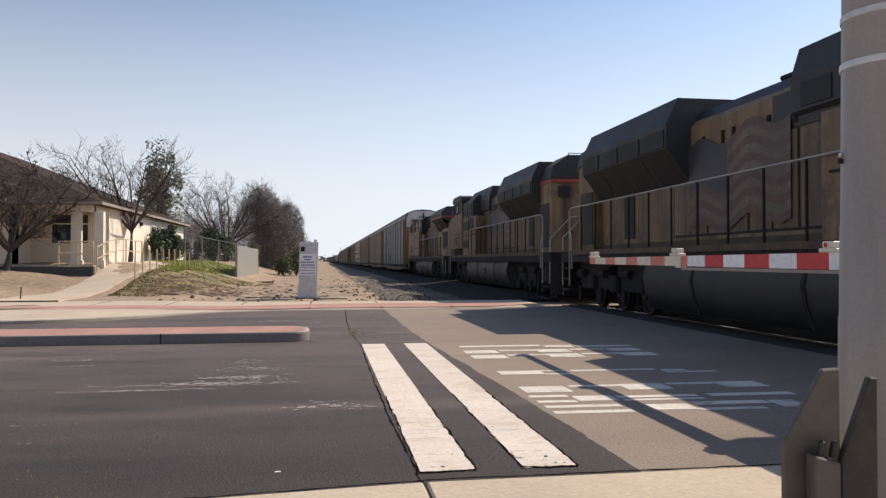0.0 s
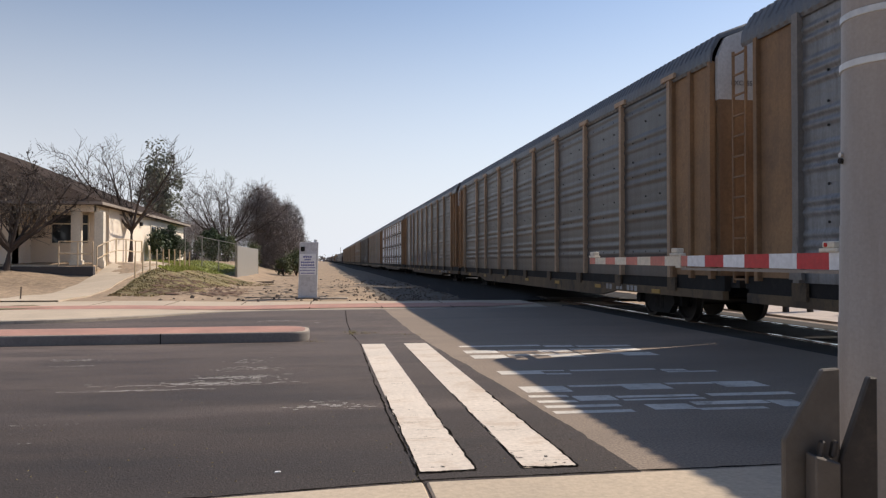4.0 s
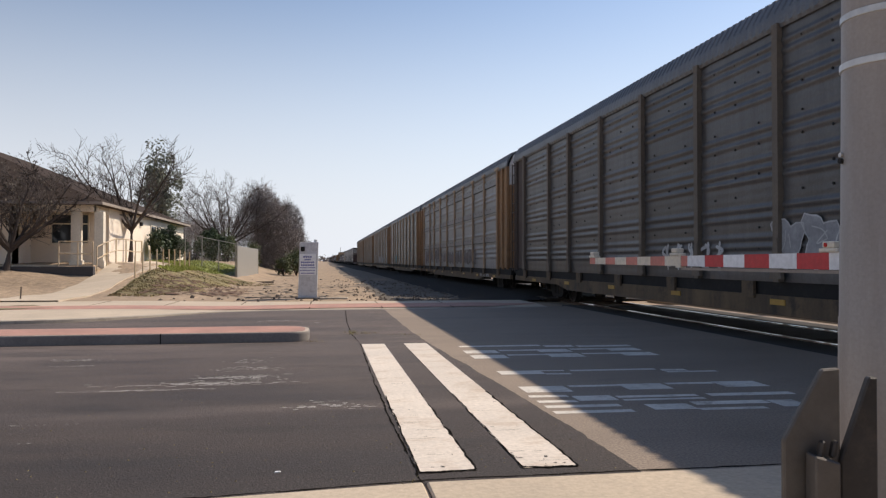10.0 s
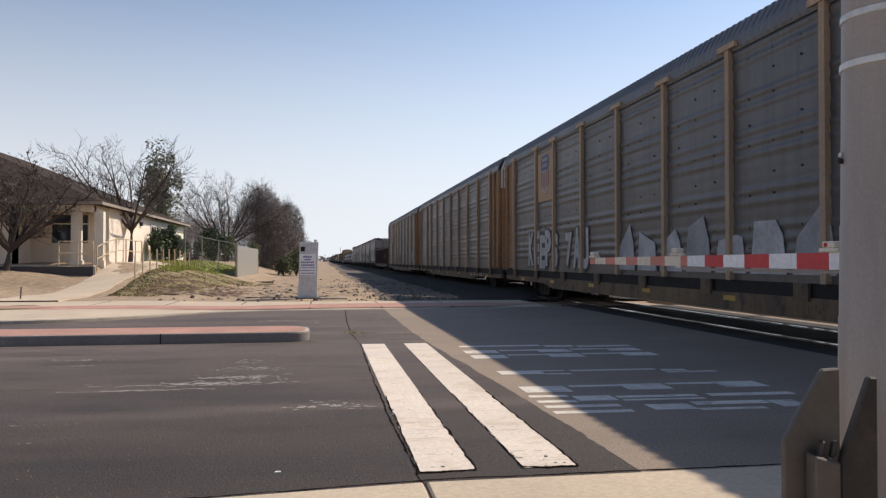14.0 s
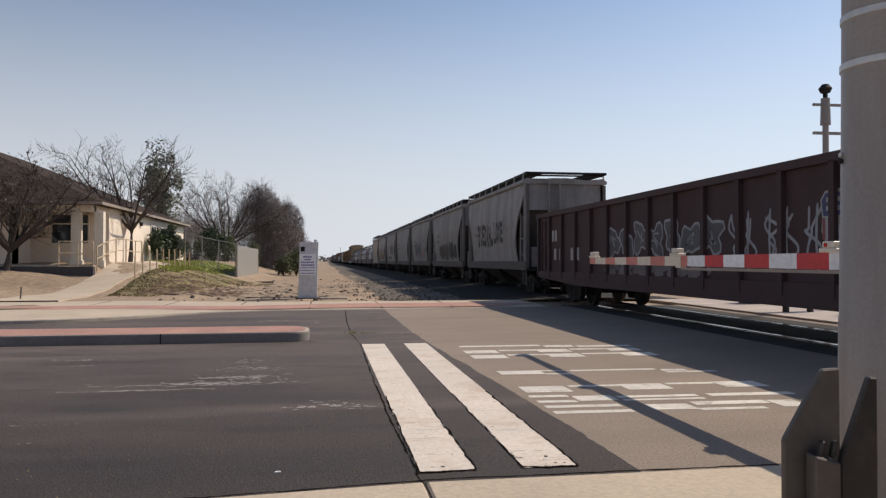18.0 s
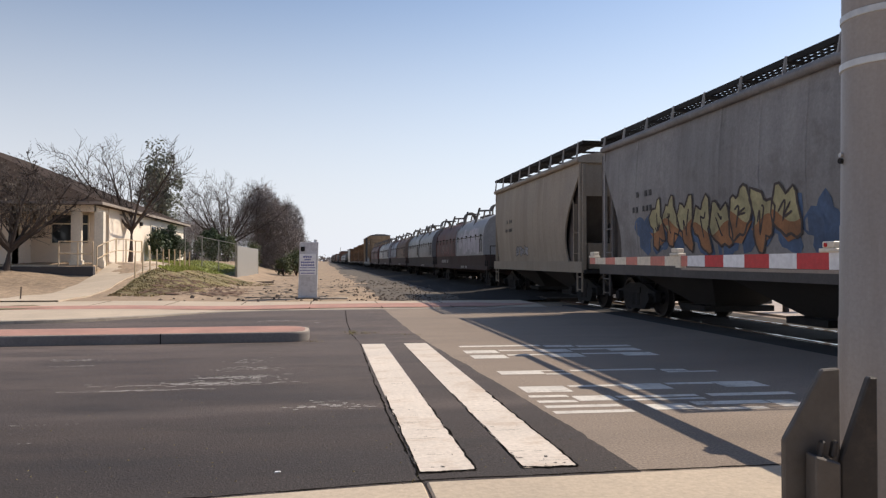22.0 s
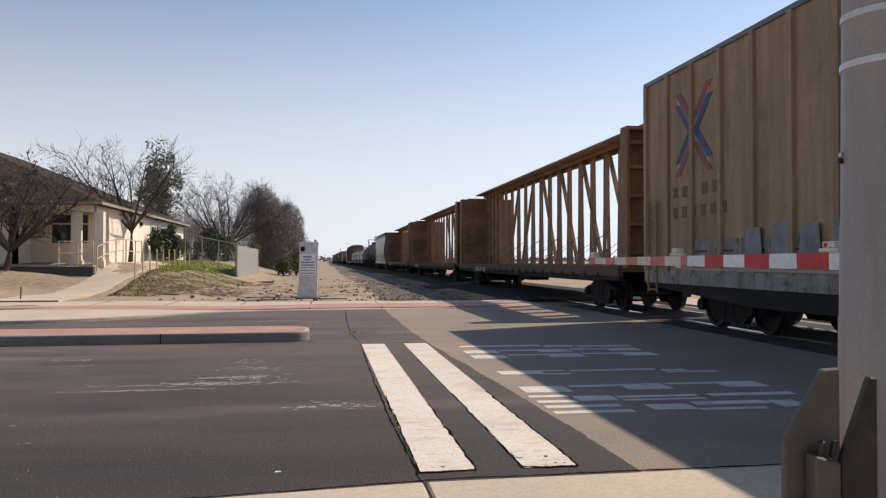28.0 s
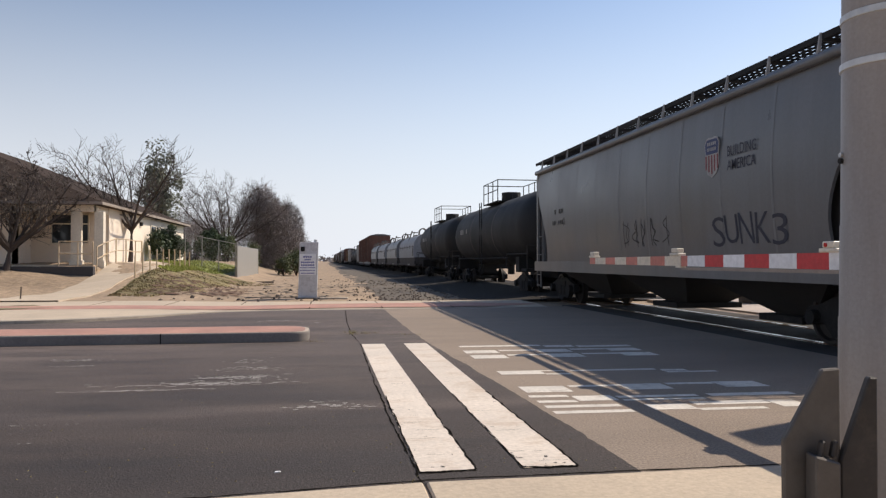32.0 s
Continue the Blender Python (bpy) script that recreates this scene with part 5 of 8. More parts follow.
def bars(car, name, x, y0, y1, z0, z1, n, material, seed=0, gap=0.35):
    """A row of plain bars for lettering that cannot be read."""
    rnd, g = random.Random(seed), Geo()
    w = (y1 - y0) / n
    for i in range(n):
        if rnd.random() > 0.12:
            g.box(x - 0.006, x, y0 + i * w, y0 + (i + 1 - gap) * w, z0 + rnd.random() * 0.02, z1)
    ob = part(name, g, material, car)
    ob["kind"] = "stuff"
    return ob


def smooth_line(pts, n=7):
    """A smooth curve through the points."""
    out, q = [], [pts[0]] + list(pts) + [pts[-1]]
    for k in range(1, len(q) - 2):
        for i in range(n):
            t = i / n
            w = (-t + 2 * t * t - t ** 3, 2 - 5 * t * t + 3 * t ** 3, t + 4 * t * t - 3 * t ** 3, t ** 3 - t * t)
            out.append(tuple(sum(w[c] * q[k - 1 + c][d] for c in range(4)) / 2 for d in (0, 1)))
    return out + [pts[-1]]


def ribbon(g, line, r, x):
    rows = []
    for k, p in enumerate(line):
        a, b = line[max(0, k - 1)], line[min(len(line) - 1, k + 1)]
        t = math.atan2(b[1] - a[1], b[0] - a[0])
        e = r * (0.55 if k in (0, len(line) - 1) else 1.0)
        rows.append([(x(p[1] - math.cos(t) * e), p[0] + math.sin(t) * e, p[1] - math.cos(t) * e), (x(p[1] + math.cos(t) * e), p[0] - math.sin(t) * e, p[1] + math.cos(t) * e)])
    g.loft(rows, caps=False, closed=False)


def tag(car, x, y0, y1, z0, z1, ink, seed, letters=6, fat=0.07):
    """Sprayed letters drawn with single bent strokes."""
    rnd = random.Random(seed)
    at_z = x if callable(x) else (lambda z: x)
    w, h = (y1 - y0) / letters, z1 - z0
    for i in range(letters):
        f, cy = Geo(), y0 + (i + 0.5) * w
        for k in range(rnd.choice((2, 3))):
            if k == 0:
                u = rnd.uniform(-0.3, 0.3)
                pts = [(cy + u * w, z0), (cy + (u + 0.06) * w, z0 + h * 0.5), (cy + u * w, z1)]
            else:
                pts = [(cy + rnd.uniform(-0.38, 0.38) * w, z0 + h * (0.1 + 0.2 * m + rnd.uniform(-0.08, 0.08))) for m in range(5)]
            ribbon(f, smooth_line(pts, 5), min(w, h) * fat, lambda z: at_z(z) - 0.004 - 0.001 * k)
        part("graffiti_letter", f, ink, car)


def graffiti(car, x, y0, y1, z0, z1, fill, line, seed, letters=6, fat=0.09, low=None):
    """Sprayed letter shapes, fat bent strokes with an outline, lying on the side."""
    rnd = random.Random(seed)
    at_z = x if callable(x) else (lambda z: x)
    w, h = (y1 - y0) / letters, z1 - z0
    for i in range(letters):
        lift = 0.0006 * (i % 3)
        cy, cz = y0 + (i + 0.5) * w, z0 + h * rnd.uniform(0.42, 0.58)
        f, o, n = Geo(), Geo(), 22
        ph, lobes = rnd.uniform(0, 6.28), rnd.choice((2, 3, 3, 4))
        ring = []
        for k in range(n):
            a = 6.28319 * k / n
            q = 0.8 + 0.22 * math.sin(lobes * a + ph) + 0.1 * math.sin((lobes + 3) * a + 2 * ph)
            sq = 1.0 / max(abs(math.cos(a)), abs(math.sin(a))) ** 0.55
            ring.append((cy + w * 0.56 * q * sq * math.cos(a), min(z1, max(z0, cz + h * 0.46 * q * sq * math.sin(a)))))
        m = len(f.v)
        f.add([(at_z(b) - 0.003 - lift, a, b) for a, b in ring] + [(at_z(cz) - 0.003 - lift, cy, cz)], [(k, (k + 1) % n, n) for k in range(n)])
        loop = ring + [ring[0]]
        r = min(w, h) * fat * 0.28
        ribbon(o, loop, r, lambda z: at_z(z) - 0.007 - lift)
        for k in range(2):
            a, b = ring[rnd.randrange(n)], ring[rnd.randrange(n)]
            mid = (cy + rnd.uniform(-0.15, 0.15) * w, cz + rnd.uniform(-0.15, 0.15) * h)
            ribbon(o, smooth_line([((a[0] + cy) / 2, (a[1] + cz) / 2), mid, ((b[0] + cy) / 2, (b[1] + cz) / 2)], 5), r * 0.8, lambda z: at_z(z) - 0.0085 - lift)
        s = part("graffiti_letter", f, fill, car)
        part("outline", o, line, s)
        if low:
            cut = [(a, min(b, cz - h * 0.04 + 0.1 * h * math.sin(5 * a))) for a, b in ring]
            zc = z0 + h * 0.15
            g = Geo().add([(at_z(b) - 0.0055 - lift, a, b) for a, b in cut] + [(at_z(zc) - 0.0055 - lift, cy, zc)], [(k, (k + 1) % n, n) for k in range(n)])
            part("lower_colour", g, low, s)


def shield(car, x, yc, z0, z1, label="shield emblem with red stripes"):
    h = z1 - z0
    w = h * 0.36
    base = [(-w * 0.72, h), (-w * 0.4, h * 1.03), (0, h * 1.01), (w * 0.4, h * 1.03), (w * 0.72, h), (w * 1.02, h * 0.86), (w * 0.9, h * 0.6), (w * 0.95, h * 0.35), (w * 0.6, h * 0.1), (0, 0), (-w * 0.6, h * 0.1), (-w * 0.95, h * 0.35), (-w * 0.9, h * 0.6), (-w * 1.02, h * 0.86)]
    s = part("emblem", Geo().prism([(yc + a, z0 + b) for a, b in base], "x", x - 0.008, x), MARKLIGHT, car, label)
    cap = ((-w * 0.8, h * 0.6), (-w * 0.92, h * 0.85), (-w * 0.66, h * 0.97), (w * 0.66, h * 0.97), (w * 0.92, h * 0.85), (w * 0.8, h * 0.6))
    part("emblem_top", Geo().prism([(yc + a, z0 + b) for a, b in cap], "x", x - 0.013, x - 0.008), SHIELDBLUE, s)
    for f0, f1, n in ((0.82, 0.9, 5), (0.68, 0.76, 7)):
        g = Geo()
        for k in range(n):
            c = yc - w * 0.62 + 1.24 * w * (k + 0.15) / n
            g.box(x - 0.016, x - 0.013, c, c + 1.24 * w / n * 0.66, z0 + h * f0, z0 + h * f1)
        part("emblem_bars", g, MARKLIGHT, s)
    g = Geo()
    for k in range(5):
        a = -w * 0.78 + k * w * 0.39
        g.box(x - 0.013, x - 0.008, yc + a - w * 0.09, yc + a + w * 0.09, z0 + h * (0.1 + 0.06 * abs(k - 2)), z0 + h * 0.57)
    part("emblem_stripes", g, SHIELDRED, s)


def ladder(car, x, y, z0, z1, w=0.42, material=None, along="y"):
    g, n = Geo(), int((z1 - z0) / 0.36)
    if along == "y":
        for k in range(n + 1):
            g.box(x - 0.05, x - 0.02, y, y + w, z0 + k * 0.36, z0 + k * 0.36 + 0.03)
        for yy in (y, y + w):
            g.box(x - 0.05, x - 0.01, yy - 0.02, yy + 0.02, z0 - 0.05, z1 + 0.05)
    else:
        for k in range(n + 1):
            g.box(x, x + w, y - 0.03, y, z0 + k * 0.36, z0 + k * 0.36 + 0.03)
        for xx in (x, x + w):
            g.box(xx - 0.02, xx + 0.02, y - 0.05, y, z0 - 0.05, z1 + 0.05)
    return part("ladder", g, material or SOOT, car)


def words(car, name, text, size, at_place, axis, material):
    """Readable lettering in the built-in font; axis "side" reads along -y on the near side, "end" along +x on the leading end."""
    cu = bpy.data.curves.new(name, "FONT")
    cu.body, cu.size, cu.extrude = text, size, 0.002
    tmp = bpy.data.objects.new(name, cu)
    me = bpy.data.meshes.new_from_object(tmp)
    bpy.data.objects.remove(tmp)
    turn = Matrix(((0, 0, -1), (-1, 0, 0), (0, 1, 0))) if axis == "side" else Matrix(((1, 0, 0), (0, 0, -1), (0, 1, 0)))
    me.transform(Matrix.Translation(at_place) @ turn.to_4x4())
    return part(name, me, material, car)


def lettered(car, name, text, y_far, y_near, z0, z1, x, material, bold=0.0, lean=0.0, lift=0.0):
    """Lettering in the built-in font fitted between two places along the near side, reading towards the leading end."""
    cu = bpy.data.curves.new(name, "FONT")
    cu.body, cu.size, cu.offset, cu.resolution_u = text, 1.0, bold, 3
    tmp = bpy.data.objects.new(name, cu)
    me = bpy.data.meshes.new_from_object(tmp)
    bpy.data.objects.remove(tmp)
    at_z = x if callable(x) else (lambda z: x)
    lo = [min(v.co[i] for v in me.vertices) for i in (0, 1)]
    hi = [max(v.co[i] for v in me.vertices) for i in (0, 1)]
    for v in me.vertices:
        a, b = (v.co[0] - lo[0]) / (hi[0] - lo[0]), (v.co[1] - lo[1]) / (hi[1] - lo[1])
        z = z0 + (z1 - z0) * b
        v.co = (at_z(z) - lift, y_far + (y_near - y_far) * a - lean * b, z)
    return part(name, me, material, car)


def scrawl(car, x, text, y_far, y_near, z0, z1, ink, seed, bold=0.03, halo=None, lift=0.01):
    """Sprayed capitals, each one bent and placed a little off the line; halo: a wider, paler layer beneath."""
    rnd = random.Random(seed)
    w, h = (y_near - y_far) / len(text), z1 - z0
    for i, ch in enumerate(text):
        if ch == " ":
            continue
        a, d, e, ln = y_far + w * (i + 0.04), h * rnd.uniform(-0.06, 0.06), h * rnd.uniform(-0.08, 0.08), rnd.uniform(-0.12, 0.12) * abs(w)
        small = 0.3 if ch in ".,-" else 1.0
        if halo:
            lettered(car, "overspray", ch, a - w * 0.06 + (w * 0.3 if ch == "I" else 0.0), a + w * (0.7 if ch == "I" else 0.98), z0 + d - h * 0.06, z0 + d + (h + e) * small + h * 0.06, x, halo, bold + 0.02, ln, lift * 0.4)
        if ch == "I":
            a += w * 0.32
        wide = w * (0.3 if ch == "I" else 0.92)
        lettered(car, "graffiti_letter", ch, a, a + wide, z0 + d, z0 + d + (h + e) * small, x, ink, bold, ln, lift * 0.4 + 0.002)


def wash(car, x, y0, y1, z0, z1, paints, n, seed, wide=0.3):
    """Broad upright brush strokes that overlap unevenly."""
    rnd = random.Random(seed)
    for k in range(n):
        yc, w, lo, hi = y0 + (y1 - y0) * (k + 0.5) / n + rnd.uniform(-0.12, 0.12), wide * rnd.uniform(0.6, 1.25), z0 + rnd.random() ** 2 * 0.35, z1 - rnd.random() * (z1 - z0) * 0.3
        rows, lean = [], rnd.uniform(-0.3, 0.3)
        for q in range(21):
            z = lo + (hi - lo) * q / 20
            e = w * (0.35 + 0.65 * math.sin(math.pi * (0.12 + 0.76 * q / 20)))
            a, b = e * (1 + 0.5 * noise.noise((z * 5, k, seed))), e * (1 + 0.5 * noise.noise((z * 5, k + 0.5, seed)))
            c = yc + lean * (z - lo) * 0.4
            rows.append([(x(z) - 0.0008 * (k % 4), c - a, z), (x(z) - 0.0008 * (k % 4), c + b, z)])
        part("paint_smear", Geo().loft(rows, caps=False, closed=False), rnd.choice(paints), car)


def car_root(name, label, category="rail car"):
    return thing(name, None, None, label, category, "cars of the freight train")


# ---- autorack ----
def corrugated(width, z0, z1, pitch, deep, groups=(1.0,)):
    g, n = Geo(), max(2, int((z1 - z0) / pitch))
    prof = []
    for k in range(n):
        z = z0 + (z1 - z0) * k / n
        d = (z1 - z0) / n
        prof += [(-deep * groups[k % len(groups)] * (0.5 - 0.5 * math.cos(6.28319 * q / 8)), z + d * q / 8) for q in range(8)]
    prof.append((0, z1))
    prof += [(0.03, z1), (0.03, z0)]
    return g.prism(prof, "y", 0.0, width).mesh("side_panel", 60)


def autorack(label, panel, post, endm, pitch, deep, thin, stacked=False, laps=False, L=27.55):
    E, T = 2.4, 1.9     # lengths of the brown end sections, leading and trailing
    car = car_root("autorack_car", label)
    x = 1.6
    widths = [(L - E - T - 5.0) / 7] * 7 + [2.0, 3.0]
    meshes, y = {}, E
    tiers = [(1.0, 1.72), (1.75, 2.84), (2.87, 3.94), (3.97, 5.08)] if stacked else [(1.0, 5.08)]
    for w in widths:
        for z0, z1 in tiers:
            key = (w, z0)
            if key not in meshes:
                meshes[key] = corrugated(w - 0.05, z0, z1, pitch, deep, (1.0,) if stacked else (0.12, 0.12, 1.0, 1.0, 0.8, 0.12, 0.9, 1.0))
                meshes[key].materials.append(panel)
            part("side_panel", meshes[key], None, car, at=pose(-x + 0.05, y + 0.025, 0))
        if (w, "holes") not in meshes:
            g = Geo()
            for z0, z1 in tiers:
                rows_ = max(2, int((z1 - z0) / pitch))
                d = (z1 - z0) / rows_
                if not stacked:
                    for q, zc in enumerate((2.32, 3.57, 4.72) if laps else (1.55, 1.9, 2.45, 2.8, 3.3, 3.65, 4.1, 4.5, 4.8)):
                        for c in (0.22, 0.5, 0.77):
                            if (q * 7 + int(c * 10)) % 4 == 0 and not laps:
                                continue
                            g.drum((-0.006, w * c, zc), "x", 0.019, 0.02, 6)
                    continue
                picks = [0, rows_ - 1, rows_ - 2]
                for q in picks:
                    z = z0 + d * (q + 0.5)
                    gap = 0.085
                    for k in range(int((w - 0.5) / gap)):
                        if (k // 8) % 5 != 4:
                            for dz in (-0.03, 0.02):
                                yy = 0.22 + k * gap
                                g.box(-0.004, 0.0, yy, yy + 0.03, z + dz, z + dz + 0.024)
            meshes[(w, "holes")] = g.mesh("perforation")
            meshes[(w, "holes")].materials.append(GRILLE)
        h = part("perforation", meshes[(w, "holes")], None, car, at=pose(-x + (0.0 if laps else 0.05 - deep * (0.93 if stacked else 0.3)), y + 0.02, 0))
        h["kind"] = "stuff"
        y += w
    if laps:
        for z in (2.15, 3.4, 4.55):
            part("sheet_lap", Geo().box(-x + 0.0, -x + 0.06, E, L - T, z, z + 0.26), RACKLAP, car)
            part("lap_edge", Geo().box(-x + 0.005, -x + 0.05, E, L - T, z - 0.025, z), GRILLE, car)
    if stacked:
        lt = Geo().box(-x - 0.02, -x + 0.04, -0.035, 0.035, -0.07, 0.07).mesh("latch")
        lt.materials.append(GRILLE)
        for z0, z1 in tiers[:-1]:
            part("tier_rod", Geo().box(-x + 0.01, -x + 0.05, E + 0.05, L - T - 0.05, z1 - 0.012, z1 + 0.042), GRILLE, car)
            y = E
            for w in widths:
                y += w
                part("latch", lt, None, car, at=pose(0, y - w / 2, z1 + 0.015))
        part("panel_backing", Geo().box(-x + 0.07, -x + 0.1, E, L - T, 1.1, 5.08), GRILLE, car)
    part("far_side_wall", Geo().box(x - 0.06, x, E, L - T, 1.08, 5.1), panel, car)
    pw = 0.15 if thin else 0.13
    pm = Geo().box(-x - 0.05, -x + 0.06, -pw / 2, pw / 2, 1.0, 5.12)
    if not thin:
        pm.box(-x - 0.07, -x + 0.06, -0.3, 0.3, 5.1, 5.2)
    else:
        pm.prism([(-0.16, 1.05), (0.16, 1.05), (0.04, 1.7), (-0.04, 1.7)], "x", -x - 0.06, -x)
    pm = pm.mesh("side_post")
    pm.materials.append(post)
    y = E
    for w in [0] + widths:
        y += w
        part("side_post", pm, None, car, at=pose(0, y, 0))
    g = Geo()
    roof = [(-1.62, 5.1), (-1.6, 5.29), (-1.44, 5.57), (-0.8, 5.82), (0, 5.88), (0.8, 5.82), (1.44, 5.57), (1.6, 5.29), (1.62, 5.1)]
    low = [(a * 0.98, b - 0.06) for a, b in roof]
    n, rings = 130, []
    for k in range(n):
        y0, d = 0.7 + (L - 1.05) * k / n, (L - 1.05) / n
        for f, q in ((0.0, 0.0), (0.12, 0.036), (0.5, 0.036), (0.62, 0.0)):
            rings.append([(a, y0 + f * d, b + q) for a, b in roof] + [(a, y0 + f * d, b) for a, b in low[::-1]])
    rings.append([(a, L - 0.35, b) for a, b in roof] + [(a, L - 0.35, b) for a, b in low[::-1]])
    g.loft(rings)
    part("roof", g, RACKROOF, car, smooth=25)
    part("inner_floor", Geo().box(-1.5, 1.5, 1.2, L - 1.2, 1.0, 1.1), RACKSILL, car)
    for s in (-1, 1):
        sill = [(0.4, 0.62), (0.4, 1.06), (L - 0.4, 1.06), (L - 0.4, 0.62), (L - 5.6, 0.6), (L - 6.6, 0.46), (6.6, 0.46), (5.6, 0.6)]
        part("side_slot", Geo().box(s * 1.46 - 0.06, s * 1.46 + 0.06, 0.4, L - 0.4, 0.78, 1.06), SOOT, car)
        part("side_sill", Geo().prism([(a, min(b, 0.78)) for a, b in sill], "x", s * 1.5 - 0.06, s * 1.5 + 0.06), RACKSILL, car)
    part("centre_sill", Geo().box(-0.35, 0.35, 0.6, L - 0.6, 0.6, 1.0), SOOT, car)
    for e in (0, 1):
        yy = (lambda v: v) if e == 0 else (lambda v: L - v)
        for s in (-1, 1):
            F = T if e else E
            a, b = sorted((yy(0.75), yy(F - 0.03)))
            part("end_side_wall", Geo().box(s * 1.5 - 0.04, s * 1.5 + 0.04, a, b, 1.06, 5.06), endm, car)
        for s in (-1, 1):
            for v in ((0.72, T - 0.12) if e else (0.72, 1.5, E - 0.12)):
                a, b = sorted((yy(v), yy(v + 0.1)))
                part("end_post", Geo().box(s * 1.57 - 0.05, s * 1.57 + 0.05, a, b, 1.0, 5.08), endm, car)
        a, b = sorted((yy(0.62), yy(0.74)))
        part("end_door", Geo().box(-1.48, -0.03, a, b, 1.06, 4.8 if endm is RACKENDD else 4.35).box(0.03, 1.48, a, b, 1.06, 4.8 if endm is RACKENDD else 4.35), endm, car, smooth=0)
        gz = 4.8 if endm is RACKENDD else 4.35
        if endm is RACKENDD:
            for z0, z1 in ((1.25, 2.9), (3.5, 3.95)):
                fr = Geo()
                a2, b2 = sorted((yy(1.72), yy(2.12)))
                fr.box(-1.545, -1.54, a2, a2 + 0.025, z0, z1).box(-1.545, -1.54, b2 - 0.025, b2, z0, z1).box(-1.545, -1.54, a2, b2, z0, z0 + 0.025).box(-1.545, -1.54, a2, b2, z1 - 0.025, z1)
                part("stencil_frame", fr, MARKLIGHT, car)
        top = [(-1.5, gz), (-1.5, 5.15), (-1.34, 5.52), (-0.75, 5.76), (0.75, 5.76), (1.34, 5.52), (1.5, 5.15), (1.5, gz)]
        part("end_gable", Geo().prism(top, "y", a, b), ENDWHITE, car, "white-painted upper end panel")
        if e == 0:
            words(car, "end_lettering", "EXCESS HEIGHT CAR", 0.13, (-1.25, 0.612, 4.85 if endm is RACKENDD else 4.62), "end", MARKDARK)
            bars_end = Geo()
            for q in range(9):
                bars_end.box(0.25 + q * 0.09, 0.31 + q * 0.09, 0.612, 0.62, 4.87, 4.96)
            part("end_lettering", bars_end, MARKDARK, car)
        g = Geo()
        a, b = sorted((yy(0.52), yy(0.62)))
        g.box(-0.05, 0.05, a, b, 3.5, 5.6)
        g.box(-0.16, 0.16, a, b, 3.5, 4.0)
        for z in (4.85, 5.2):
            g.box(-0.4, 0.4, a, b, z, z + 0.06)
        part("door_lock_rod", g, SOOT, car)
        if e:
            ladder(car, -1.54, L - 0.42, 1.0, 5.0, 0.4, endm)
        part("end_platform", Geo().box(-1.4, 1.4, *sorted((yy(0.1), yy(0.75))), 0.85, 1.02), SOOT, car)
    rm = Geo().box(-1.575, -1.56, 0, 0.4, 0.63, 0.72).mesh("reflector")
    rm.materials.append(REFLECT)
    stub = Geo().box(-1.6, -1.55, -0.18, 0.18, 0.72, 1.0).mesh("stake_pocket")
    stub.materials.append(RACKSILL)
    for k in range(9):
        part("stake_pocket", stub, None, car, at=pose(0, E + k * (L - E - T) / 8, 0))
    for k in range(7):
        part("reflector", rm, None, car, at=pose(0, 3.0 + k * 3.55, 0))
    bars(car, "car_mark", -1.57, 4.2, 6.2, 0.62, 0.76, 9, MARKLIGHT, 5)
    g = Geo()
    for yy in (9.0, 12.3, 17.2):
        g.box(-1.1, -0.4, yy, yy + 1.1, 0.42, 0.8)
    g.tube((-0.6, 3, 0.62), (-0.6, L - 3, 0.62), 0.04)
    part("brake_gear", g, SOOT, car)
    running_gear(car, L, 4.1)
    return car


# ---- locomotive ----
def hood_door_rows(car, x, y0, y1, z0, z1, n, material, parent_name="hood_door"):
    w = (y1 - y0) / n
    me = Geo().box(-0.03, 0.0, 0.045, w - 0.045, z0, z1).box(-0.05, -0.02, w - 0.12, w - 0.08, (z0 + z1) / 2, (z0 + z1) / 2 + 0.12).mesh(parent_name)
    me.materials.append(material)
    for k in range(n):
        part(parent_name, me, None, car, at=pose(x, y0 + k * w, 0))


def flag(car, x, y0, y1, z0, z1, flip=1):
    g = {FLAGRED: Geo(), FLAGWHITE: Geo(), FLAGBLUE: Geo()}
    n, cols = 11, 16
    for r in range(n):
        m = FLAGRED if r % 2 == 0 else FLAGWHITE
        for c in range(cols):
            u0, u1 = c / cols, (c + 1) / cols
            wv = lambda u: (0.075 * math.sin(u * 12.0) - 0.1 * u * flip) * (z1 - z0)
            a = [(u0, r / n), (u1, r / n), (u1, (r + 1) / n), (u0, (r + 1) / n)]
            mm = FLAGBLUE if (r >= n - 6 and (u0 if flip > 0 else 1 - u1) > 0.56) else m
            g[mm].add([(x - 0.028, y0 + u * (y1 - y0), z0 + v * (z1 - z0) * 0.85 + wv(u)) for u, v in a], [(0, 1, 2, 3)])
    for m, nm in ((FLAGRED, "flag_red_stripes"), (FLAGWHITE, "flag_white_stripes"), (FLAGBLUE, "flag_canton")):
        part(nm, g[m], m, car)


def sides(name, g, material, car):
    """The same part on the near and on the far side."""
    part(name, g, material, car)
    o = Geo()
    o.v, o.f = [(-x, y, z) for x, y, z in g.v], list(g.f)
    part(name, o, material, car)


LOCO = 21.45       # length of a locomotive over its couplers


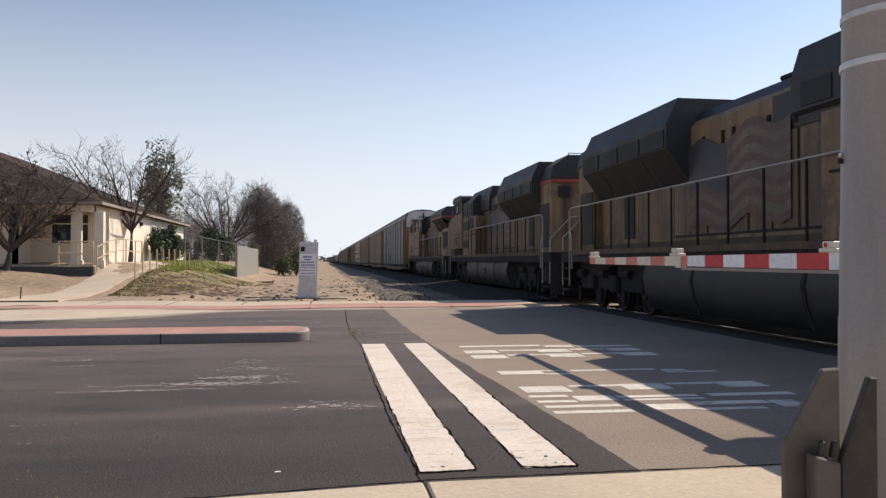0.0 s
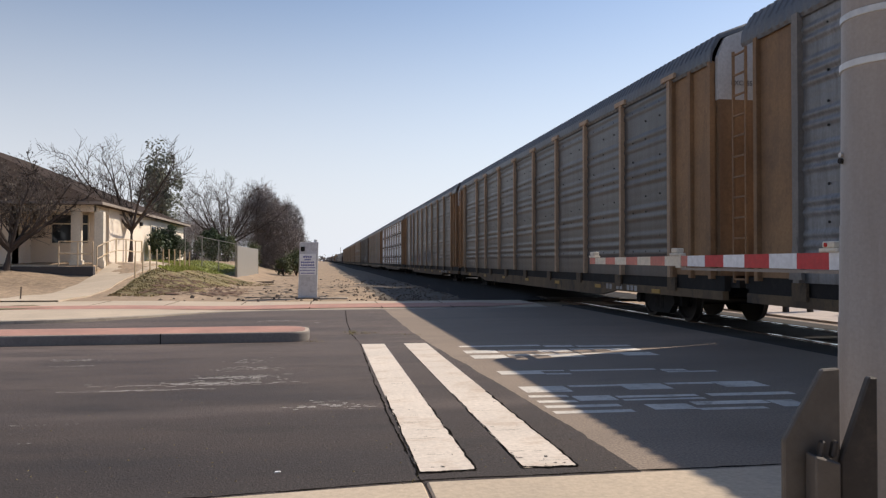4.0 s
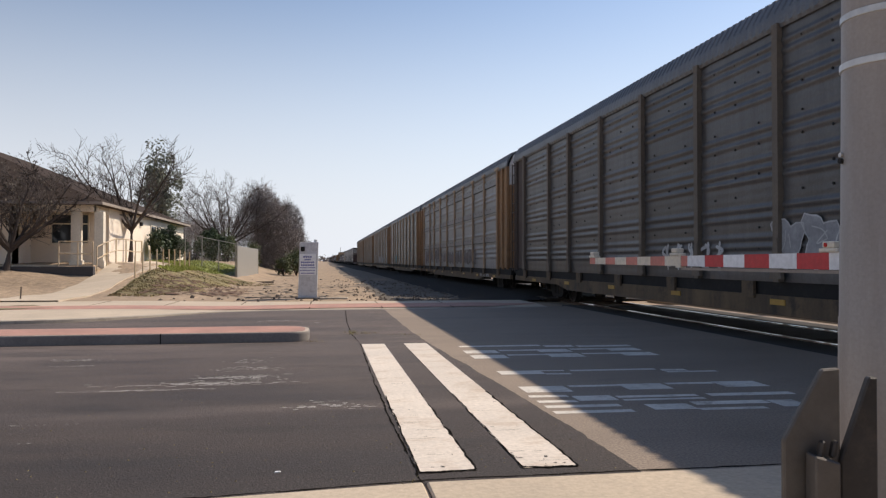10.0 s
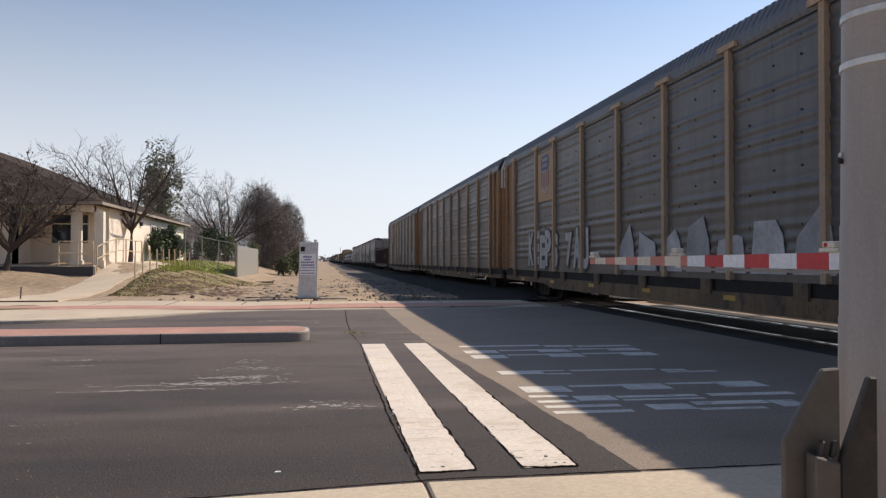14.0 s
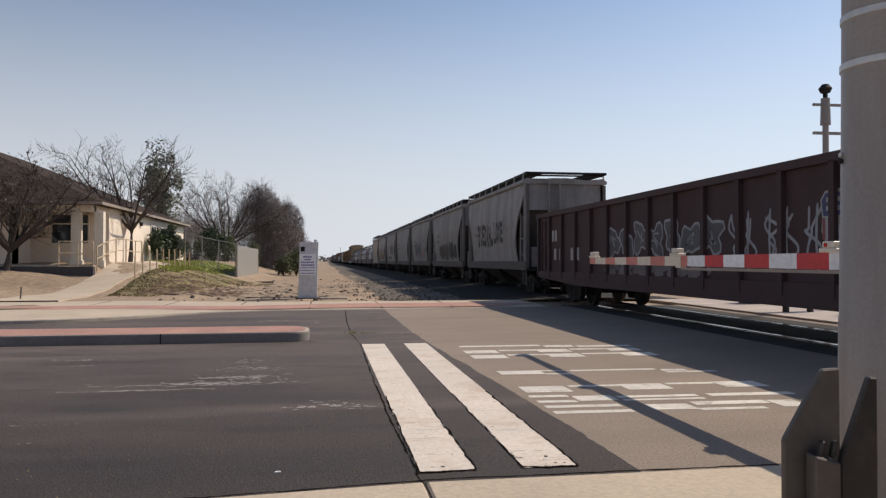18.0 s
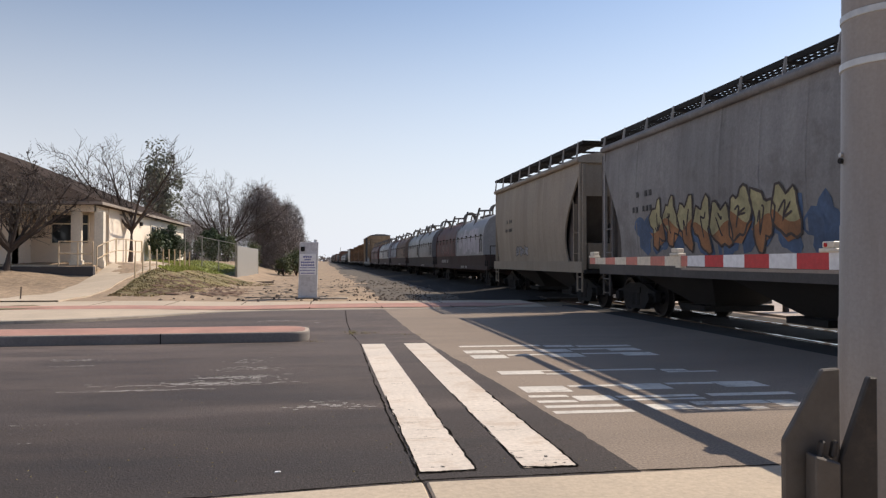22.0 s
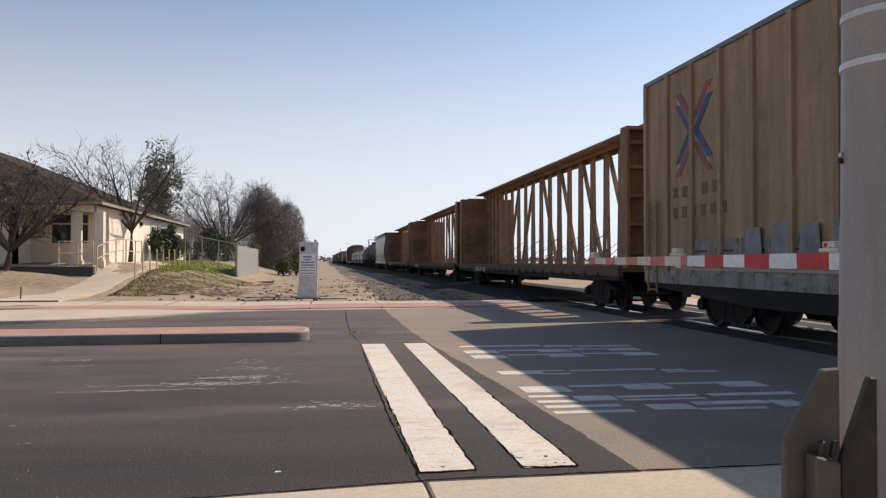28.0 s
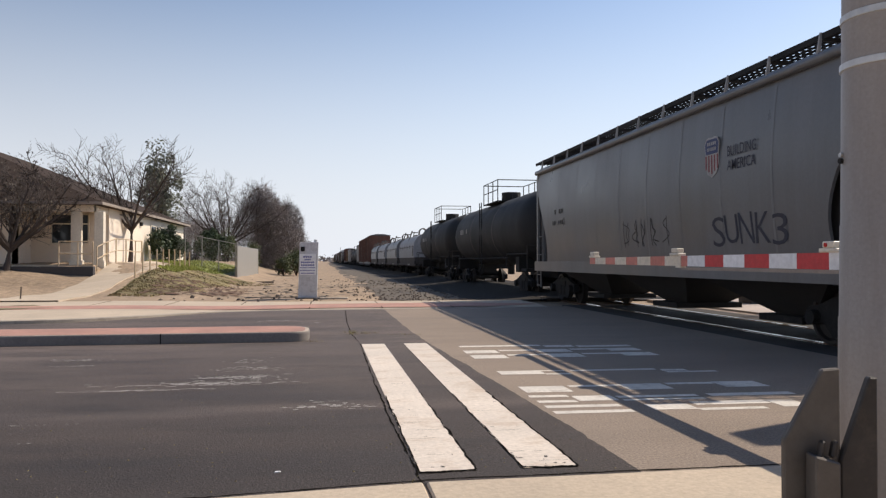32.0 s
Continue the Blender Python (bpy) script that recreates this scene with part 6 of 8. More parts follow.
def crew_end(car, deck, hx, paint):
    """Cab, nose and equipment cabinet of the flared locomotives."""
    part("inverter_cabinet", Geo().prism([(-1.45, deck), (-1.45, 3.55), (1.45, 3.55), (1.45, deck)], "y", 13.7, 17.3), paint, car)
    part("cabinet_top", Geo().prism([(-1.44, 3.55), (-1.44, 4.32), (-1.1, 4.62), (1.1, 4.62), (1.44, 4.32), (1.44, 3.55)], "y", 14.6, 17.3), YGREY, car, "dark grey upper equipment cabinet")
    sides("cabinet_grille", Geo().box(-1.47, -1.45, 15.7, 17.1, 2.9, 3.35), GRILLE, car)
    sides("cabinet_grille", Geo().box(-1.47, -1.45, 15.7, 17.1, 2.0, 2.4), GRILLE, car)
    sides("cabinet_grille", Geo().box(-1.47, -1.45, 14.3, 15.5, 2.95, 3.5), GRILLE, car)
    sides("cabinet_frame", Geo().box(-1.475, -1.45, 15.56, 15.61, 1.7, 3.55).box(-1.475, -1.45, 13.9, 17.3, 2.62, 2.66), SOOT, car)
    sides("upper_window", Geo().box(-1.46, -1.44, 14.8, 15.7, 3.65, 4.2), GRILLE, car)
    sides("upper_window", Geo().box(-1.46, -1.44, 15.9, 17.1, 3.65, 4.2), GRILLE, car)
    low = [(17.3, 2.0), (17.3, 3.86), (20.0, 3.8), (21.12, 3.68), (21.2, 3.58), (21.22, 2.0)]
    part("cab_side", Geo().prism(low, "x", -1.52, 1.52), paint, car, smooth=20)
    part("nose_recess", Geo().box(-1.3, 1.3, 17.3, 21.1, deck, 2.0), SOOT, car)
    up = [(17.3, 3.8), (17.3, 4.62), (17.6, 4.74), (19.6, 4.74), (19.97, 4.68), (19.97, 3.8)]
    part("cab_upper", Geo().prism(up, "x", -1.5, 1.5), YGREY, car, "dark grey cab top")
    part("cab_roof", Geo().prism([(17.1, 4.5), (17.1, 4.7), (17.6, 4.82), (19.6, 4.82), (20.05, 4.72), (20.05, 4.5)], "x", -1.56, 1.56), YGREY, car)
    for y0, y1 in ((18.43, 18.82), (18.88, 19.27)):
        sides("cab_window", Geo().box(-1.53, -1.5, y0, y1, 3.95, 4.34), CABGLASS, car)
    sides("wind_deflector", Geo().box(-1.62, -1.52, 19.56, 19.6, 3.9, 4.4), CABGLASS, car)
    sides("window_frame", Geo().box(-1.55, -1.5, 18.36, 19.34, 4.34, 4.4).box(-1.55, -1.5, 18.36, 19.34, 3.88, 3.95).box(-1.55, -1.5, 18.82, 18.88, 3.95, 4.34).box(-1.55, -1.5, 18.36, 18.43, 3.95, 4.34).box(-1.55, -1.5, 19.27, 19.34, 3.95, 4.34), GRILLE, car)
    part("windscreen", Geo().box(-1.25, -0.2, 19.97, 20.0, 3.95, 4.45).box(0.2, 1.25, 19.97, 20.0, 3.95, 4.45), CABGLASS, car)
    panel = part("battery_cover", bevelled(Geo().box(-1.55, -1.52, 17.9, 19.25, 2.03, 2.74), 0.01, "battery_cover", 1), paint, car)
    for k in range(5):
        part("louvre", Geo().box(-1.575, -1.55, 18.45, 18.98, 2.19 + k * 0.085, 2.235 + k * 0.085), SOOT, panel)
    part("cover_seam", Geo().pipe([(-1.53, 19.75, 2.0), (-1.53, 19.3, 2.78), (-1.53, 17.4, 2.8)], 0.012), SOOT, car)
    part("nose_seam", Geo().box(-1.526, -1.52, 20.86, 20.9, 2.0, 3.66), SOOT, car)
    for k in range(4):
        y = 18.2 + k * 0.4
        part("road_number", Geo().box(-1.526, -1.52, y, y + 0.22, 2.92, 3.43), NUMBERRED, car)
    sides("hood_upper_panel", Geo().box(-hx - 0.02, -hx, 11.6, 14.6, 3.62, 4.22), YGREY, car)
    flag(car, -hx - 0.026, 8.4, 12.2, 1.95, 4.0)
    flag(car, hx + 0.085, 8.4, 12.2, 1.95, 4.0, -1)


def crew_end_wide(car, deck, hx, paint):
    """Cab, nose and ragged grey cabinets of the winged locomotive."""
    low = [(13.9, deck + 0.1), (13.9, 3.72), (17.66, 3.56), (17.66, 4.62), (19.26, 4.66), (19.5, 4.34), (19.72, 3.83), (21.3, 3.52), (21.38, 3.42), (21.38, deck + 0.2)]
    part("cab_side", Geo().prism(low, "x", -1.52, 1.52), paint, car, smooth=20)
    part("cab_roof", Geo().prism([(17.5, 4.6), (17.6, 4.72), (19.1, 4.74), (19.5, 4.62), (19.48, 4.56), (17.5, 4.58)], "x", -1.56, 1.56), YGREY, car)
    part("cabinet_core", Geo().prism([(-1.42, 3.5), (-1.42, 4.42), (-1.1, 4.66), (1.1, 4.66), (1.42, 4.42), (1.42, 3.5)], "y", 12.9, 17.66), GRILLE, car)
    for y0, y1, m in ((16.9, 17.6, YGREY), (15.9, 16.3, METALSHEET), (14.6, 15.6, YGREY), (13.9, 14.3, METALSHEET)):
        sides("cabinet_panel", Geo().box(-1.46, -1.42, y0, y1, 3.62, 4.34), m, car)
    sides("cabinet_rail", Geo().tube((-1.48, 12.7, 4.06), (-1.48, 17.6, 4.12), 0.025, 0.025, 6), HANDRAIL, car)
    sides("cab_window", Geo().box(-1.56, -1.5, 18.5, 19.3, 3.72, 4.28), CABGLASS, car)
    sides("window_frame", Geo().box(-1.58, -1.5, 18.42, 18.5, 3.64, 4.36).box(-1.58, -1.5, 19.3, 19.36, 3.64, 4.36).box(-1.58, -1.5, 18.5, 19.3, 4.28, 4.36).box(-1.58, -1.5, 18.5, 19.3, 3.64, 3.72).box(-1.58, -1.5, 18.86, 18.91, 3.72, 4.28), GRILLE, car)
    part("windscreen", Geo().prism([(19.28, 4.6), (19.3, 4.62), (19.75, 3.9), (19.72, 3.88)], "x", -1.25, -0.2).prism([(19.28, 4.6), (19.3, 4.62), (19.75, 3.9), (19.72, 3.88)], "x", 0.2, 1.25), CABGLASS, car)
    sides("nose_panel", Geo().box(-1.535, -1.52, 18.75, 19.25, 1.98, 2.5), GRILLE, car)
    part("body_seam", Geo().box(-1.527, -1.52, 13.9, 17.6, 2.3, 2.335).box(-1.527, -1.52, 17.64, 17.68, 1.8, 3.56).box(-1.527, -1.52, 17.9, 20.3, 2.62, 2.65), SOOT, car)
    for y in (14.6, 15.8, 17.1):
        part("lifting_mark", Geo().box(-1.527, -1.52, y, y + 0.09, 1.86, 1.97), MARKLIGHT, car)
    bars(car, "slogan_lettering", -1.53, 14.6, 16.9, 3.12, 3.26, 13, FAINTMARK, 8, 0.45)
    shield(car, -1.524, 17.3, 2.6, 3.35)
    sides("hood_stripe", Geo().box(-hx - 0.012, -hx, 6.9, 12.7, 4.2, 4.3), STRIPE, car)
    sides("hood_upper_panel", Geo().box(-hx - 0.02, -hx, 6.9, 13.0, 4.3, 4.46), YGREY, car)
    sides("hood_vent", Geo().box(-hx - 0.03, -hx, 11.5, 12.2, 3.75, 4.4), GRILLE, car)
    sides("hood_box", Geo().box(-1.3, -hx, 12.6, 13.9, deck, 3.3), paint, car)
    flag(car, -hx - 0.026, 8.0, 11.4, 2.35, 4.1)


def locomotive(label, winged, YELLOW=YELLOW):
    """Six-axle diesel, radiators at y = 0, cab at the far end."""
    L = 22.7
    car = thing("diesel_locomotive", None, None, label, "locomotive", "locomotives of the freight train")
    car.scale = (1, LOCO / L, 1)
    deck, top = 1.62, 4.62
    part("frame", Geo().box(-1.5, 1.5, 0.7, L - 0.7, 1.3, deck).box(-0.5, 0.5, 0.9, L - 0.9, 0.95, 1.3), SOOT, car)
    # both bands carry the shadow along the deck in their colour
    for s in (-1, 1):
        part("side_stripe", Geo().box(s * 1.51 - 0.01, s * 1.51 + 0.01, 1.6, L - 1.6, 1.52, 1.64), SHADEDSILL, car)
        part("hood_sill", Geo().box(s * 0.975 - 0.025, s * 0.975 + 0.025, 1.9, 15.0, deck, deck + 0.16), SHADEDSILL, car)
    hx = 0.95
    stan = Geo().box(-0.018, 0.018, -0.018, 0.018, deck - 0.15, deck + 1.28).mesh("stanchion")
    stan.materials.append(SOOT)
    lug = Geo().box(-0.03, 0.03, -0.04, 0.04, 3.66, 3.92).mesh("lifting_lug")
    lug.materials.append(SOOT)
    up = 0.25 if winged else 0.0
    hood = [(-hx, deck), (-hx, 4.2 + up), (-0.7, 4.5 + up), (0.7, 4.5 + up), (hx, 4.2 + up), (hx, deck)]
    part("engine_hood", Geo().prism(hood, "y", 1.9, 17.0), YELLOW, car)
    part("hood_roof", Geo().prism([(-0.84, 4.34 + up), (-0.7, 4.54 + up), (0.7, 4.54 + up), (0.84, 4.34 + up)], "y", 6.8, 17.0), YGREY, car)
    hood_door_rows(car, -hx, 7.6, 15.6, 1.9, 3.55, 10, YELLOW)
    sides("door_gap", Geo().box(-hx - 0.008, -hx, 7.55, 15.65, 1.85, 3.6), GRILLE, car)
    hood_door_rows(car, hx + 0.03, 7.6, 15.6, 1.9, 3.55, 10, YELLOW)
    # radiator section
    if winged:
        wing = [(-1.5, 4.0), (-1.55, 4.35), (-1.2, 4.72), (1.2, 4.72), (1.55, 4.35), (1.5, 4.0), (hx, 3.75), (-hx, 3.75)]
        part("radiator_wing", Geo().prism(wing, "y", 1.7, 6.9), YGREY, car, "dark grey radiator wing with a red edge line")
        part("wing_stripe", Geo().box(-1.57, -1.55, 1.7, 6.9, 4.04, 4.13).box(-1.5, 1.5, 1.66, 1.7, 4.04, 4.13), STRIPE, car)
        g = Geo()
        for k in range(3):
            y = 2.2 + k * 1.55
            g.add([(-hx - 0.02, y, 3.3), (-hx - 0.02, y + 1.3, 3.3), (-1.46, y + 1.3, 3.98), (-1.46, y, 3.98)], [(0, 1, 2, 3)])
        sides("radiator_grille", g, GRILLE, car)
        part("rear_flank", Geo().prism([(-1.05, deck), (-1.05, 3.75), (1.05, 3.75), (1.05, deck)], "y", 1.7, 4.6), YELLOW, car)
        g = Geo()
        for k in range(5):
            g.box(-1.07, -1.05, 2.5 + k * 0.5, 2.8 + k * 0.5, 2.1, 3.2)
        sides("vent_slot", g, GRILLE, car)
    else:
        flare = [(-hx, 3.0), (-1.52, 3.75), (-1.52, 4.28), (-1.25, 4.84), (1.25, 4.84), (1.52, 4.28), (1.52, 3.75), (hx, 3.0)]
        part("radiator_flare", Geo().prism(flare, "y", 2.8, 8.4), YGREY, car, "dark grey flared radiator housing")
        g = Geo()
        for k in range(4):
            y = 2.9 + k * 1.38
            g.add([(-hx - 0.02, y, 3.02), (-hx - 0.02, y + 1.25, 3.02), (-1.53, y + 1.25, 3.74), (-1.53, y, 3.74)], [(0, 1, 2, 3)])
            g.box(-1.545, -1.525, y, y + 1.25, 3.78, 4.16)
        sides("radiator_grille", g, GRILLE, car)
        part("rear_hood", Geo().prism([(-1.2, deck), (-1.2, 4.1), (-1.0, 4.62), (1.0, 4.62), (1.2, 4.1), (1.2, deck)], "y", 1.5, 2.8), YELLOW, car)
        part("rear_cap", Geo().prism([(-1.24, 4.12), (-1.12, 4.55), (-0.6, 4.92), (0.6, 4.92), (1.12, 4.55), (1.24, 4.12)], "y", 1.45, 2.9), YGREY, car)
        part("roof_grab", Geo().pipe([(-0.5, 1.8, 4.9), (-0.5, 1.8, 5.02), (0.5, 1.8, 5.02), (0.5, 1.8, 4.9)], 0.016), HANDRAIL, car)
        for k in range(4):
            part("rear_number", Geo().box(-0.42 + k * 0.16, -0.31 + k * 0.16, 1.485, 1.5, 3.6, 3.82), NUMBERRED, car)
        part("rear_stripe", Geo().box(-1.23, 1.23, 1.44, 1.5, 3.98, 4.1).box(-1.23, -1.2, 1.5, 2.8, 3.98, 4.1), STRIPE, car)
        sides("side_intake", Geo().box(-1.22, -1.2, 1.7, 2.75, 1.8, 3.3), GRILLE, car)
        part("end_window", Geo().box(-0.95, -0.55, 1.43, 1.48, 3.5, 3.85), GRILLE, car)
        sides("hood_recess", Geo().box(-hx - 0.03, -hx, 4.6, 5.25, 1.9, 3.0), GRILLE, car)
    part("rear_headlight", Geo().drum((-0.12, 1.42, 4.4), "y", 0.12, 0.09, 12).drum((0.12, 1.42, 4.4), "y", 0.12, 0.09, 12), CABGLASS, car)
    part("roof_fan", Geo().drum((0, 4.2, 4.78), "z", 0.16, 0.62).drum((0, 5.7, 4.78), "z", 0.16, 0.62).drum((0, 7.2, 4.75), "z", 0.16, 0.55), GRILLE, car)
    part("exhaust_stack", Geo().box(-0.35, 0.35, 11.6, 12.9, 4.5, 4.74), SOOT, car)
    part("dynamic_brake", Geo().prism([(-1.0, 3.75), (-1.06, 3.8), (-1.06, 4.38), (-0.9, 4.88 - up * 0.9), (0.9, 4.88 - up * 0.9), (1.06, 4.38), (1.06, 3.8), (1.0, 3.75)], "y", 12.3, 17.0), YGREY, car)
    sides("brake_grille", Geo().box(-1.08, -1.06, 12.6, 13.4, 3.85, 4.24).box(-1.08, -1.06, 13.6, 14.4, 3.85, 4.24), GRILLE, car)
    (crew_end_wide if winged else crew_end)(car, deck, hx, YELLOW)
    part("horn", Geo().drum((-0.3, 10.4, 4.86), "y", 0.5, 0.07, 8).drum((-0.1, 10.4, 4.9), "y", 0.4, 0.06, 8).box(-0.4, 0.0, 10.35, 10.45, 4.5, 4.85), SOOT, car)
    # walkway rails
    h = deck + 1.28
    for s in (-1, 1):
        part("side_handrail", Geo().pipe([(s * 1.5, 1.72, 1.1), (s * 1.5, 1.72, deck + 0.35), (s * 1.5, 1.5, deck + 0.6), (s * 1.5, 1.5, h - 0.1), (s * 1.5, 1.7, h), (s * 1.5, 14.9, h)], 0.024), HANDRAIL, car)
        for k in range(11):
            part("stanchion", stan, None, car, at=pose(s * 1.5, 2.6 + k * 1.2, 0))
        for k in range(0 if winged else 6):
            part("lifting_lug", lug, None, car, at=pose(s * (hx + 0.01), 9.0 + k * 0.62 + 0.2 * (k % 2), 0))
    for e in (0, 1):
        yy = (lambda v: v) if e == 0 else (lambda v: L - v)
        for s in (-1, 1):
            g = Geo().pipe([(s * 1.47, yy(0.72), 0.6), (s * 1.47, yy(0.72), 2.05), (s * 0.75, yy(0.72), 2.78), (s * 0.4, yy(0.72), 2.8)], 0.022)
            part("end_handrail", g, HANDRAIL, car)
            part("step_handrail", Geo().pipe([(s * 1.5, yy(1.5), 0.6), (s * 1.5, yy(1.5), 2.5)], 0.022), HANDRAIL, car)
    for e in (0, 1):
        yy = (lambda v: v) if e == 0 else (lambda v: L - v)
        g = Geo()
        for s in (-1, 1):
            for k in range(4):
                a, b = sorted((yy(0.8), yy(1.45)))
                g.box(s * 1.3 - 0.2, s * 1.3 + 0.2, a, b, 0.45 + k * 0.32, 0.5 + k * 0.32)
        part("steps", g, SOOT, car)
        a, b = sorted((yy(0.62), yy(0.72)))
        part("pilot_plate", Geo().box(-1.45, 1.45, a, b, 0.25, 1.4), SOOT, car)
    tank = [(-1.4, 1.28), (-1.48, 0.95), (-1.42, 0.62), (-1.28, 0.25), (1.28, 0.25), (1.42, 0.62), (1.48, 0.95), (1.4, 1.28)]
    part("fuel_tank", Geo().prism(tank, "y", 7.0, 16.2), FUEL, car, smooth=70)
    part("tank_strap", Geo().prism([(a * 1.012, b) for a, b in tank], "y", 9.4, 9.5).prism([(a * 1.012, b) for a, b in tank], "y", 13.2, 13.3), SOOT, car)
    part("fuel_gauge", Geo().box(-1.5, -1.44, 11.2, 11.45, 0.75, 1.0), GRILLE, car)
    part("centre_frame", Geo().box(-1.1, 1.1, 1.2, L - 1.2, 0.7, 1.3), SOOT, car)
    part("air_reservoir", Geo().drum((-1.15, 8.8, 1.38), "y", 2.6, 0.16, 12).drum((-1.15, 12.6, 1.38), "y", 2.6, 0.16, 12), FUEL, car)
    for y in (4.1, L - 4.1):
        b = part("truck", Geo().box(-1.15, -0.95, -2.5, 2.5, 0.55, 0.95).box(0.95, 1.15, -2.5, 2.5, 0.55, 0.95).box(-1.1, 1.1, -0.3, 0.3, 0.5, 1.2)
                 .box(-1.2, -0.92, -0.6, 0.6, 0.4, 1.1), SOOT, car, at=pose(0, y, 0))
        for k in (-1.75, 0, 1.75):
            part("wheelset", WHEELSET, None, b, at=pose(0, k, 0.457))
            part("traction_motor", Geo().box(-0.66, 0.66, k - 0.62, k + 0.62, 0.16, 1.0), SOOT, b)
            for s in (-1, 1):
                part("brake_cylinder", Geo().drum((s * 1.18, k - 0.55, 0.98), "y", 0.5, 0.12, 10), SOOT, b)
                part("brake_shoe", Geo().box(s * 1.14 - 0.05, s * 1.14 + 0.05, k - 0.95, k - 0.75, 0.18, 0.6), SOOT, b)
                part("spring", Geo().drum((s * 1.2, k + 0.55, 0.75), "z", 0.4, 0.1, 8), SOOT, b)
            part("axle_box", Geo().box(-1.25, -1.0, k - 0.2, k + 0.2, 0.3, 0.62).box(-1.28, -1.2, k - 0.1, k + 0.1, 0.36, 0.56), SOOT, b)
    part("coupler", COUPLER, None, car, at=pose(0, 0.05, 0))
    part("coupler", COUPLER, None, car, at=pose(0, L - 0.05, 0, 0, 0, 180))
    return car


# ---- gondola ----
def gondola():
    L = 22.0
    car = car_root("gondola_car", "dark maroon ribbed steel gondola, sprayed with pale graffiti")
    for s in (-1, 1):
        part("side_wall", Geo().box(s * 1.48 - 0.03, s * 1.48 + 0.03, 0.9, L - 0.9, 0.85, 2.8), GONDOLA, car)
        part("top_rail", Geo().box(s * 1.5 - 0.1, s * 1.5 + 0.1, 0.85, L - 0.85, 2.76, 2.9), GONDOLA, car)
        part("bottom_rail", Geo().prism([(0.9, 0.8), (0.9, 1.0), (L - 0.9, 1.0), (L - 0.9, 0.8), (L - 5, 0.62), (5, 0.62)], "x", s * 1.52 - 0.06, s * 1.52 + 0.06), GONDOLA, car)
    rib = Geo().box(-1.6, -1.48, -0.06, 0.06, 0.8, 2.78).mesh("side_rib")
    rib.materials.append(GONDOLA)
    for k in range(17):
        part("side_rib", rib, None, car, at=pose(0, 1.0 + k * (L - 2.0) / 16, 0))
    for y in (0.85, L - 0.95):
        part("end_wall", Geo().box(-1.48, 1.48, y, y + 0.1, 0.85, 2.85).box(-1.5, 1.5, y - 0.06, y + 0.16, 1.5, 1.6).box(-1.5, 1.5, y - 0.06, y + 0.16, 2.1, 2.2), GONDOLA, car)
    part("floor_plate", Geo().box(-1.45, 1.45, 0.9, L - 0.9, 0.85, 0.95).box(-0.3, 0.3, 0.6, L - 0.6, 0.6, 0.86), SOOT, car)
    ladder(car, -1.5, 1.2, 0.7, 2.6, 0.4, GONDOLA)
    ladder(car, -1.5, L - 1.7, 0.7, 2.6, 0.4, GONDOLA)
    shield(car, -1.52, 6.0, 1.45, 2.35)
    bars(car, "slogan_lettering", -1.52, 3.6, 5.0, 1.95, 2.15, 8, MARKLIGHT, 2)
    bars(car, "slogan_lettering", -1.52, 3.6, 5.0, 1.65, 1.85, 7, MARKLIGHT, 3)
    bars(car, "car_mark", -1.52, 19.1, 19.7, 1.95, 2.3, 2, MARKLIGHT, 4)
    bars(car, "car_mark", -1.52, 17.0, 19.7, 1.35, 1.72, 5, MARKLIGHT, 4, 0.6)
    graffiti(car, -1.512, 9.1, 14.8, 1.4, 2.25, GRAF_SMOKE, GRAF_GREY, 11, 7, 0.12)
    graffiti(car, -1.512, 9.6, 15.0, 0.95, 1.38, GRAF_DULL, GRAF_DULL, 12, 6, 0.14)
    tag(car, -1.512, 6.2, 9.0, 1.2, 2.2, GRAF_GREY, 13, 5, 0.05)
    tag(car, -1.516, 2.4, 3.4, 1.1, 2.0, GRAF_DULL, 14, 2, 0.05)
    running_gear(car, L, 3.2)
    return car


# ---- covered hopper ----
def hopper_x(z, eave=4.2, bulge=0.1):
    return -(1.5 + bulge * math.sin(math.pi * min(1, max(0, (z - 1.3) / (eave - 1.3)))))


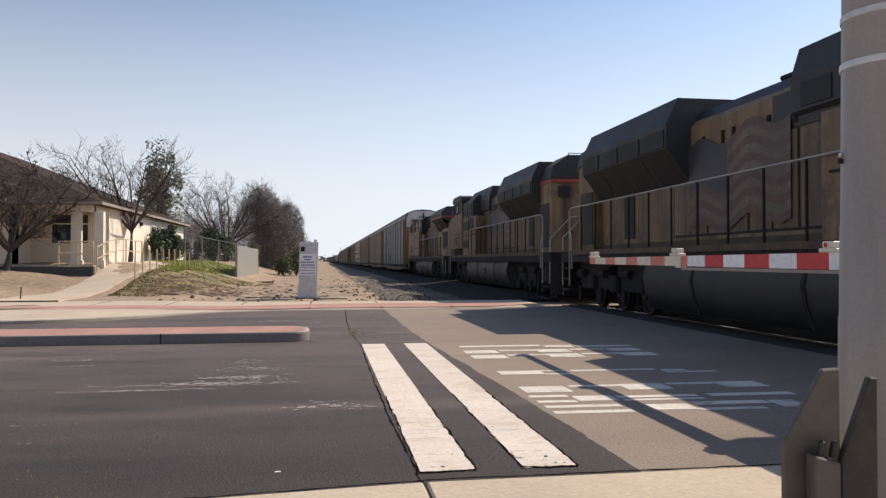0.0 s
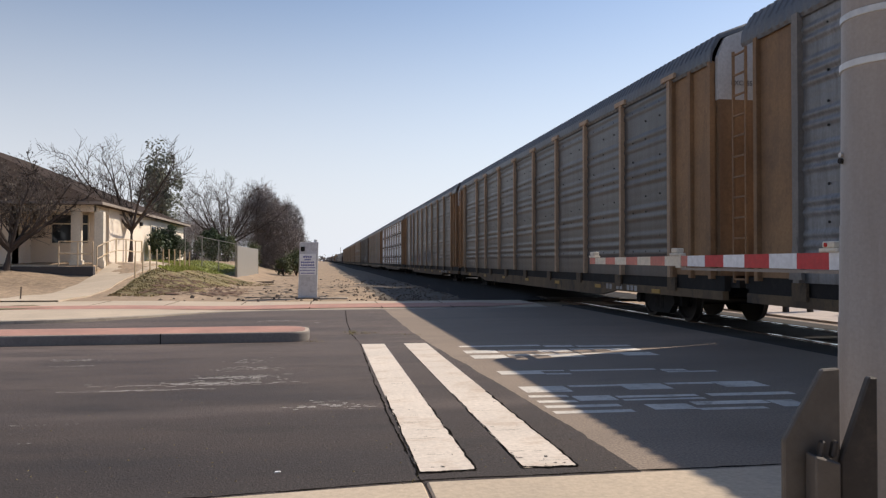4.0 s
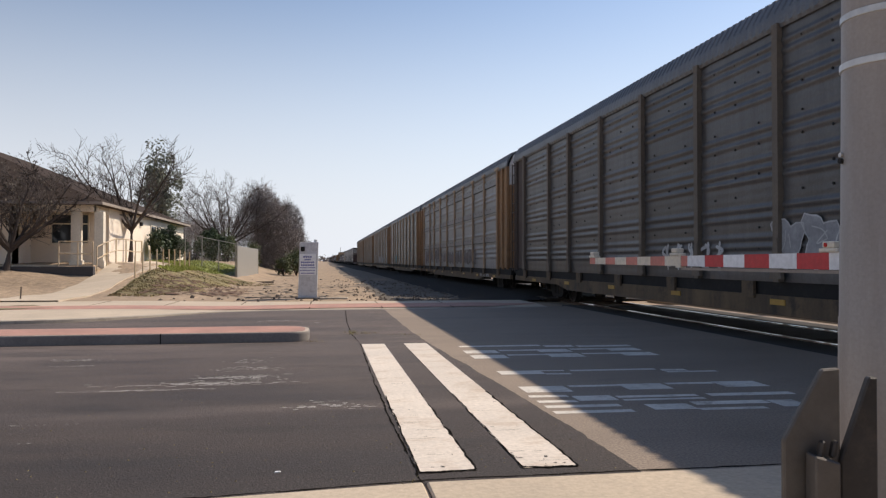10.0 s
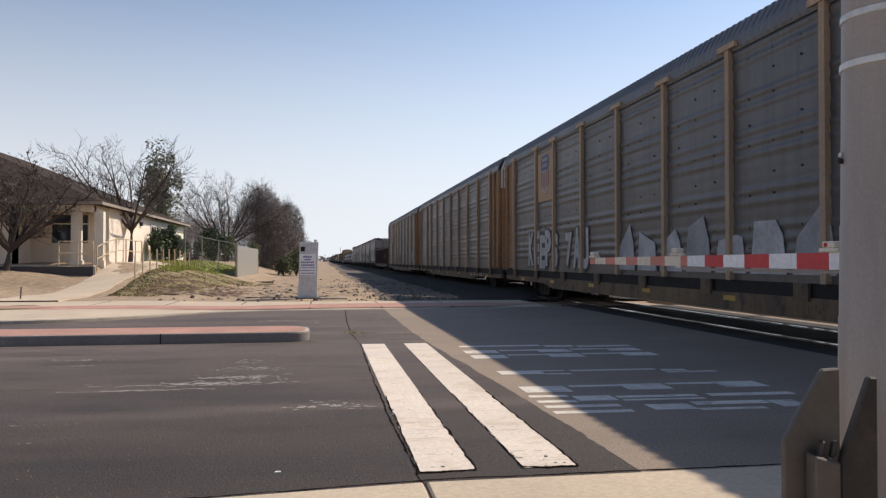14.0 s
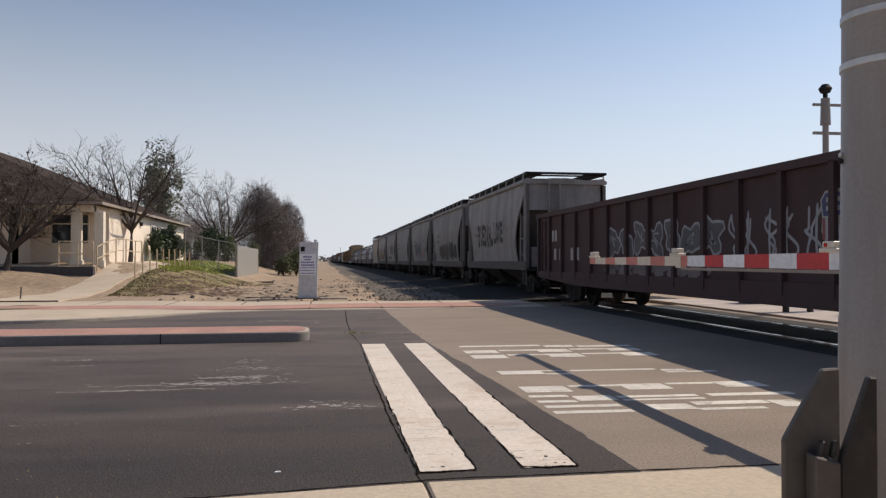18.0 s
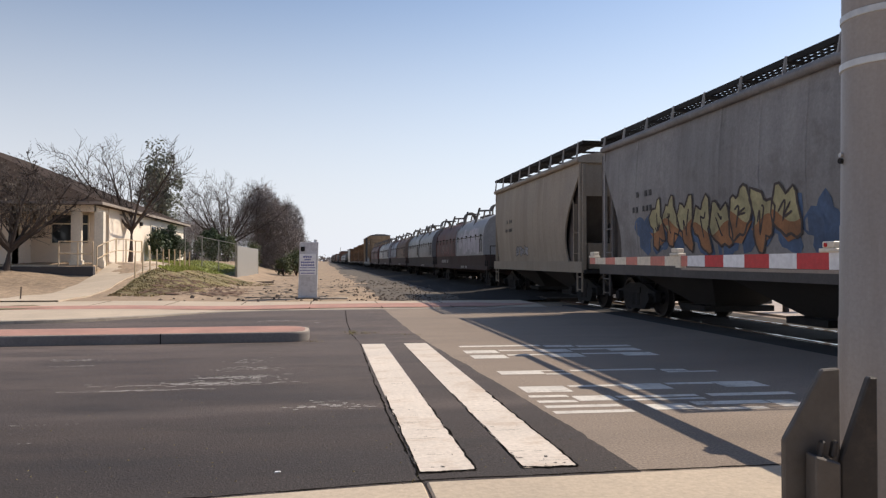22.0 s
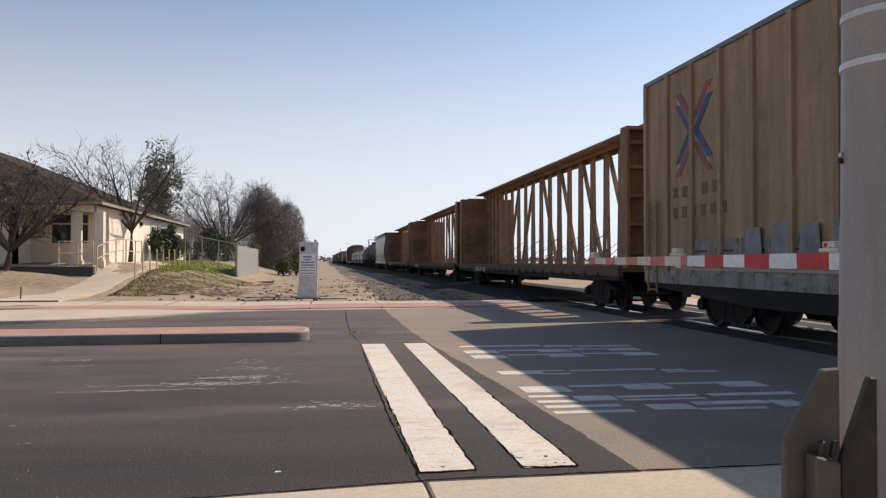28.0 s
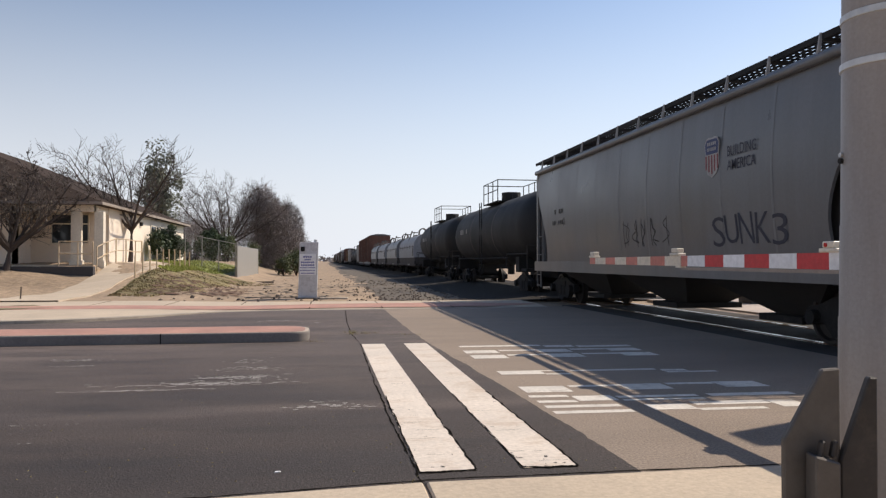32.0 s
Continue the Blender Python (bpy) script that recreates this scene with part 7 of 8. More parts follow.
def hopper(label, L, body, eave=4.2, roof=4.38, bulge=0.1, bays=2, trim=None, tail=1.15, corner=None):
    trim = trim or HOPUNDER
    car = car_root("covered_hopper_car", label)
    e0 = 1.0
    n = 19

    def cut(v):
        """How far the side wall's end is cut back at height v."""
        w = max(0.0, (0.86 - v) / 0.86)
        return math.sin(math.pi * 0.66 * w ** 1.15)

    for s in (-1, 1):
        rows = []
        for k in range(n):
            v = k / (n - 1)
            z = 1.3 + (eave - 1.3) * v
            ins = e0 + 1.2 * cut(v)
            x = 1.5 + bulge * math.sin(math.pi * min(1, v * 1.0))
            rows.append((s * x, ins, z, e0 + tail * cut(v)))
        outer = [[(r[0], r[1] + (L - r[1] - r[3]) * u, r[2]) for r in rows] for u in (0, 0.25, 0.5, 0.75, 1)]
        inner = [[(r[0] - s * 0.05, r[1] + (L - r[1] - r[3]) * u, r[2]) for r in rows] for u in (0, 1)]
        part("side_wall", Geo().loft([inner[0]] + outer + [inner[1]], caps=False, closed=False), body, car, smooth=40)
        lip = [(s * (1.56 + 0.06 * math.cos(q * math.pi / 5)), eave + 0.02 + 0.075 * math.sin(q * math.pi / 5)) for q in range(10)]
        part("eave_rail", Geo().prism(lip, "y", e0 - 0.08, L - e0 + 0.08), body, car, smooth=50)
    rf = [(-1.52, eave - 0.05), (-1.6, eave), (-1.45, eave + 0.16), (-0.8, roof - 0.08), (0, roof), (0.8, roof - 0.08), (1.45, eave + 0.16), (1.6, eave), (1.52, eave - 0.05)]
    part("roof", Geo().prism(rf, "y", e0 - 0.1, L - e0 + 0.1), body, car, smooth=30)
    for s in (-1, 1):
        part("side_sill", Geo().box(s * 1.5 - 0.06, s * 1.5 + 0.06, 0.7, L - 0.7, 1.0, 1.32), trim, car)
    for e in (0, 1):
        yy = (lambda v: v) if e == 0 else (lambda v: L - v)
        sl = [(yy(e0 + 0.1), eave), (yy(e0 + 0.25), eave - 0.9), (yy(3.0), 1.1), (yy(3.1), 1.1), (yy(e0 + 0.4), eave - 0.9), (yy(e0 + 0.3), eave)]
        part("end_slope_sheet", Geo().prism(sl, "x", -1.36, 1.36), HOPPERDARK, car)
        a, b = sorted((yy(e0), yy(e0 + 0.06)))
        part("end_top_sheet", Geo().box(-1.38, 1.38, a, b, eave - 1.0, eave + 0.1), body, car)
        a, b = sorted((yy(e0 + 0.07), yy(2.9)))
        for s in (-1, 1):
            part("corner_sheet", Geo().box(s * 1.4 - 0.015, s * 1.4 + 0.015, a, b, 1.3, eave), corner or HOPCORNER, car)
        part("end_box", bevelled(Geo().box(-1.25, 0.2, *sorted((yy(1.0), yy(1.7))), 1.1, 1.85), 0.02, "end_box", 1), body, car)
        for x in (-0.62, -0.2):
            part("end_ladder_rail", Geo().box(x - 0.025, x + 0.025, *sorted((yy(0.86), yy(0.92))), 1.1, eave + 0.05), body, car)
        for k in range(8):
            part("end_rung", Geo().tube((-0.62, yy(0.89), 1.35 + k * 0.36), (-0.2, yy(0.89), 1.35 + k * 0.36), 0.014, 0.014, 6), body, car)
        for s in (-1, 1):
            for v in (0.75, 1.5):
                a, b = sorted((yy(v), yy(v + 0.07)))
                part("end_post", Geo().box(s * 1.45 - 0.05, s * 1.45 + 0.05, a, b, 1.0, eave - 0.1 if v < 1 else eave - 1.2), trim, car)
        part("end_platform", Geo().box(-1.5, 1.5, *sorted((yy(0.6), yy(2.2))), 0.98, 1.08).box(-0.3, 0.3, *sorted((yy(0.5), yy(3))), 0.6, 0.98), SOOT, car)
        a, b = sorted((yy(0.8), yy(1.3)))
        part("corner_post", Geo().box(-1.54, -1.47, *sorted((yy(0.94), yy(1.04))), 1.3, eave), body, car)
        part("grab_rail", Geo().pipe([(-1.52, yy(1.5), 1.3), (-1.52, yy(1.5), 3.0), (-1.53, yy(1.62), 3.18), (-1.56, yy(1.66), 3.3)], 0.022), body, car)
        for z in (1.55, 2.15):
            part("rung", Geo().tube((-1.52, yy(1.5), z), (-1.52, yy(1.0), z), 0.016, 0.016, 6), body, car)
        ladder(car, -1.48, a, 0.5, 1.2, 0.42, trim)
        part("brake_cylinder", Geo().drum((0.2, yy(1.4), 1.5), "x", 0.8, 0.22, 12), SOOT, car)
        part("brake_wheel", Geo().drum((-0.5, yy(0.8), 2.2), "y", 0.08, 0.28, 14), SOOT, car)
    bay = (L - 4.6) / bays
    for k in range(bays):
        y0 = 2.3 + k * bay
        rings = [[(-1.4, y0 + 0.05, 1.15), (1.4, y0 + 0.05, 1.15), (1.4, y0 + bay - 0.05, 1.15), (-1.4, y0 + bay - 0.05, 1.15)],
                 [(-0.5, y0 + bay * 0.38, 0.38), (0.5, y0 + bay * 0.38, 0.38), (0.5, y0 + bay * 0.62, 0.38), (-0.5, y0 + bay * 0.62, 0.38)]]
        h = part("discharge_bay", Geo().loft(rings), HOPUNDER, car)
        part("outlet_gate", Geo().box(-0.8, 0.8, y0 + bay * 0.36, y0 + bay * 0.64, 0.26, 0.38), SOOT, h)
    seams = 7 if L < 15 else 9
    for k in range(1, seams):
        yc = e0 + 0.9 + (L - 2 * e0 - 1.8) * k / seams
        zs = [1.34 + (eave - 1.36) * q / 8 for q in range(9)]
        part("side_seam", Geo().loft([[(hopper_x(z, eave, bulge) - 0.005, yc - 0.03, z), (hopper_x(z, eave, bulge) - 0.005, yc + 0.03, z)] for z in zs], caps=False, closed=False), body, car)
    # dark sheets added inside so no sky shines through the cut-back ends
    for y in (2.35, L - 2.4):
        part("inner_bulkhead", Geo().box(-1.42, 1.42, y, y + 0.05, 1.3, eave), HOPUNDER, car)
    # running boards, an open steel grating on upright brackets
    for s in (-1, 1):
        g = Geo()
        for k in range(6):
            a = s * 1.16 - 0.34 + k * 0.125
            g.box(a, a + 0.03, e0 - 0.3, L - e0 + 0.3, roof + 0.13, roof + 0.16)
        for k in range(int((L - 2 * e0 + 0.5) / 0.16)):
            g.box(s * 1.16 - 0.33, s * 1.16 + 0.33, e0 - 0.27 + k * 0.16, e0 - 0.235 + k * 0.16, roof + 0.135, roof + 0.155)
        part("running_board", g, SOOT, car, "dark open grating running board")
        part("board_edge", Geo().box(s * 1.5 - 0.015, s * 1.5 + 0.015, e0 - 0.3, L - e0 + 0.3, roof + 0.1, roof + 0.19), SOOT, car)
    for yy in (e0 - 0.3, L - e0 - 0.3):
        g = Geo()
        for k in range(6):
            g.box(-1.5, 1.5, yy + k * 0.11, yy + k * 0.11 + 0.035, roof + 0.165, roof + 0.185)
        for k in range(11):
            g.box(-1.5 + k * 0.297, -1.47 + k * 0.297, yy, yy + 0.585, roof + 0.162, roof + 0.166)
        part("end_board", g, SOOT, car)
    k = 0
    while e0 + 0.1 + k * 1.3 < L - e0:
        yc = e0 + 0.1 + k * 1.3
        for s in (-1, 1):
            part("board_bracket", Geo().prism([(s * 1.54, eave + 0.04), (s * 1.6, eave + 0.04), (s * 1.535, roof + 0.2), (s * 1.505, roof + 0.2)], "y", yc - 0.018, yc + 0.018), MARKLIGHT, car)
        part("cross_bearer", Geo().box(-1.5, 1.5, yc - 0.02, yc + 0.02, roof + 0.07, roof + 0.128), HOPUNDER, car)
        k += 1
    for k in range(int(L / 2.6)):
        part("roof_hatch", Geo().drum((0, 2.2 + k * 2.5, roof + 0.02), "z", 0.16, 0.35, 12), body, car)
    bars(car, "car_mark", hopper_x(2.85, eave, bulge) - 0.012, L - 4.0, L - 3.1, 2.78, 2.92, 4, HOPMARK, 6, 0.5)
    bars(car, "car_mark", hopper_x(2.5, eave, bulge) - 0.012, L - 4.0, L - 2.9, 2.45, 2.58, 6, HOPMARK, 7, 0.5)
    running_gear(car, L, 1.9 if L < 15 else 2.3)
    return car


# ---- coil car ----
def coil_car(label, L, a_mat, b_mat, single=False, low=None):
    car = car_root("coil_car", label)
    part("trough", Geo().prism([(-1.5, 1.05), (-1.55, 1.62), (1.55, 1.62), (1.5, 1.05), (0.5, 0.7), (-0.5, 0.7)], "y", 1.2, L - 1.2), low or COILDARK, car)
    for s in (-1.5, 1.5):
        part("side_sill", Geo().box(s - 0.08, s + 0.08, 0.6, L - 0.6, 0.92, 1.1), low or COILDARK, car)
    for y in (0.5, L - 1.4):
        part("end_platform", Geo().box(-1.5, 1.5, y, y + 0.9, 0.98, 1.08), SOOT, car)
    hood = [(-1.58, 1.6), (-1.58, 2.45), (-1.5, 2.87), (-1.28, 3.22), (-0.95, 3.45), (-0.5, 3.59), (0, 3.63), (0.5, 3.59), (0.95, 3.45), (1.28, 3.22), (1.5, 2.87), (1.58, 2.45), (1.58, 1.6)]
    spans = [(1.35, L - 1.35, a_mat)] if single else [(1.35, L / 2 - 0.04, a_mat), (L / 2 + 0.04, L - 1.35, b_mat)]
    for y0, y1, m in spans:
        h = part("coil_hood", Geo().prism(hood, "y", y0, y1), m, car, smooth=35)
        rim = [(x * 1.02, z + 0.03 if z > 1.7 else z) for x, z in hood]
        low = [(x * 0.98, z - 0.05 if z > 1.7 else z) for x, z in hood]
        for yy in (y0 - 0.006, y1 - 0.094):
            part("hood_rim", Geo().prism(rim + low[::-1], "y", yy, yy + 0.1), m, h, smooth=30)
        lt = Geo().box(-1.62, -1.57, -0.1, 0.06, 2.5, 2.56).box(-1.6, -1.57, 0.0, 0.05, 2.3, 2.5).mesh("hood_latch")
        lt.materials.append(SOOT)
        for k in range(6):
            part("hood_latch", lt, None, h, at=pose(0, y0 + (y1 - y0) * (k + 0.5) / 6, 0.03 * (k % 2)))
        part("hood_seam", Geo().box(-1.592, -1.57, y0, y1, 2.47, 2.51), HOPPERDARK, h)
        part("hood_step", Geo().pipe([(-1.62, y0 + 0.35, 1.75), (-1.62, y0 + 0.35, 2.35), (-1.62, y0 + 0.75, 2.35), (-1.62, y0 + 0.75, 1.75)], 0.018), HOPPERDARK, h)
        # lifting frame: half-round guide on a saddle, thick raking legs, each with a bar and a strut
        g = Geo()
        ln = y1 - y0
        m0, m1 = y0 + ln * 0.56, y1 - 0.35
        for s in (-1, 1):
            for m in (m1, m0 - 0.35):
                g.tube((s * 1.4, m - 0.35, 2.85), (s * 0.98, m + 0.05, 3.99), 0.06, 0.055, 6)
                g.tube((s * 1.0, m, 3.85), (s * 0.72, m - 1.75, 3.77), 0.045, 0.045, 6)
                g.tube((s * 1.02, m - 0.95, 3.37), (s * 0.88, m - 0.7, 3.79), 0.04, 0.04, 6)
        arch = [(0.32 * math.cos(a), 3.87 + 0.34 * math.sin(a)) for a in [math.pi * k / 12 for k in range(13)]]
        for q in (-0.32, 0.3):
            g.pipe([(-0.32, m0 + q, 3.61)] + [(x, m0 + q, z) for x, z in arch[::-1]] + [(0.32, m0 + q, 3.61)], 0.045, 6)
        g.prism(arch + [(x * 0.86, 3.87 + (z - 3.87) * 0.86) for x, z in arch[::-1]], "y", m0 - 0.1, m0 + 0.3)
        g.prism([(-0.7, 3.53), (-0.7, 3.63), (0.7, 3.63), (0.7, 3.53)], "y", m0 - 1.1, m0 + 1.0)
        part("lifting_frame", g, HOPPERDARK, h)
    bars(car, "car_mark", -1.59, L * 0.5 - 3.2, L * 0.5 - 1.2, 0.95, 1.08, 8, MARKLIGHT, 4)
    for e in (0.75, L - 0.75):
        for s in (-1, 1):
            g = Geo().pipe([(s * 1.4, e, 1.05), (s * 1.4, e, 2.0), (s * 0.7, e, 2.0), (s * 0.7, e, 1.05)], 0.022)
            part("end_handrail", g, HOPUNDER, car)
    ladder(car, -1.52, 0.7, 0.5, 1.3, 0.4)
    running_gear(car, L, 2.7)
    return car


# ---- boxcar ----
def boxcar(label, L, body, door, emblem=True):
    car = car_root("boxcar", label)
    x, top = 1.55, 5.3
    part("far_side_wall", Geo().box(x - 0.08, x, 0.75, L - 0.75, 1.1, top), body, car)
    part("side_wall", Geo().box(-x, -x + 0.08, 0.75, L - 0.75, 1.1, top), body, car)
    for y in (0.75, L - 0.85):
        e = part("end_wall", Geo().box(-x, x, y, y + 0.1, 1.1, top), body, car)
        g = Geo()
        for k in range(8):
            g.box(-x + 0.1, x - 0.1, y - 0.05, y + 0.15, 1.3 + k * 0.46, 1.46 + k * 0.46)
        part("end_corrugation", g, body, e)
    part("roof", Geo().prism([(-x - 0.04, top - 0.06), (-x - 0.04, top + 0.03), (-0.6, top + 0.2), (0.6, top + 0.2), (x + 0.04, top + 0.03), (x + 0.04, top - 0.06)], "y", 0.7, L - 0.7), RACKROOF, car)
    rib = Geo().box(-x - 0.07, -x, -0.06, 0.06, 1.1, top - 0.05).mesh("side_rib")
    rib.materials.append(body)
    d0, d1 = L / 2 - 2.4, L / 2 + 2.4
    n = 18
    for k in range(n + 1):
        y = 0.81 + k * (L - 1.62) / n
        if not (d0 - 0.1 < y < d1 + 0.1):
            part("side_rib", rib, None, car, at=pose(0, y, 0))
    for a, b in ((d0, L / 2 - 0.02), (L / 2 + 0.02, d1)):
        dr = part("sliding_door", Geo().box(-x - 0.1, -x - 0.02, a, b, 1.15, top - 0.12), door, car)
        g = Geo()
        for k in range(3):
            g.box(-x - 0.13, -x - 0.1, a + 0.05, b - 0.05, 1.3 + k * 1.22, 1.36 + k * 1.22)
        for k in range(2):
            yy = a + (b - a) * (0.3 + 0.42 * k)
            g.box(-x - 0.15, -x - 0.1, yy - 0.03, yy + 0.03, 1.2, top - 0.2)
        part("door_rib", g, door, dr)
        part("door_rod", Geo().tube((-x - 0.16, a + (b - a) * 0.56, 1.2), (-x - 0.16, a + (b - a) * 0.56, top - 0.2), 0.018, 0.018, 6), RACKENDD, dr)
    part("side_sill", Geo().box(-x - 0.05, -x + 0.1, 0.75, L - 0.75, 0.86, 1.14), GRIME, car)
    part("lower_sill", Geo().prism([(0.75, 0.8), (0.75, 0.86), (L - 0.75, 0.86), (L - 0.75, 0.8), (L - 5, 0.55), (5, 0.55)], "x", -x - 0.02, -x + 0.1), SOOT, car)
    part("underframe", Geo().box(-0.3, 0.3, 0.5, L - 0.5, 0.6, 1.1).box(-1.3, 1.3, 4, L - 4, 0.85, 1.1).box(-1.1, -0.5, L / 2 - 1, L / 2, 0.5, 0.85), SOOT, car)
    if emblem:
        yc, zc = L - 2.95, 3.92
        for sgn in (-1, 1):
            for off, m, nm in ((-0.14, SHIELDRED, "emblem_red"), (0.0, MARKLIGHT, "emblem_white"), (0.12, SHIELDBLUE, "emblem_blue")):
                g = Geo()
                for a, b in ((-0.72, -0.1), (0.1, 0.72)):
                    side_ = -1 if a < 0 else 1
                    d = off * side_ * -1
                    w2 = 0.11 if off else 0.045
                    q = [(yc + sgn * a * 0.9 - w2, zc + a + d), (yc + sgn * a * 0.9 + w2, zc + a + d), (yc + sgn * b * 0.9 + w2, zc + b + d), (yc + sgn * b * 0.9 - w2, zc + b + d)]
                    g.prism(q, "x", -x - 0.01 - 0.001 * (sgn > 0) - 0.002 * abs(off), -x)
                part(nm, g, m, car)
        for k in range(4):
            y = L - 2.8 - k * 0.94
            pl = part("warning_placard", Geo().box(-x - 0.012, -x, y - 0.86, y, 1.22, 1.74), GRIME, car, "dirty white warning placard")
            part("placard_text", Geo().box(-x - 0.016, -x - 0.012, y - 0.7, y - 0.15, 1.36, 1.4).box(-x - 0.016, -x - 0.012, y - 0.7, y - 0.15, 1.5, 1.54), MARKDARK, pl)
        logo = part("logo_band", Geo().box(-x - 0.076, -x - 0.07, 1.0, 4.4, 3.97, 4.5), MARKDARK, car, "dark band with white block shapes")
        for q in range(3):
            part("logo_shape", Geo().box(-x - 0.08, -x - 0.076, 1.25 + q * 1.02, 2.05 + q * 1.02, 4.32, 4.46).box(-x - 0.08, -x - 0.076, 1.5 + q * 1.02, 1.8 + q * 1.02, 4.0, 4.32), GRIME, logo)
        lettered(car, "slogan_lettering", "Railcar Pooling", 4.79, 1.1, 3.44, 3.8, -x - 0.07, FAINTMARK)
        lettered(car, "slogan_lettering", "Experts", 4.04, 1.9, 2.88, 3.2, -x - 0.07, FAINTMARK)
        bars(car, "web_lettering", -x - 0.072, 1.9, 4.08, 2.28, 2.48, 7, FAINTMARK, 14, 0.45)
        rnd = random.Random(77)
        for q in range(13):
            yy, w, hh = 2.5 + q * 0.42, rnd.uniform(0.25, 0.45), rnd.uniform(0.3, 0.95)
            ring = [(yy - w, 1.16), (yy + w * 0.8, 1.16), (yy + w * rnd.uniform(0.5, 1), 1.2 + hh * 0.5), (yy + w * rnd.uniform(-0.3, 0.6), 1.2 + hh), (yy - w * rnd.uniform(0.2, 0.8), 1.2 + hh * rnd.uniform(0.5, 0.9))]
            part("graffiti_letter", Geo().prism(ring, "x", -x - 0.074 - 0.0015 * (q % 4), -x - 0.07), GRAF_FAINT if q % 3 else GRIME, car)
        for q in range(4):
            part("graffiti_letter", Geo().prism([(13.2 + q * 0.75, 1.16), (13.8 + q * 0.75, 1.16), (13.7 + q * 0.75, 1.9), (13.3 + q * 0.75, 2.0 - 0.1 * (q % 2))], "x", -x - 0.074, -x - 0.07), GRAF_FAINT, car)
        bars(car, "car_mark", -x - 0.004, L - 3.9, L - 1.9, 2.62, 2.85, 5, FAINTMARK, 12, 0.5)
        bars(car, "car_mark", -x - 0.004, L - 4.2, L - 1.9, 2.2, 2.43, 6, FAINTMARK, 13, 0.5)
    ladder(car, -x - 0.03, L - 1.4, 0.7, 2.6, 0.42, body)
    ladder(car, -x - 0.03, 0.95, 0.7, 4.8, 0.42, body)
    running_gear(car, L, 3.4)
    return car


# ---- centre-beam flat car ----
def centerbeam():
    L = 23.9
    car = car_root("centerbeam_flat_car", "empty tan centre-beam lumber flat car with rust stains")
    top, deck = 4.8, 1.16
    part("deck", Geo().box(-1.5, 1.5, 0.8, L - 0.8, deck - 0.1, deck), BEAM, car)
    part("centre_sill", Geo().box(-0.35, 0.35, 0.6, L - 0.6, 0.78, deck - 0.1), SOOT, car)
    for s in (-1, 1):
        part("side_sill", Geo().box(s * 1.5 - 0.06, s * 1.5 + 0.06, 0.8, L - 0.8, 0.95, deck + 0.05), BEAMSILL, car)
        part("lower_sill", Geo().prism([(0.8, 0.85), (0.8, 0.95), (L - 0.8, 0.95), (L - 0.8, 0.85), (L - 5.5, 0.8), (5.5, 0.8)], "x", s * 1.47 - 0.05, s * 1.47 + 0.05), SOOT, car)
    for e in (0, 1):
        yy = (lambda v: v) if e == 0 else (lambda v: L - v)
        a, b = sorted((yy(0.5), yy(0.92)))
        bk = part("bulkhead", Geo().box(-1.38, 1.38, *sorted((yy(0.85), yy(0.92))), deck - 0.1, 4.64), BEAM, car)
        for s in (-1, 1):
            part("bulkhead_side", Geo().box(s * 1.415 - 0.035, s * 1.415 + 0.035, a, b, deck, 4.64), BEAM, bk)
        for z in (1.5, 2.2, 2.9, 3.6, 4.2, 4.56):
            part("bulkhead_rib", Geo().box(-1.38, 1.38, *sorted((yy(0.5), yy(0.85))), z, z + 0.08), BEAM, bk)
        for k in range(7):
            part("lining_board", Geo().box(-1.3, 1.3, *sorted((yy(0.92), yy(0.95))), deck + 0.1 + k * 0.49, deck + 0.53 + k * 0.49), BEAM, bk)
        if not e:
            continue
        part("centre_plate", Geo().box(-0.12, 0.12, *sorted((yy(0.95), yy(4.15))), deck, top - 0.01), BEAM, car)
        for v in (1.5, 2.3, 3.1, 3.9):
            part("plate_stiffener", Geo().box(-0.2, -0.12, *sorted((yy(v), yy(v + 0.06))), deck, top - 0.01), BEAM, car)
        ladder(car, -1.5, yy(1.3) - 0.2, 0.5, 1.0, 0.4, SOOT)
        for q, (w, z) in enumerate(((0.5, 4.2), (1.6, 3.2), (1.7, 3.05), (1.5, 2.6), (1.6, 2.45), (1.2, 2.2), (1.5, 1.95), (1.3, 1.8), (1.4, 1.5))):
            v0 = 2.0 - w / 2 - 0.1
            bars(car, "stencil_text", -0.125, *sorted((yy(v0), yy(v0 + w))), z, z + 0.06, int(w * 8), MARKDARK, 40 + q, 0.3)
        part("stencil_mark", Geo().prism([(yy(1.85), 3.6), (yy(2.05), 3.55), (yy(2.1), 3.95), (yy(1.9), 4.0)], "x", -0.128, -0.12), MARKDARK, car)
    part("top_chord", Geo().box(-0.66, 0.66, 1.0, L - 1.0, top, top + 0.06), BEAM, car)
    for s in (-1, 1):
        part("chord_flange", Geo().box(s * 0.22 - 0.02, s * 0.22 + 0.02, 1.0, L - 1.0, top - 0.12, top), BEAM, car)
    n = 15
    post = Geo()
    wide = lambda z: 0.29 - 0.12 * min(1.0, (z - deck) / 2.6)
    cuts = [deck, deck + 0.55, deck + 0.85, 2.75, 3.05, top]
    cols = (-1, -0.33, 0.33, 1)
    n_ = len(cols)
    vs = [(x, u * wide(z), z) for x in (-0.03, 0.03) for z in cuts for u in cols]
    fs, half = [], len(cuts) * n_
    for k in range(len(cuts) - 1):
        for j in range(n_ - 1):
            i = k * n_ + j
            q = (i, i + 1, i + n_ + 1, i + n_)
            if k % 2 and j == 1:
                fs += [(q[p], q[(p + 1) % 4], q[(p + 1) % 4] + half, q[p] + half) for p in range(4)]
            else:
                fs += [q[::-1], tuple(p + half for p in q)]
        for j in (0, n_ - 1):
            i = k * n_ + j
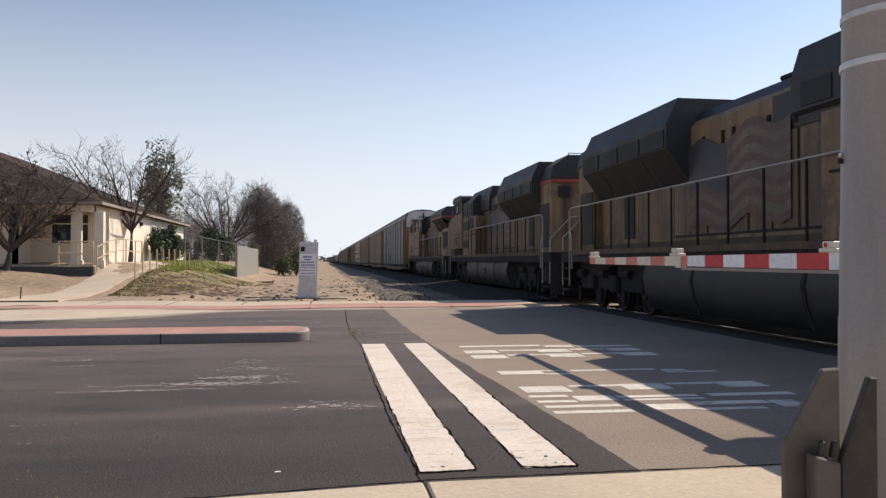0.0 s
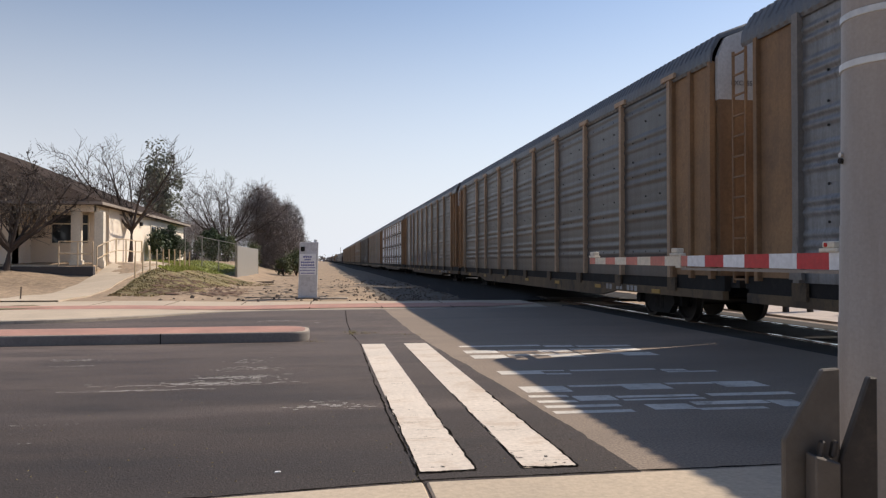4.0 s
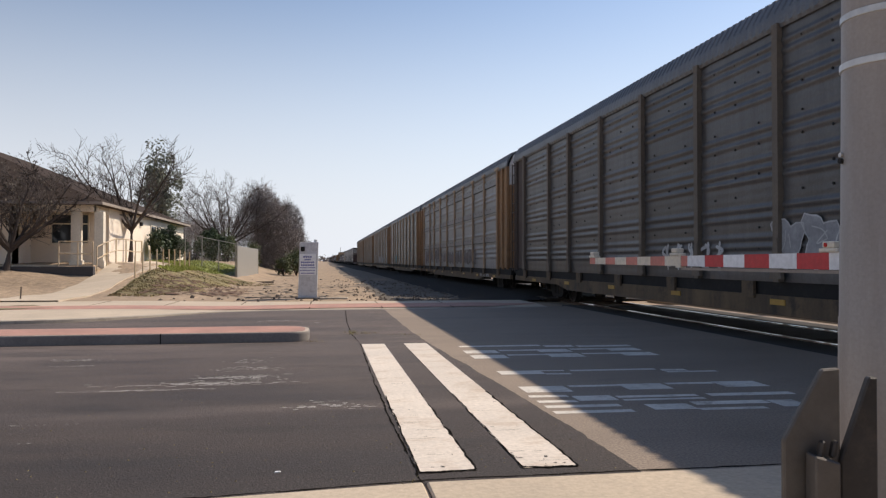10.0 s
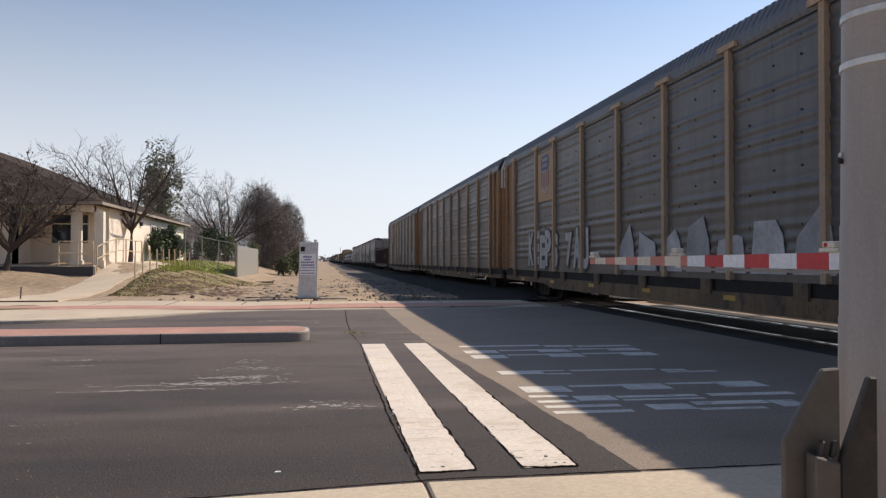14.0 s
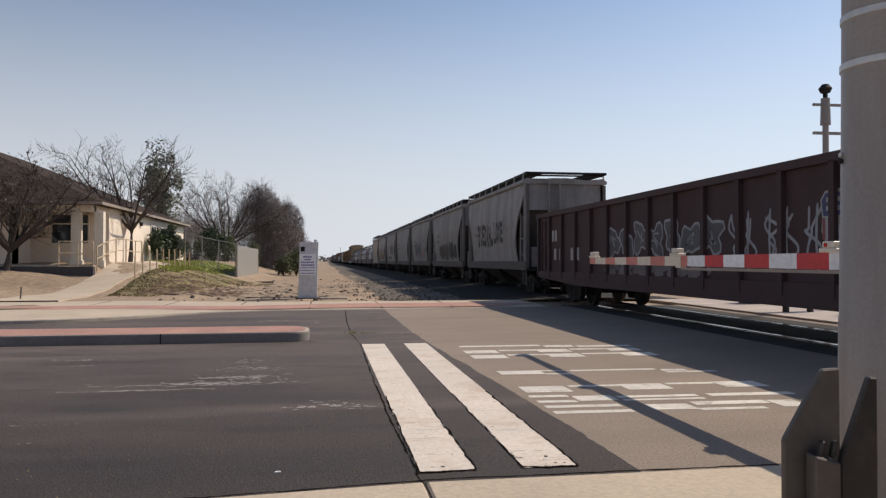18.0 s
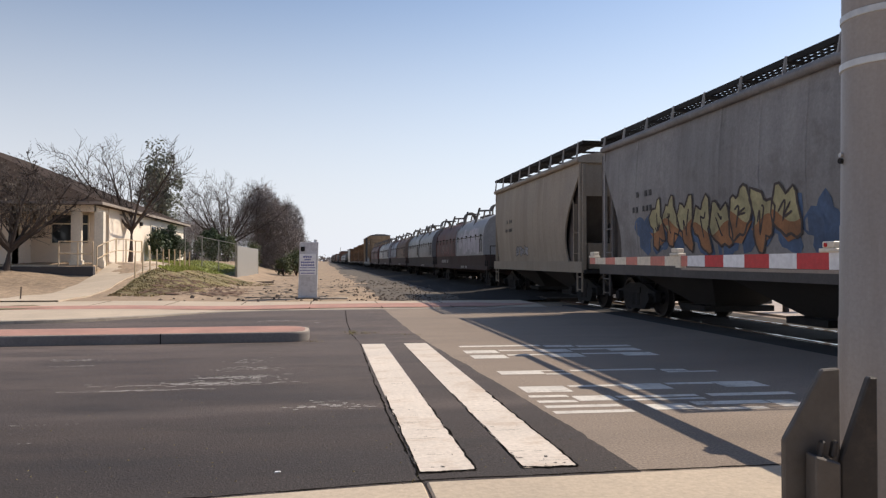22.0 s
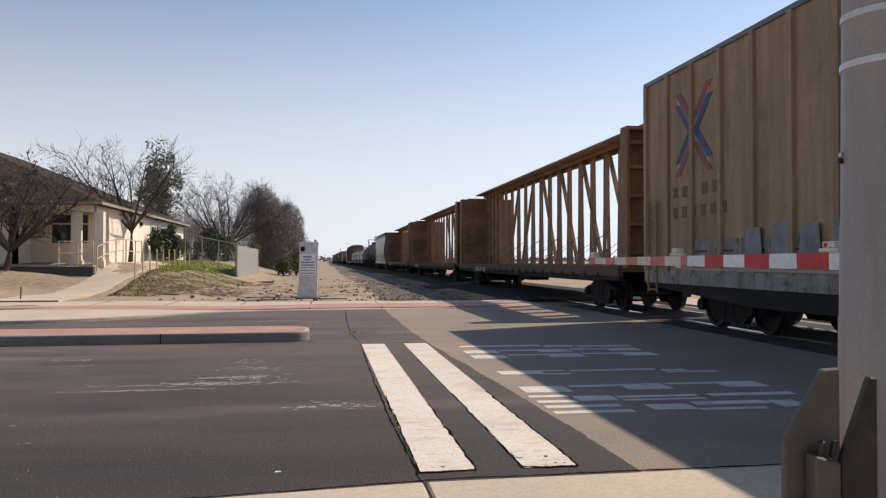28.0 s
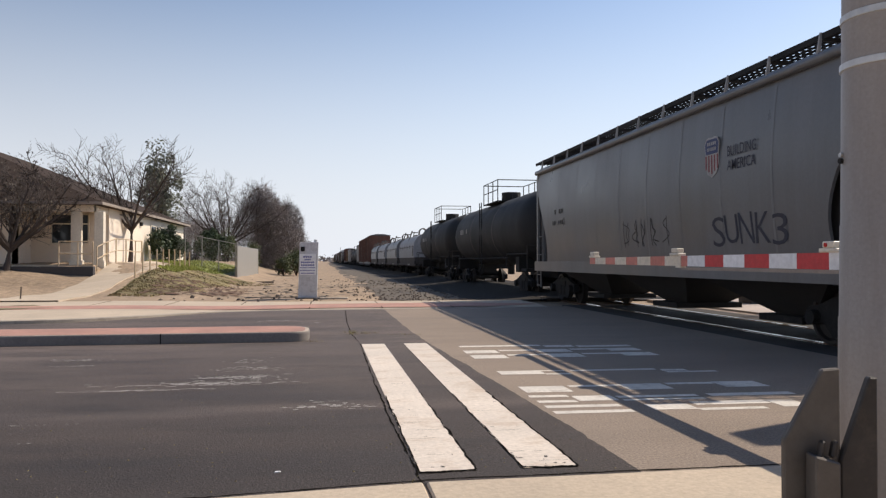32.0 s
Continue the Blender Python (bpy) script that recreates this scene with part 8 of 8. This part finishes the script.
            fs.append((i, i + n_, i + n_ + half, i + half))
    post.add(vs, fs)
    post = post.mesh("beam_post")
    post.materials.append(BEAM)
    for k in range(n):
        yk = 2.0 + 1.2 * k
        part("beam_post", post, None, car, at=pose(0, yk, 0))
        if k % 2:
            part("tie_cable", Geo().tube((-0.03, yk, 2.2), (-1.42, yk + 0.62, deck), 0.007, 0.007, 4).tube((-0.03, yk, 2.2), (-1.42, yk - 0.62, deck), 0.007, 0.007, 4), SOOT, car)
    for y0, y1 in [(5.36 + 2.4 * j, 3.43 + 2.4 * j) for j in range(4)] + [(13.8 + 2.4 * j, 15.73 + 2.4 * j) for j in range(2)]:
        part("diagonal_brace", Geo().add([(x, y + d, z) for x in (-0.05, 0.05) for y, d, z in ((y0, 0, top - 0.02), (y0, 0.14, top - 0.02), (y1, 0.14, deck), (y1, 0, deck))],
             [(0, 1, 2, 3), (4, 7, 6, 5), (0, 4, 5, 1), (1, 5, 6, 2), (2, 6, 7, 3), (3, 7, 4, 0)]), BEAM, car)
    wm = Geo().drum((-1.5, 0, 0.98), "y", 0.12, 0.09, 8).mesh("cable_winch")
    wm.materials.append(SOOT)
    for k in range(20):
        part("cable_winch", wm, None, car, at=pose(0, 2.2 + k * (L - 4.4) / 19, 0))
    bars(car, "car_mark", -1.57, L - 7.5, L - 5.2, 0.86, 1.06, 8, MARKLIGHT, 6)
    part("brake_gear", Geo().box(-1.1, -0.4, L / 2 - 1.5, L / 2 + 0.2, 0.62, 0.95), SOOT, car)
    part("brake_rod", Geo().tube((-0.7, 3, 0.76), (-0.7, L - 3, 0.76), 0.03), SOOT, car)
    running_gear(car, L, 3.3)
    return car


# ---- tank car ----
def tank_car(label, L):
    car = car_root("tank_car", label)
    r, zc, n = 1.5, 2.66, 28
    rings = []
    for y, q in ((1.1, 0.05), (1.12, 0.5), (1.2, 0.9), (1.4, 1.25), (1.7, 1.44), (2.1, 1.5), (L - 2.1, 1.5), (L - 1.7, 1.44), (L - 1.4, 1.25), (L - 1.2, 0.9), (L - 1.12, 0.5), (L - 1.1, 0.05)):
        rings.append([(q * math.cos(6.28319 * i / n), y, zc + q * math.sin(6.28319 * i / n)) for i in range(n)])
    part("tank_shell", Geo().loft(rings), TANK, car, smooth=40)
    g = Geo()
    for y in (L * 0.36, L * 0.64):
        g.loft([[(1.515 * math.cos(6.28319 * i / n), yy, zc + 1.515 * math.sin(6.28319 * i / n)) for i in range(n)] for yy in (y - 0.05, y + 0.05)], caps=False)
    part("weld_band", g, HOPPERDARK, car, smooth=40)
    for e in (0, 1):
        yy = (lambda v: v) if e == 0 else (lambda v: L - v)
        part("stub_sill", Geo().box(-0.35, 0.35, *sorted((yy(0.5), yy(4.2))), 0.7, 1.15).box(-1.35, 1.35, *sorted((yy(2.2), yy(2.7))), 0.9, 1.5).box(-1.5, 1.5, *sorted((yy(0.6), yy(1.3))), 0.95, 1.05), SOOT, car)
        for s in (-1, 1):
            g = Geo().pipe([(s * 1.45, yy(0.7), 0.5), (s * 1.45, yy(0.7), 1.9), (s * 0.6, yy(0.7), 1.9), (s * 0.6, yy(0.7), 1.0)], 0.022)
            g.pipe([(s * 1.45, yy(0.7), 1.6), (s * 1.52, yy(3.5), 1.6), (s * 1.52, yy(3.5), 1.1)], 0.022)
            part("end_handrail", g, HOPUNDER, car)
    part("side_walk_rail", Geo().pipe([(-1.53, 3.2, 1.45), (-1.53, L - 3.2, 1.45)], 0.025).pipe([(1.53, 3.2, 1.45), (1.53, L - 3.2, 1.45)], 0.025), SOOT, car)
    m = L / 2
    part("manway", Geo().drum((0, m, 4.3), "z", 0.5, 0.45, 16).drum((0, m + 0.9, 4.25), "z", 0.4, 0.2, 12).drum((0, m - 0.8, 4.25), "z", 0.35, 0.16, 12), TANK, car)
    part("top_platform", Geo().box(-1.0, 1.0, m - 1.5, m + 1.5, 4.02, 4.07), SOOT, car)
    g = Geo()
    for s in (-1, 1):
        for z in (4.55, 5.0):
            g.pipe([(s * 1.0, m - 1.5, z), (s * 1.0, m + 1.5, z)], 0.022)
        for y in (m - 1.5, m - 0.5, m + 0.5, m + 1.5):
            g.tube((s * 1.0, y, 4.0), (s * 1.0, y, 5.0), 0.022)
    for y in (m - 1.5, m + 1.5):
        g.pipe([(-1.0, y, 5.0), (1.0, y, 5.0)], 0.022)
    part("platform_rail", g, SOOT, car)
    ladder(car, -1.45, m - 0.2, 0.6, 4.0, 0.42)
    part("bottom_outlet", Geo().drum((0, m, 0.95), "z", 0.5, 0.16, 12), SOOT, car)
    bars(car, "car_mark", -1.515, L - 5.5, L - 3.6, 2.7, 2.95, 6, MARKLIGHT, 2)
    running_gear(car, L, 2.6)
    return car


# ---- the train ----
train = []   # (car, leading coupler's place at 0 s, turned)


def couple(car, start, turned=False, length=0.0):
    train.append((car, start, turned, length))
    return car


loco_a = locomotive("dirty yellow and grey diesel locomotive with a faded flag", False)
loco_b = copy_thing(loco_a, Matrix())
loco_c = locomotive("dirty yellow diesel locomotive with wide grey radiator wing", True, CREAMLOCO)
couple(loco_a, 1.7, True, LOCO)
couple(loco_b, 1.7 + LOCO)
couple(loco_c, 1.7 + 2 * LOCO)
rack_dark = autorack("grey ribbed autorack with tan posts and brown ends", RACKDARK, RACKPOST, RACKEND, 0.2, 0.021, False)
rack_silver = autorack("silver corrugated autorack with thin posts and brown ends", RACKSILVER, RACKPOST, RACKEND, 0.16, 0.05, True, True)
rack_mid = autorack("grey banded autorack with tan posts and brown ends", RACKMID, RACKPOST, RACKEND, 0.2, 0.03, False, laps=True)
rack_plain = autorack("dark grey autorack with grey posts and dark ends", RACKDARK, RACKPOSTD, RACKENDD, 0.16, 0.026, True)
rack_first = autorack("grey ribbed autorack with brown ends behind the locomotives", RACKMID, RACKPOSTG, RACKEND, 0.16, 0.036, True)
rack_tail = autorack("green-grey streaked autorack with tan posts and ends", RACKTAIL, RACKPOST, RACKEND, 0.2, 0.013, False)
kinds = [rack_first, rack_dark, rack_dark, rack_silver, rack_dark, rack_plain, rack_mid, rack_dark, rack_dark, rack_dark, rack_tail]
used = set()
for k, proto in enumerate(kinds):
    c = copy_thing(proto, Matrix()) if proto in used else proto
    used.add(proto)
    couple(c, 66.1 + 27.55 * k)
    kinds[k] = c
def rx(k):
    """Where the painted surface of the k-th rack's side lies."""
    return {0: -1.592, 3: -1.606, 5: -1.582, 6: -1.586}.get(k, -1.578)


for k, m in ((0, PLACARD), (3, PLACARD), (4, PLACARD), (8, PLACARD), (10, PINKPLAC)):
    y = 20.82
    part("placard", Geo().box(rx(k) - 0.012, rx(k), y, y + 1.62, 3.3, 4.9), m, kinds[k], "flat painted emblem panel")
    if k != 10:
        shield(kinds[k], rx(k) - 0.014, y + 0.81, 3.5, 4.84)
    else:
        bars(kinds[k], "slogan_lettering", rx(k) - 0.014, y + 0.1, y + 1.5, 4.2, 4.4, 6, MARKLIGHT, 5)
        bars(kinds[k], "slogan_lettering", rx(k) - 0.014, y + 0.1, y + 1.5, 3.8, 4.0, 6, MARKLIGHT, 6)
for k, y0, y1, z0, z1, f, o, n in ((0, 14.9, 17.4, 1.3, 2.1, GRAF_SEA, GRAF_SKY, 4), (0, 22.4, 24.6, 1.2, 1.9, GRAF_SKY, GRAF_BLUE, 3), (2, 16.5, 19.4, 1.2, 1.9, GRAF_SMOKE, GRAF_PINK, 4), (2, 19.6, 22.5, 1.2, 1.85, GRAF_SMOKE, GRAF_TEAL, 4),
                                   (5, 6.5, 10.4, 1.15, 2.1, GRAF_GREY, GRAF_WHITE, 5), (6, 6.9, 16.8, 1.15, 1.9, GRAF_DULL, GRAF_BROWN, 11), (6, 17.4, 24.9, 1.15, 2.15, GRAF_DULL, GRAF_BROWN, 8),
                                   (7, 18.0, 21.4, 1.1, 2.0, GRAF_TEAL, GRAF_SEA, 5), (7, 22.3, 24.9, 1.15, 1.75, GRAF_SMOKE, GRAF_GREY, 3),
                                   (10, 13.0, 18.7, 1.15, 2.0, GRAF_SMOKE, GRAF_PINK, 7), (10, 4.0, 5.4, 1.3, 2.1, GRAF_SKY, GRAF_WHITE, 1)):
    graffiti(kinds[k], rx(k), y0, y1, z0, z1, f, o, 40 + k * 7 + int(y0), n, 0.06)
lettered(kinds[0], "slogan_lettering", "BUILDING", 19.47, 17.65, 4.2, 4.48, rx(0), MARKDARK, 0.01)
lettered(kinds[0], "slogan_lettering", "AMERICA", 17.24, 15.6, 4.26, 4.54, rx(0), MARKDARK, 0.01)
tag(kinds[0], rx(0), 20.3, 22.1, 1.3, 1.8, GRAF_WHITE, 26, 3, 0.05)
for y0, y1, seed in ((10.2, 12.2, 31), (12.0, 14.2, 32)):
    graffiti(kinds[2], rx(2), y0, y1, 1.25, 2.1, GRAF_SMOKE, GRAF_GREY, seed, 3, 0.07)
    tag(kinds[2], rx(2) - 0.012, y0, y1, 1.3, 2.05, GRAF_GREY, seed + 5, 4, 0.025)
tag(kinds[4], rx(4), 19.1, 20.7, 1.3, 2.1, GRAF_SKY, 27, 2, 0.025)
tag(kinds[4], rx(4), 21.6, 23.2, 1.3, 2.0, GRAF_SKY, 28, 3, 0.025)
tag(kinds[5], rx(5), 11.8, 14.5, 1.15, 1.7, GRAF_WHITE, 21, 5, 0.06)
tag(kinds[7], rx(7), 6, 9.5, 1.4, 2.4, GRAF_GREY, 23, 4, 0.03)
scrawl(kinds[8], rx(8), "KEEPS 7AU", 23.75, 17.5, 1.15, 2.25, GRAF_CHALK, 5, 0.05, GRAF_SMOKE)
for q in range(7):
    yy = 7.4 + q * 1.17
    part("graffiti_letter", Geo().prism([(yy, 1.12), (yy + 1.02, 1.12), (yy + 0.9, 1.7 + 0.3 * (q % 2)), (yy + 0.3, 2.2 - 0.2 * (q % 3)), (yy + 0.1, 1.75)], "x", rx(8) - 0.01 - 0.001 * (q % 2), rx(8)), GRAF_CHALK if q % 3 else GRAF_GREY, kinds[8])
couple(gondola(), 369.2)
hop = hopper("weathered grey cement hopper with rust streaks", 12.53, HOPPER, trim=HOPPERDARK)
hop_tan = hopper("tan covered cement hopper with dirt streaks", 12.53, HOPPERTAN, trim=HOPPERTAN, tail=0.5, roof=4.56)
hops = [hop] + [copy_thing(hop, Matrix()) for k in range(5)] + [hop_tan]
for k, c in enumerate(hops):
    couple(c, 391.2 + 12.53 * k)
for k, y0, y1, z0, z1, f, o, n in ((2, 5.2, 8.75, 1.5, 2.75, GRAF_SLATE, GRAF_BLACK, 6), (2, 3.1, 5.0, 1.45, 2.0, GRAF_PINK, GRAF_DULL, 3),
                                   (4, 3.0, 6.6, 1.9, 3.2, GRAF_BLACK, GRAF_GREY, 4), (4, 5.4, 9.4, 1.4, 1.9, GRAF_BLACK, GRAF_GREY, 5), (5, 2.3, 9.4, 1.4, 2.4, GRAF_BLUE, GRAF_BLUE, 8), (6, 6.4, 8.2, 1.5, 1.9, GRAF_GREY, GRAF_BLACK, 3)):
    graffiti(hops[k], hopper_x, y0, y1, z0, z1, f, o, 90 + k * 5 + int(y0), n, 0.1)
wash(hops[1], lambda z: hopper_x(z) - 0.008, 2.6, 8.4, 1.36, 2.45, (GRAF_BLACK, GRAF_BLACK, GRAF_BROWN, GRAF_MIST), 22, 92, 0.26)
scrawl(hops[0], hopper_x, "DIEDAH.", 9.0, 5.85, 2.0, 2.9, GRAF_BLACK, 8, 0.035, GRAF_MIST, 0.016)
scrawl(hops[0], hopper_x, "LOXE", 5.7, 4.1, 2.1, 2.95, GRAF_BLACK, 9, 0.035, GRAF_MIST, 0.016)
graffiti(hops[5], lambda z: hopper_x(z) - 0.012, 3.3, 8.6, 1.45, 2.7, GRAF_CREAM, GRAF_BROWN, 118, 8, 0.14, GRAF_ORANGE)
tag(hops[2], hopper_x, 3.6, 4.9, 2.5, 3.4, GRAF_SLATE, 62, 3, 0.05)
tag(hops[2], hopper_x, 2.2, 4.2, 2.0, 2.3, GRAF_BLACK, 63, 6, 0.07)
coil_specs = [("coil car with white-splashed and maroon rounded hoods", 478.9, 17.2, COILWHITE, COILMAROON), ("coil car with two grey rounded steel hoods", 495.4, 17.2, COILGREY, COILGREY),
              ("coil car with tan graffiti hood and blue-smeared maroon hood", 512.5, 17.2, COILBROWN, COILMAROON), ("coil car with pale grey rounded hoods", 529.7, 17.2, COILWHITE, COILGREY),
              ("coil car with maroon rusty rounded hoods", 547.1, 17.2, COILMAROON, COILMAROON)]
coils = []
for lab, p, ln, a, b in coil_specs:
    coils.append(couple(coil_car(lab, ln, a, b, low=None if a is COILGREY else TROUGHRED), p))
def hood_x(z):
    """The near side of a coil hood at height z."""
    pts = [(1.6, 1.58), (2.45, 1.58), (2.87, 1.5), (3.22, 1.28), (3.45, 0.95)]
    for (z0, x0), (z1, x1) in zip(pts, pts[1:]):
        if z <= z1:
            return -(x0 + (x1 - x0) * (z - z0) / (z1 - z0)) - 0.008
    return -0.95


wash(coils[2], hood_x, 10.1, 15.4, 1.64, 3.35, (COILBLUE, COILBLUE, COILBLUE, GRAF_SLATE), 20, 81, 0.45)
graffiti(coils[2], hood_x, 1.7, 8.1, 1.68, 3.1, COILTAN, GRAF_UMBER, 82, 6, 0.1)
tag(coils[0], -1.585, 11.2, 14.2, 1.75, 2.35, GRAF_DULL, 72, 6, 0.035)
tag(coils[0], -1.585, 11.0, 13.6, 1.7, 2.2, GRAF_PINK, 73, 5, 0.02)
bars(coils[0], "car_mark", -1.592, 11.2, 13.6, 1.22, 1.4, 9, MARKLIGHT, 12)
wash(coils[0], hood_x, 2.6, 7.7, 1.66, 2.95, (GRAF_LILAC, GRAF_LILAC, COILPALE), 17, 71, 0.36)
scrawl(coils[1], -1.59, "SON", 4.6, 2.2, 1.75, 2.4, GRAF_FAINT, 76, -0.005)
tag(coils[3], -1.585, 2.2, 4.6, 1.75, 2.4, GRAF_GREY, 75, 4, 0.08)
couple(boxcar("yellow ribbed steel boxcar with dark blue doors", 20.9, BOXYELLOW, BOXDOOR), 564.4)
beam = centerbeam()
for k in range(3):
    couple(beam if k == 0 else copy_thing(beam, Matrix()), 585.4 + 24.0 * k)
hop_new = hopper("clean light grey three-bay covered hopper with shield emblem", 18.3, HOPPERNEW, 4.3, 4.5, 0.12, 3, HOPPERNEW, corner=HOPUNDER)
new_x = lambda z: hopper_x(z, 4.3, 0.12)
shield(hop_new, -1.62, 5.39, 2.88, 3.62)
lettered(hop_new, "slogan_lettering", "BUILDING", 4.85, 3.93, 3.2, 3.39, -1.628, MARKDARK, 0.008)
lettered(hop_new, "slogan_lettering", "AMERICA", 4.86, 3.95, 2.95, 3.14, -1.628, MARKDARK, 0.008)
scrawl(hop_new, new_x, "SUNK3", 5.5, 3.15, 1.62, 2.15, MARKDARK, 14, -0.005, None, 0.012)
tag(hop_new, new_x, 7.2, 9.8, 1.65, 2.3, HOPMARK, 78, 5, 0.03)
couple(hop_new, 657.3)
tank_a = couple(tank_car("black tank car with top platform and handrails", 17.6), 675.6)
tank_b = couple(tank_car("shorter black tank car with top platform", 15.6), 693.2)
p = 708.8
coil_far = [coil_car("pale grey single-hood coil car", 14.6, COILWHITE, COILWHITE, True), coil_car("grey single-hood coil car", 14.6, COILGREY, COILGREY, True)]
for k in range(4):
    couple(coil_far[k % 2] if k < 2 else copy_thing(coil_far[k % 2], Matrix()), p)
    p += 14.6
box_far = boxcar("brown ribbed steel boxcar", 19.8, BOXBROWN, BOXBROWN, False)
first = True
tail = [("box", 19.8)] * 2 + [("hop", 12.53), ("tank", 17.6), ("tank", 17.6), ("hop", 12.53), ("hop", 12.53), ("beam", 23.9), ("box", 19.8), ("tank", 15.6), ("tank", 17.6), ("hop", 12.53), ("rack", 27.55), ("rack", 27.55), ("hop", 12.53), ("box", 19.8), ("tank", 17.6), ("tank", 17.6), ("hop", 12.53), ("hop", 12.53), ("rack", 27.55), ("rack", 27.55), ("rack", 27.55)]
protos = {"hop": hops[3], "tank": tank_a, "beam": beam, "rack": rack_plain, "box": box_far}
for kind, ln in tail:
    if kind == "box" and first:
        c, first = box_far, False
    else:
        c = copy_thing(protos[kind], Matrix())
    couple(c, p)
    p += ln


def motions():
    """The train rolls past at an even speed."""
    for car, start, turned, length in train:
        rows = []
        for t in (0.0, 8.0, 16.0, 24.0, 32.0):
            y = start - SPEED * t
            rows.append((t, pose(TX, y + length, 0, 0, 0, 180) if turned else pose(TX, y, 0)))
        walk(car, rows)


motions()
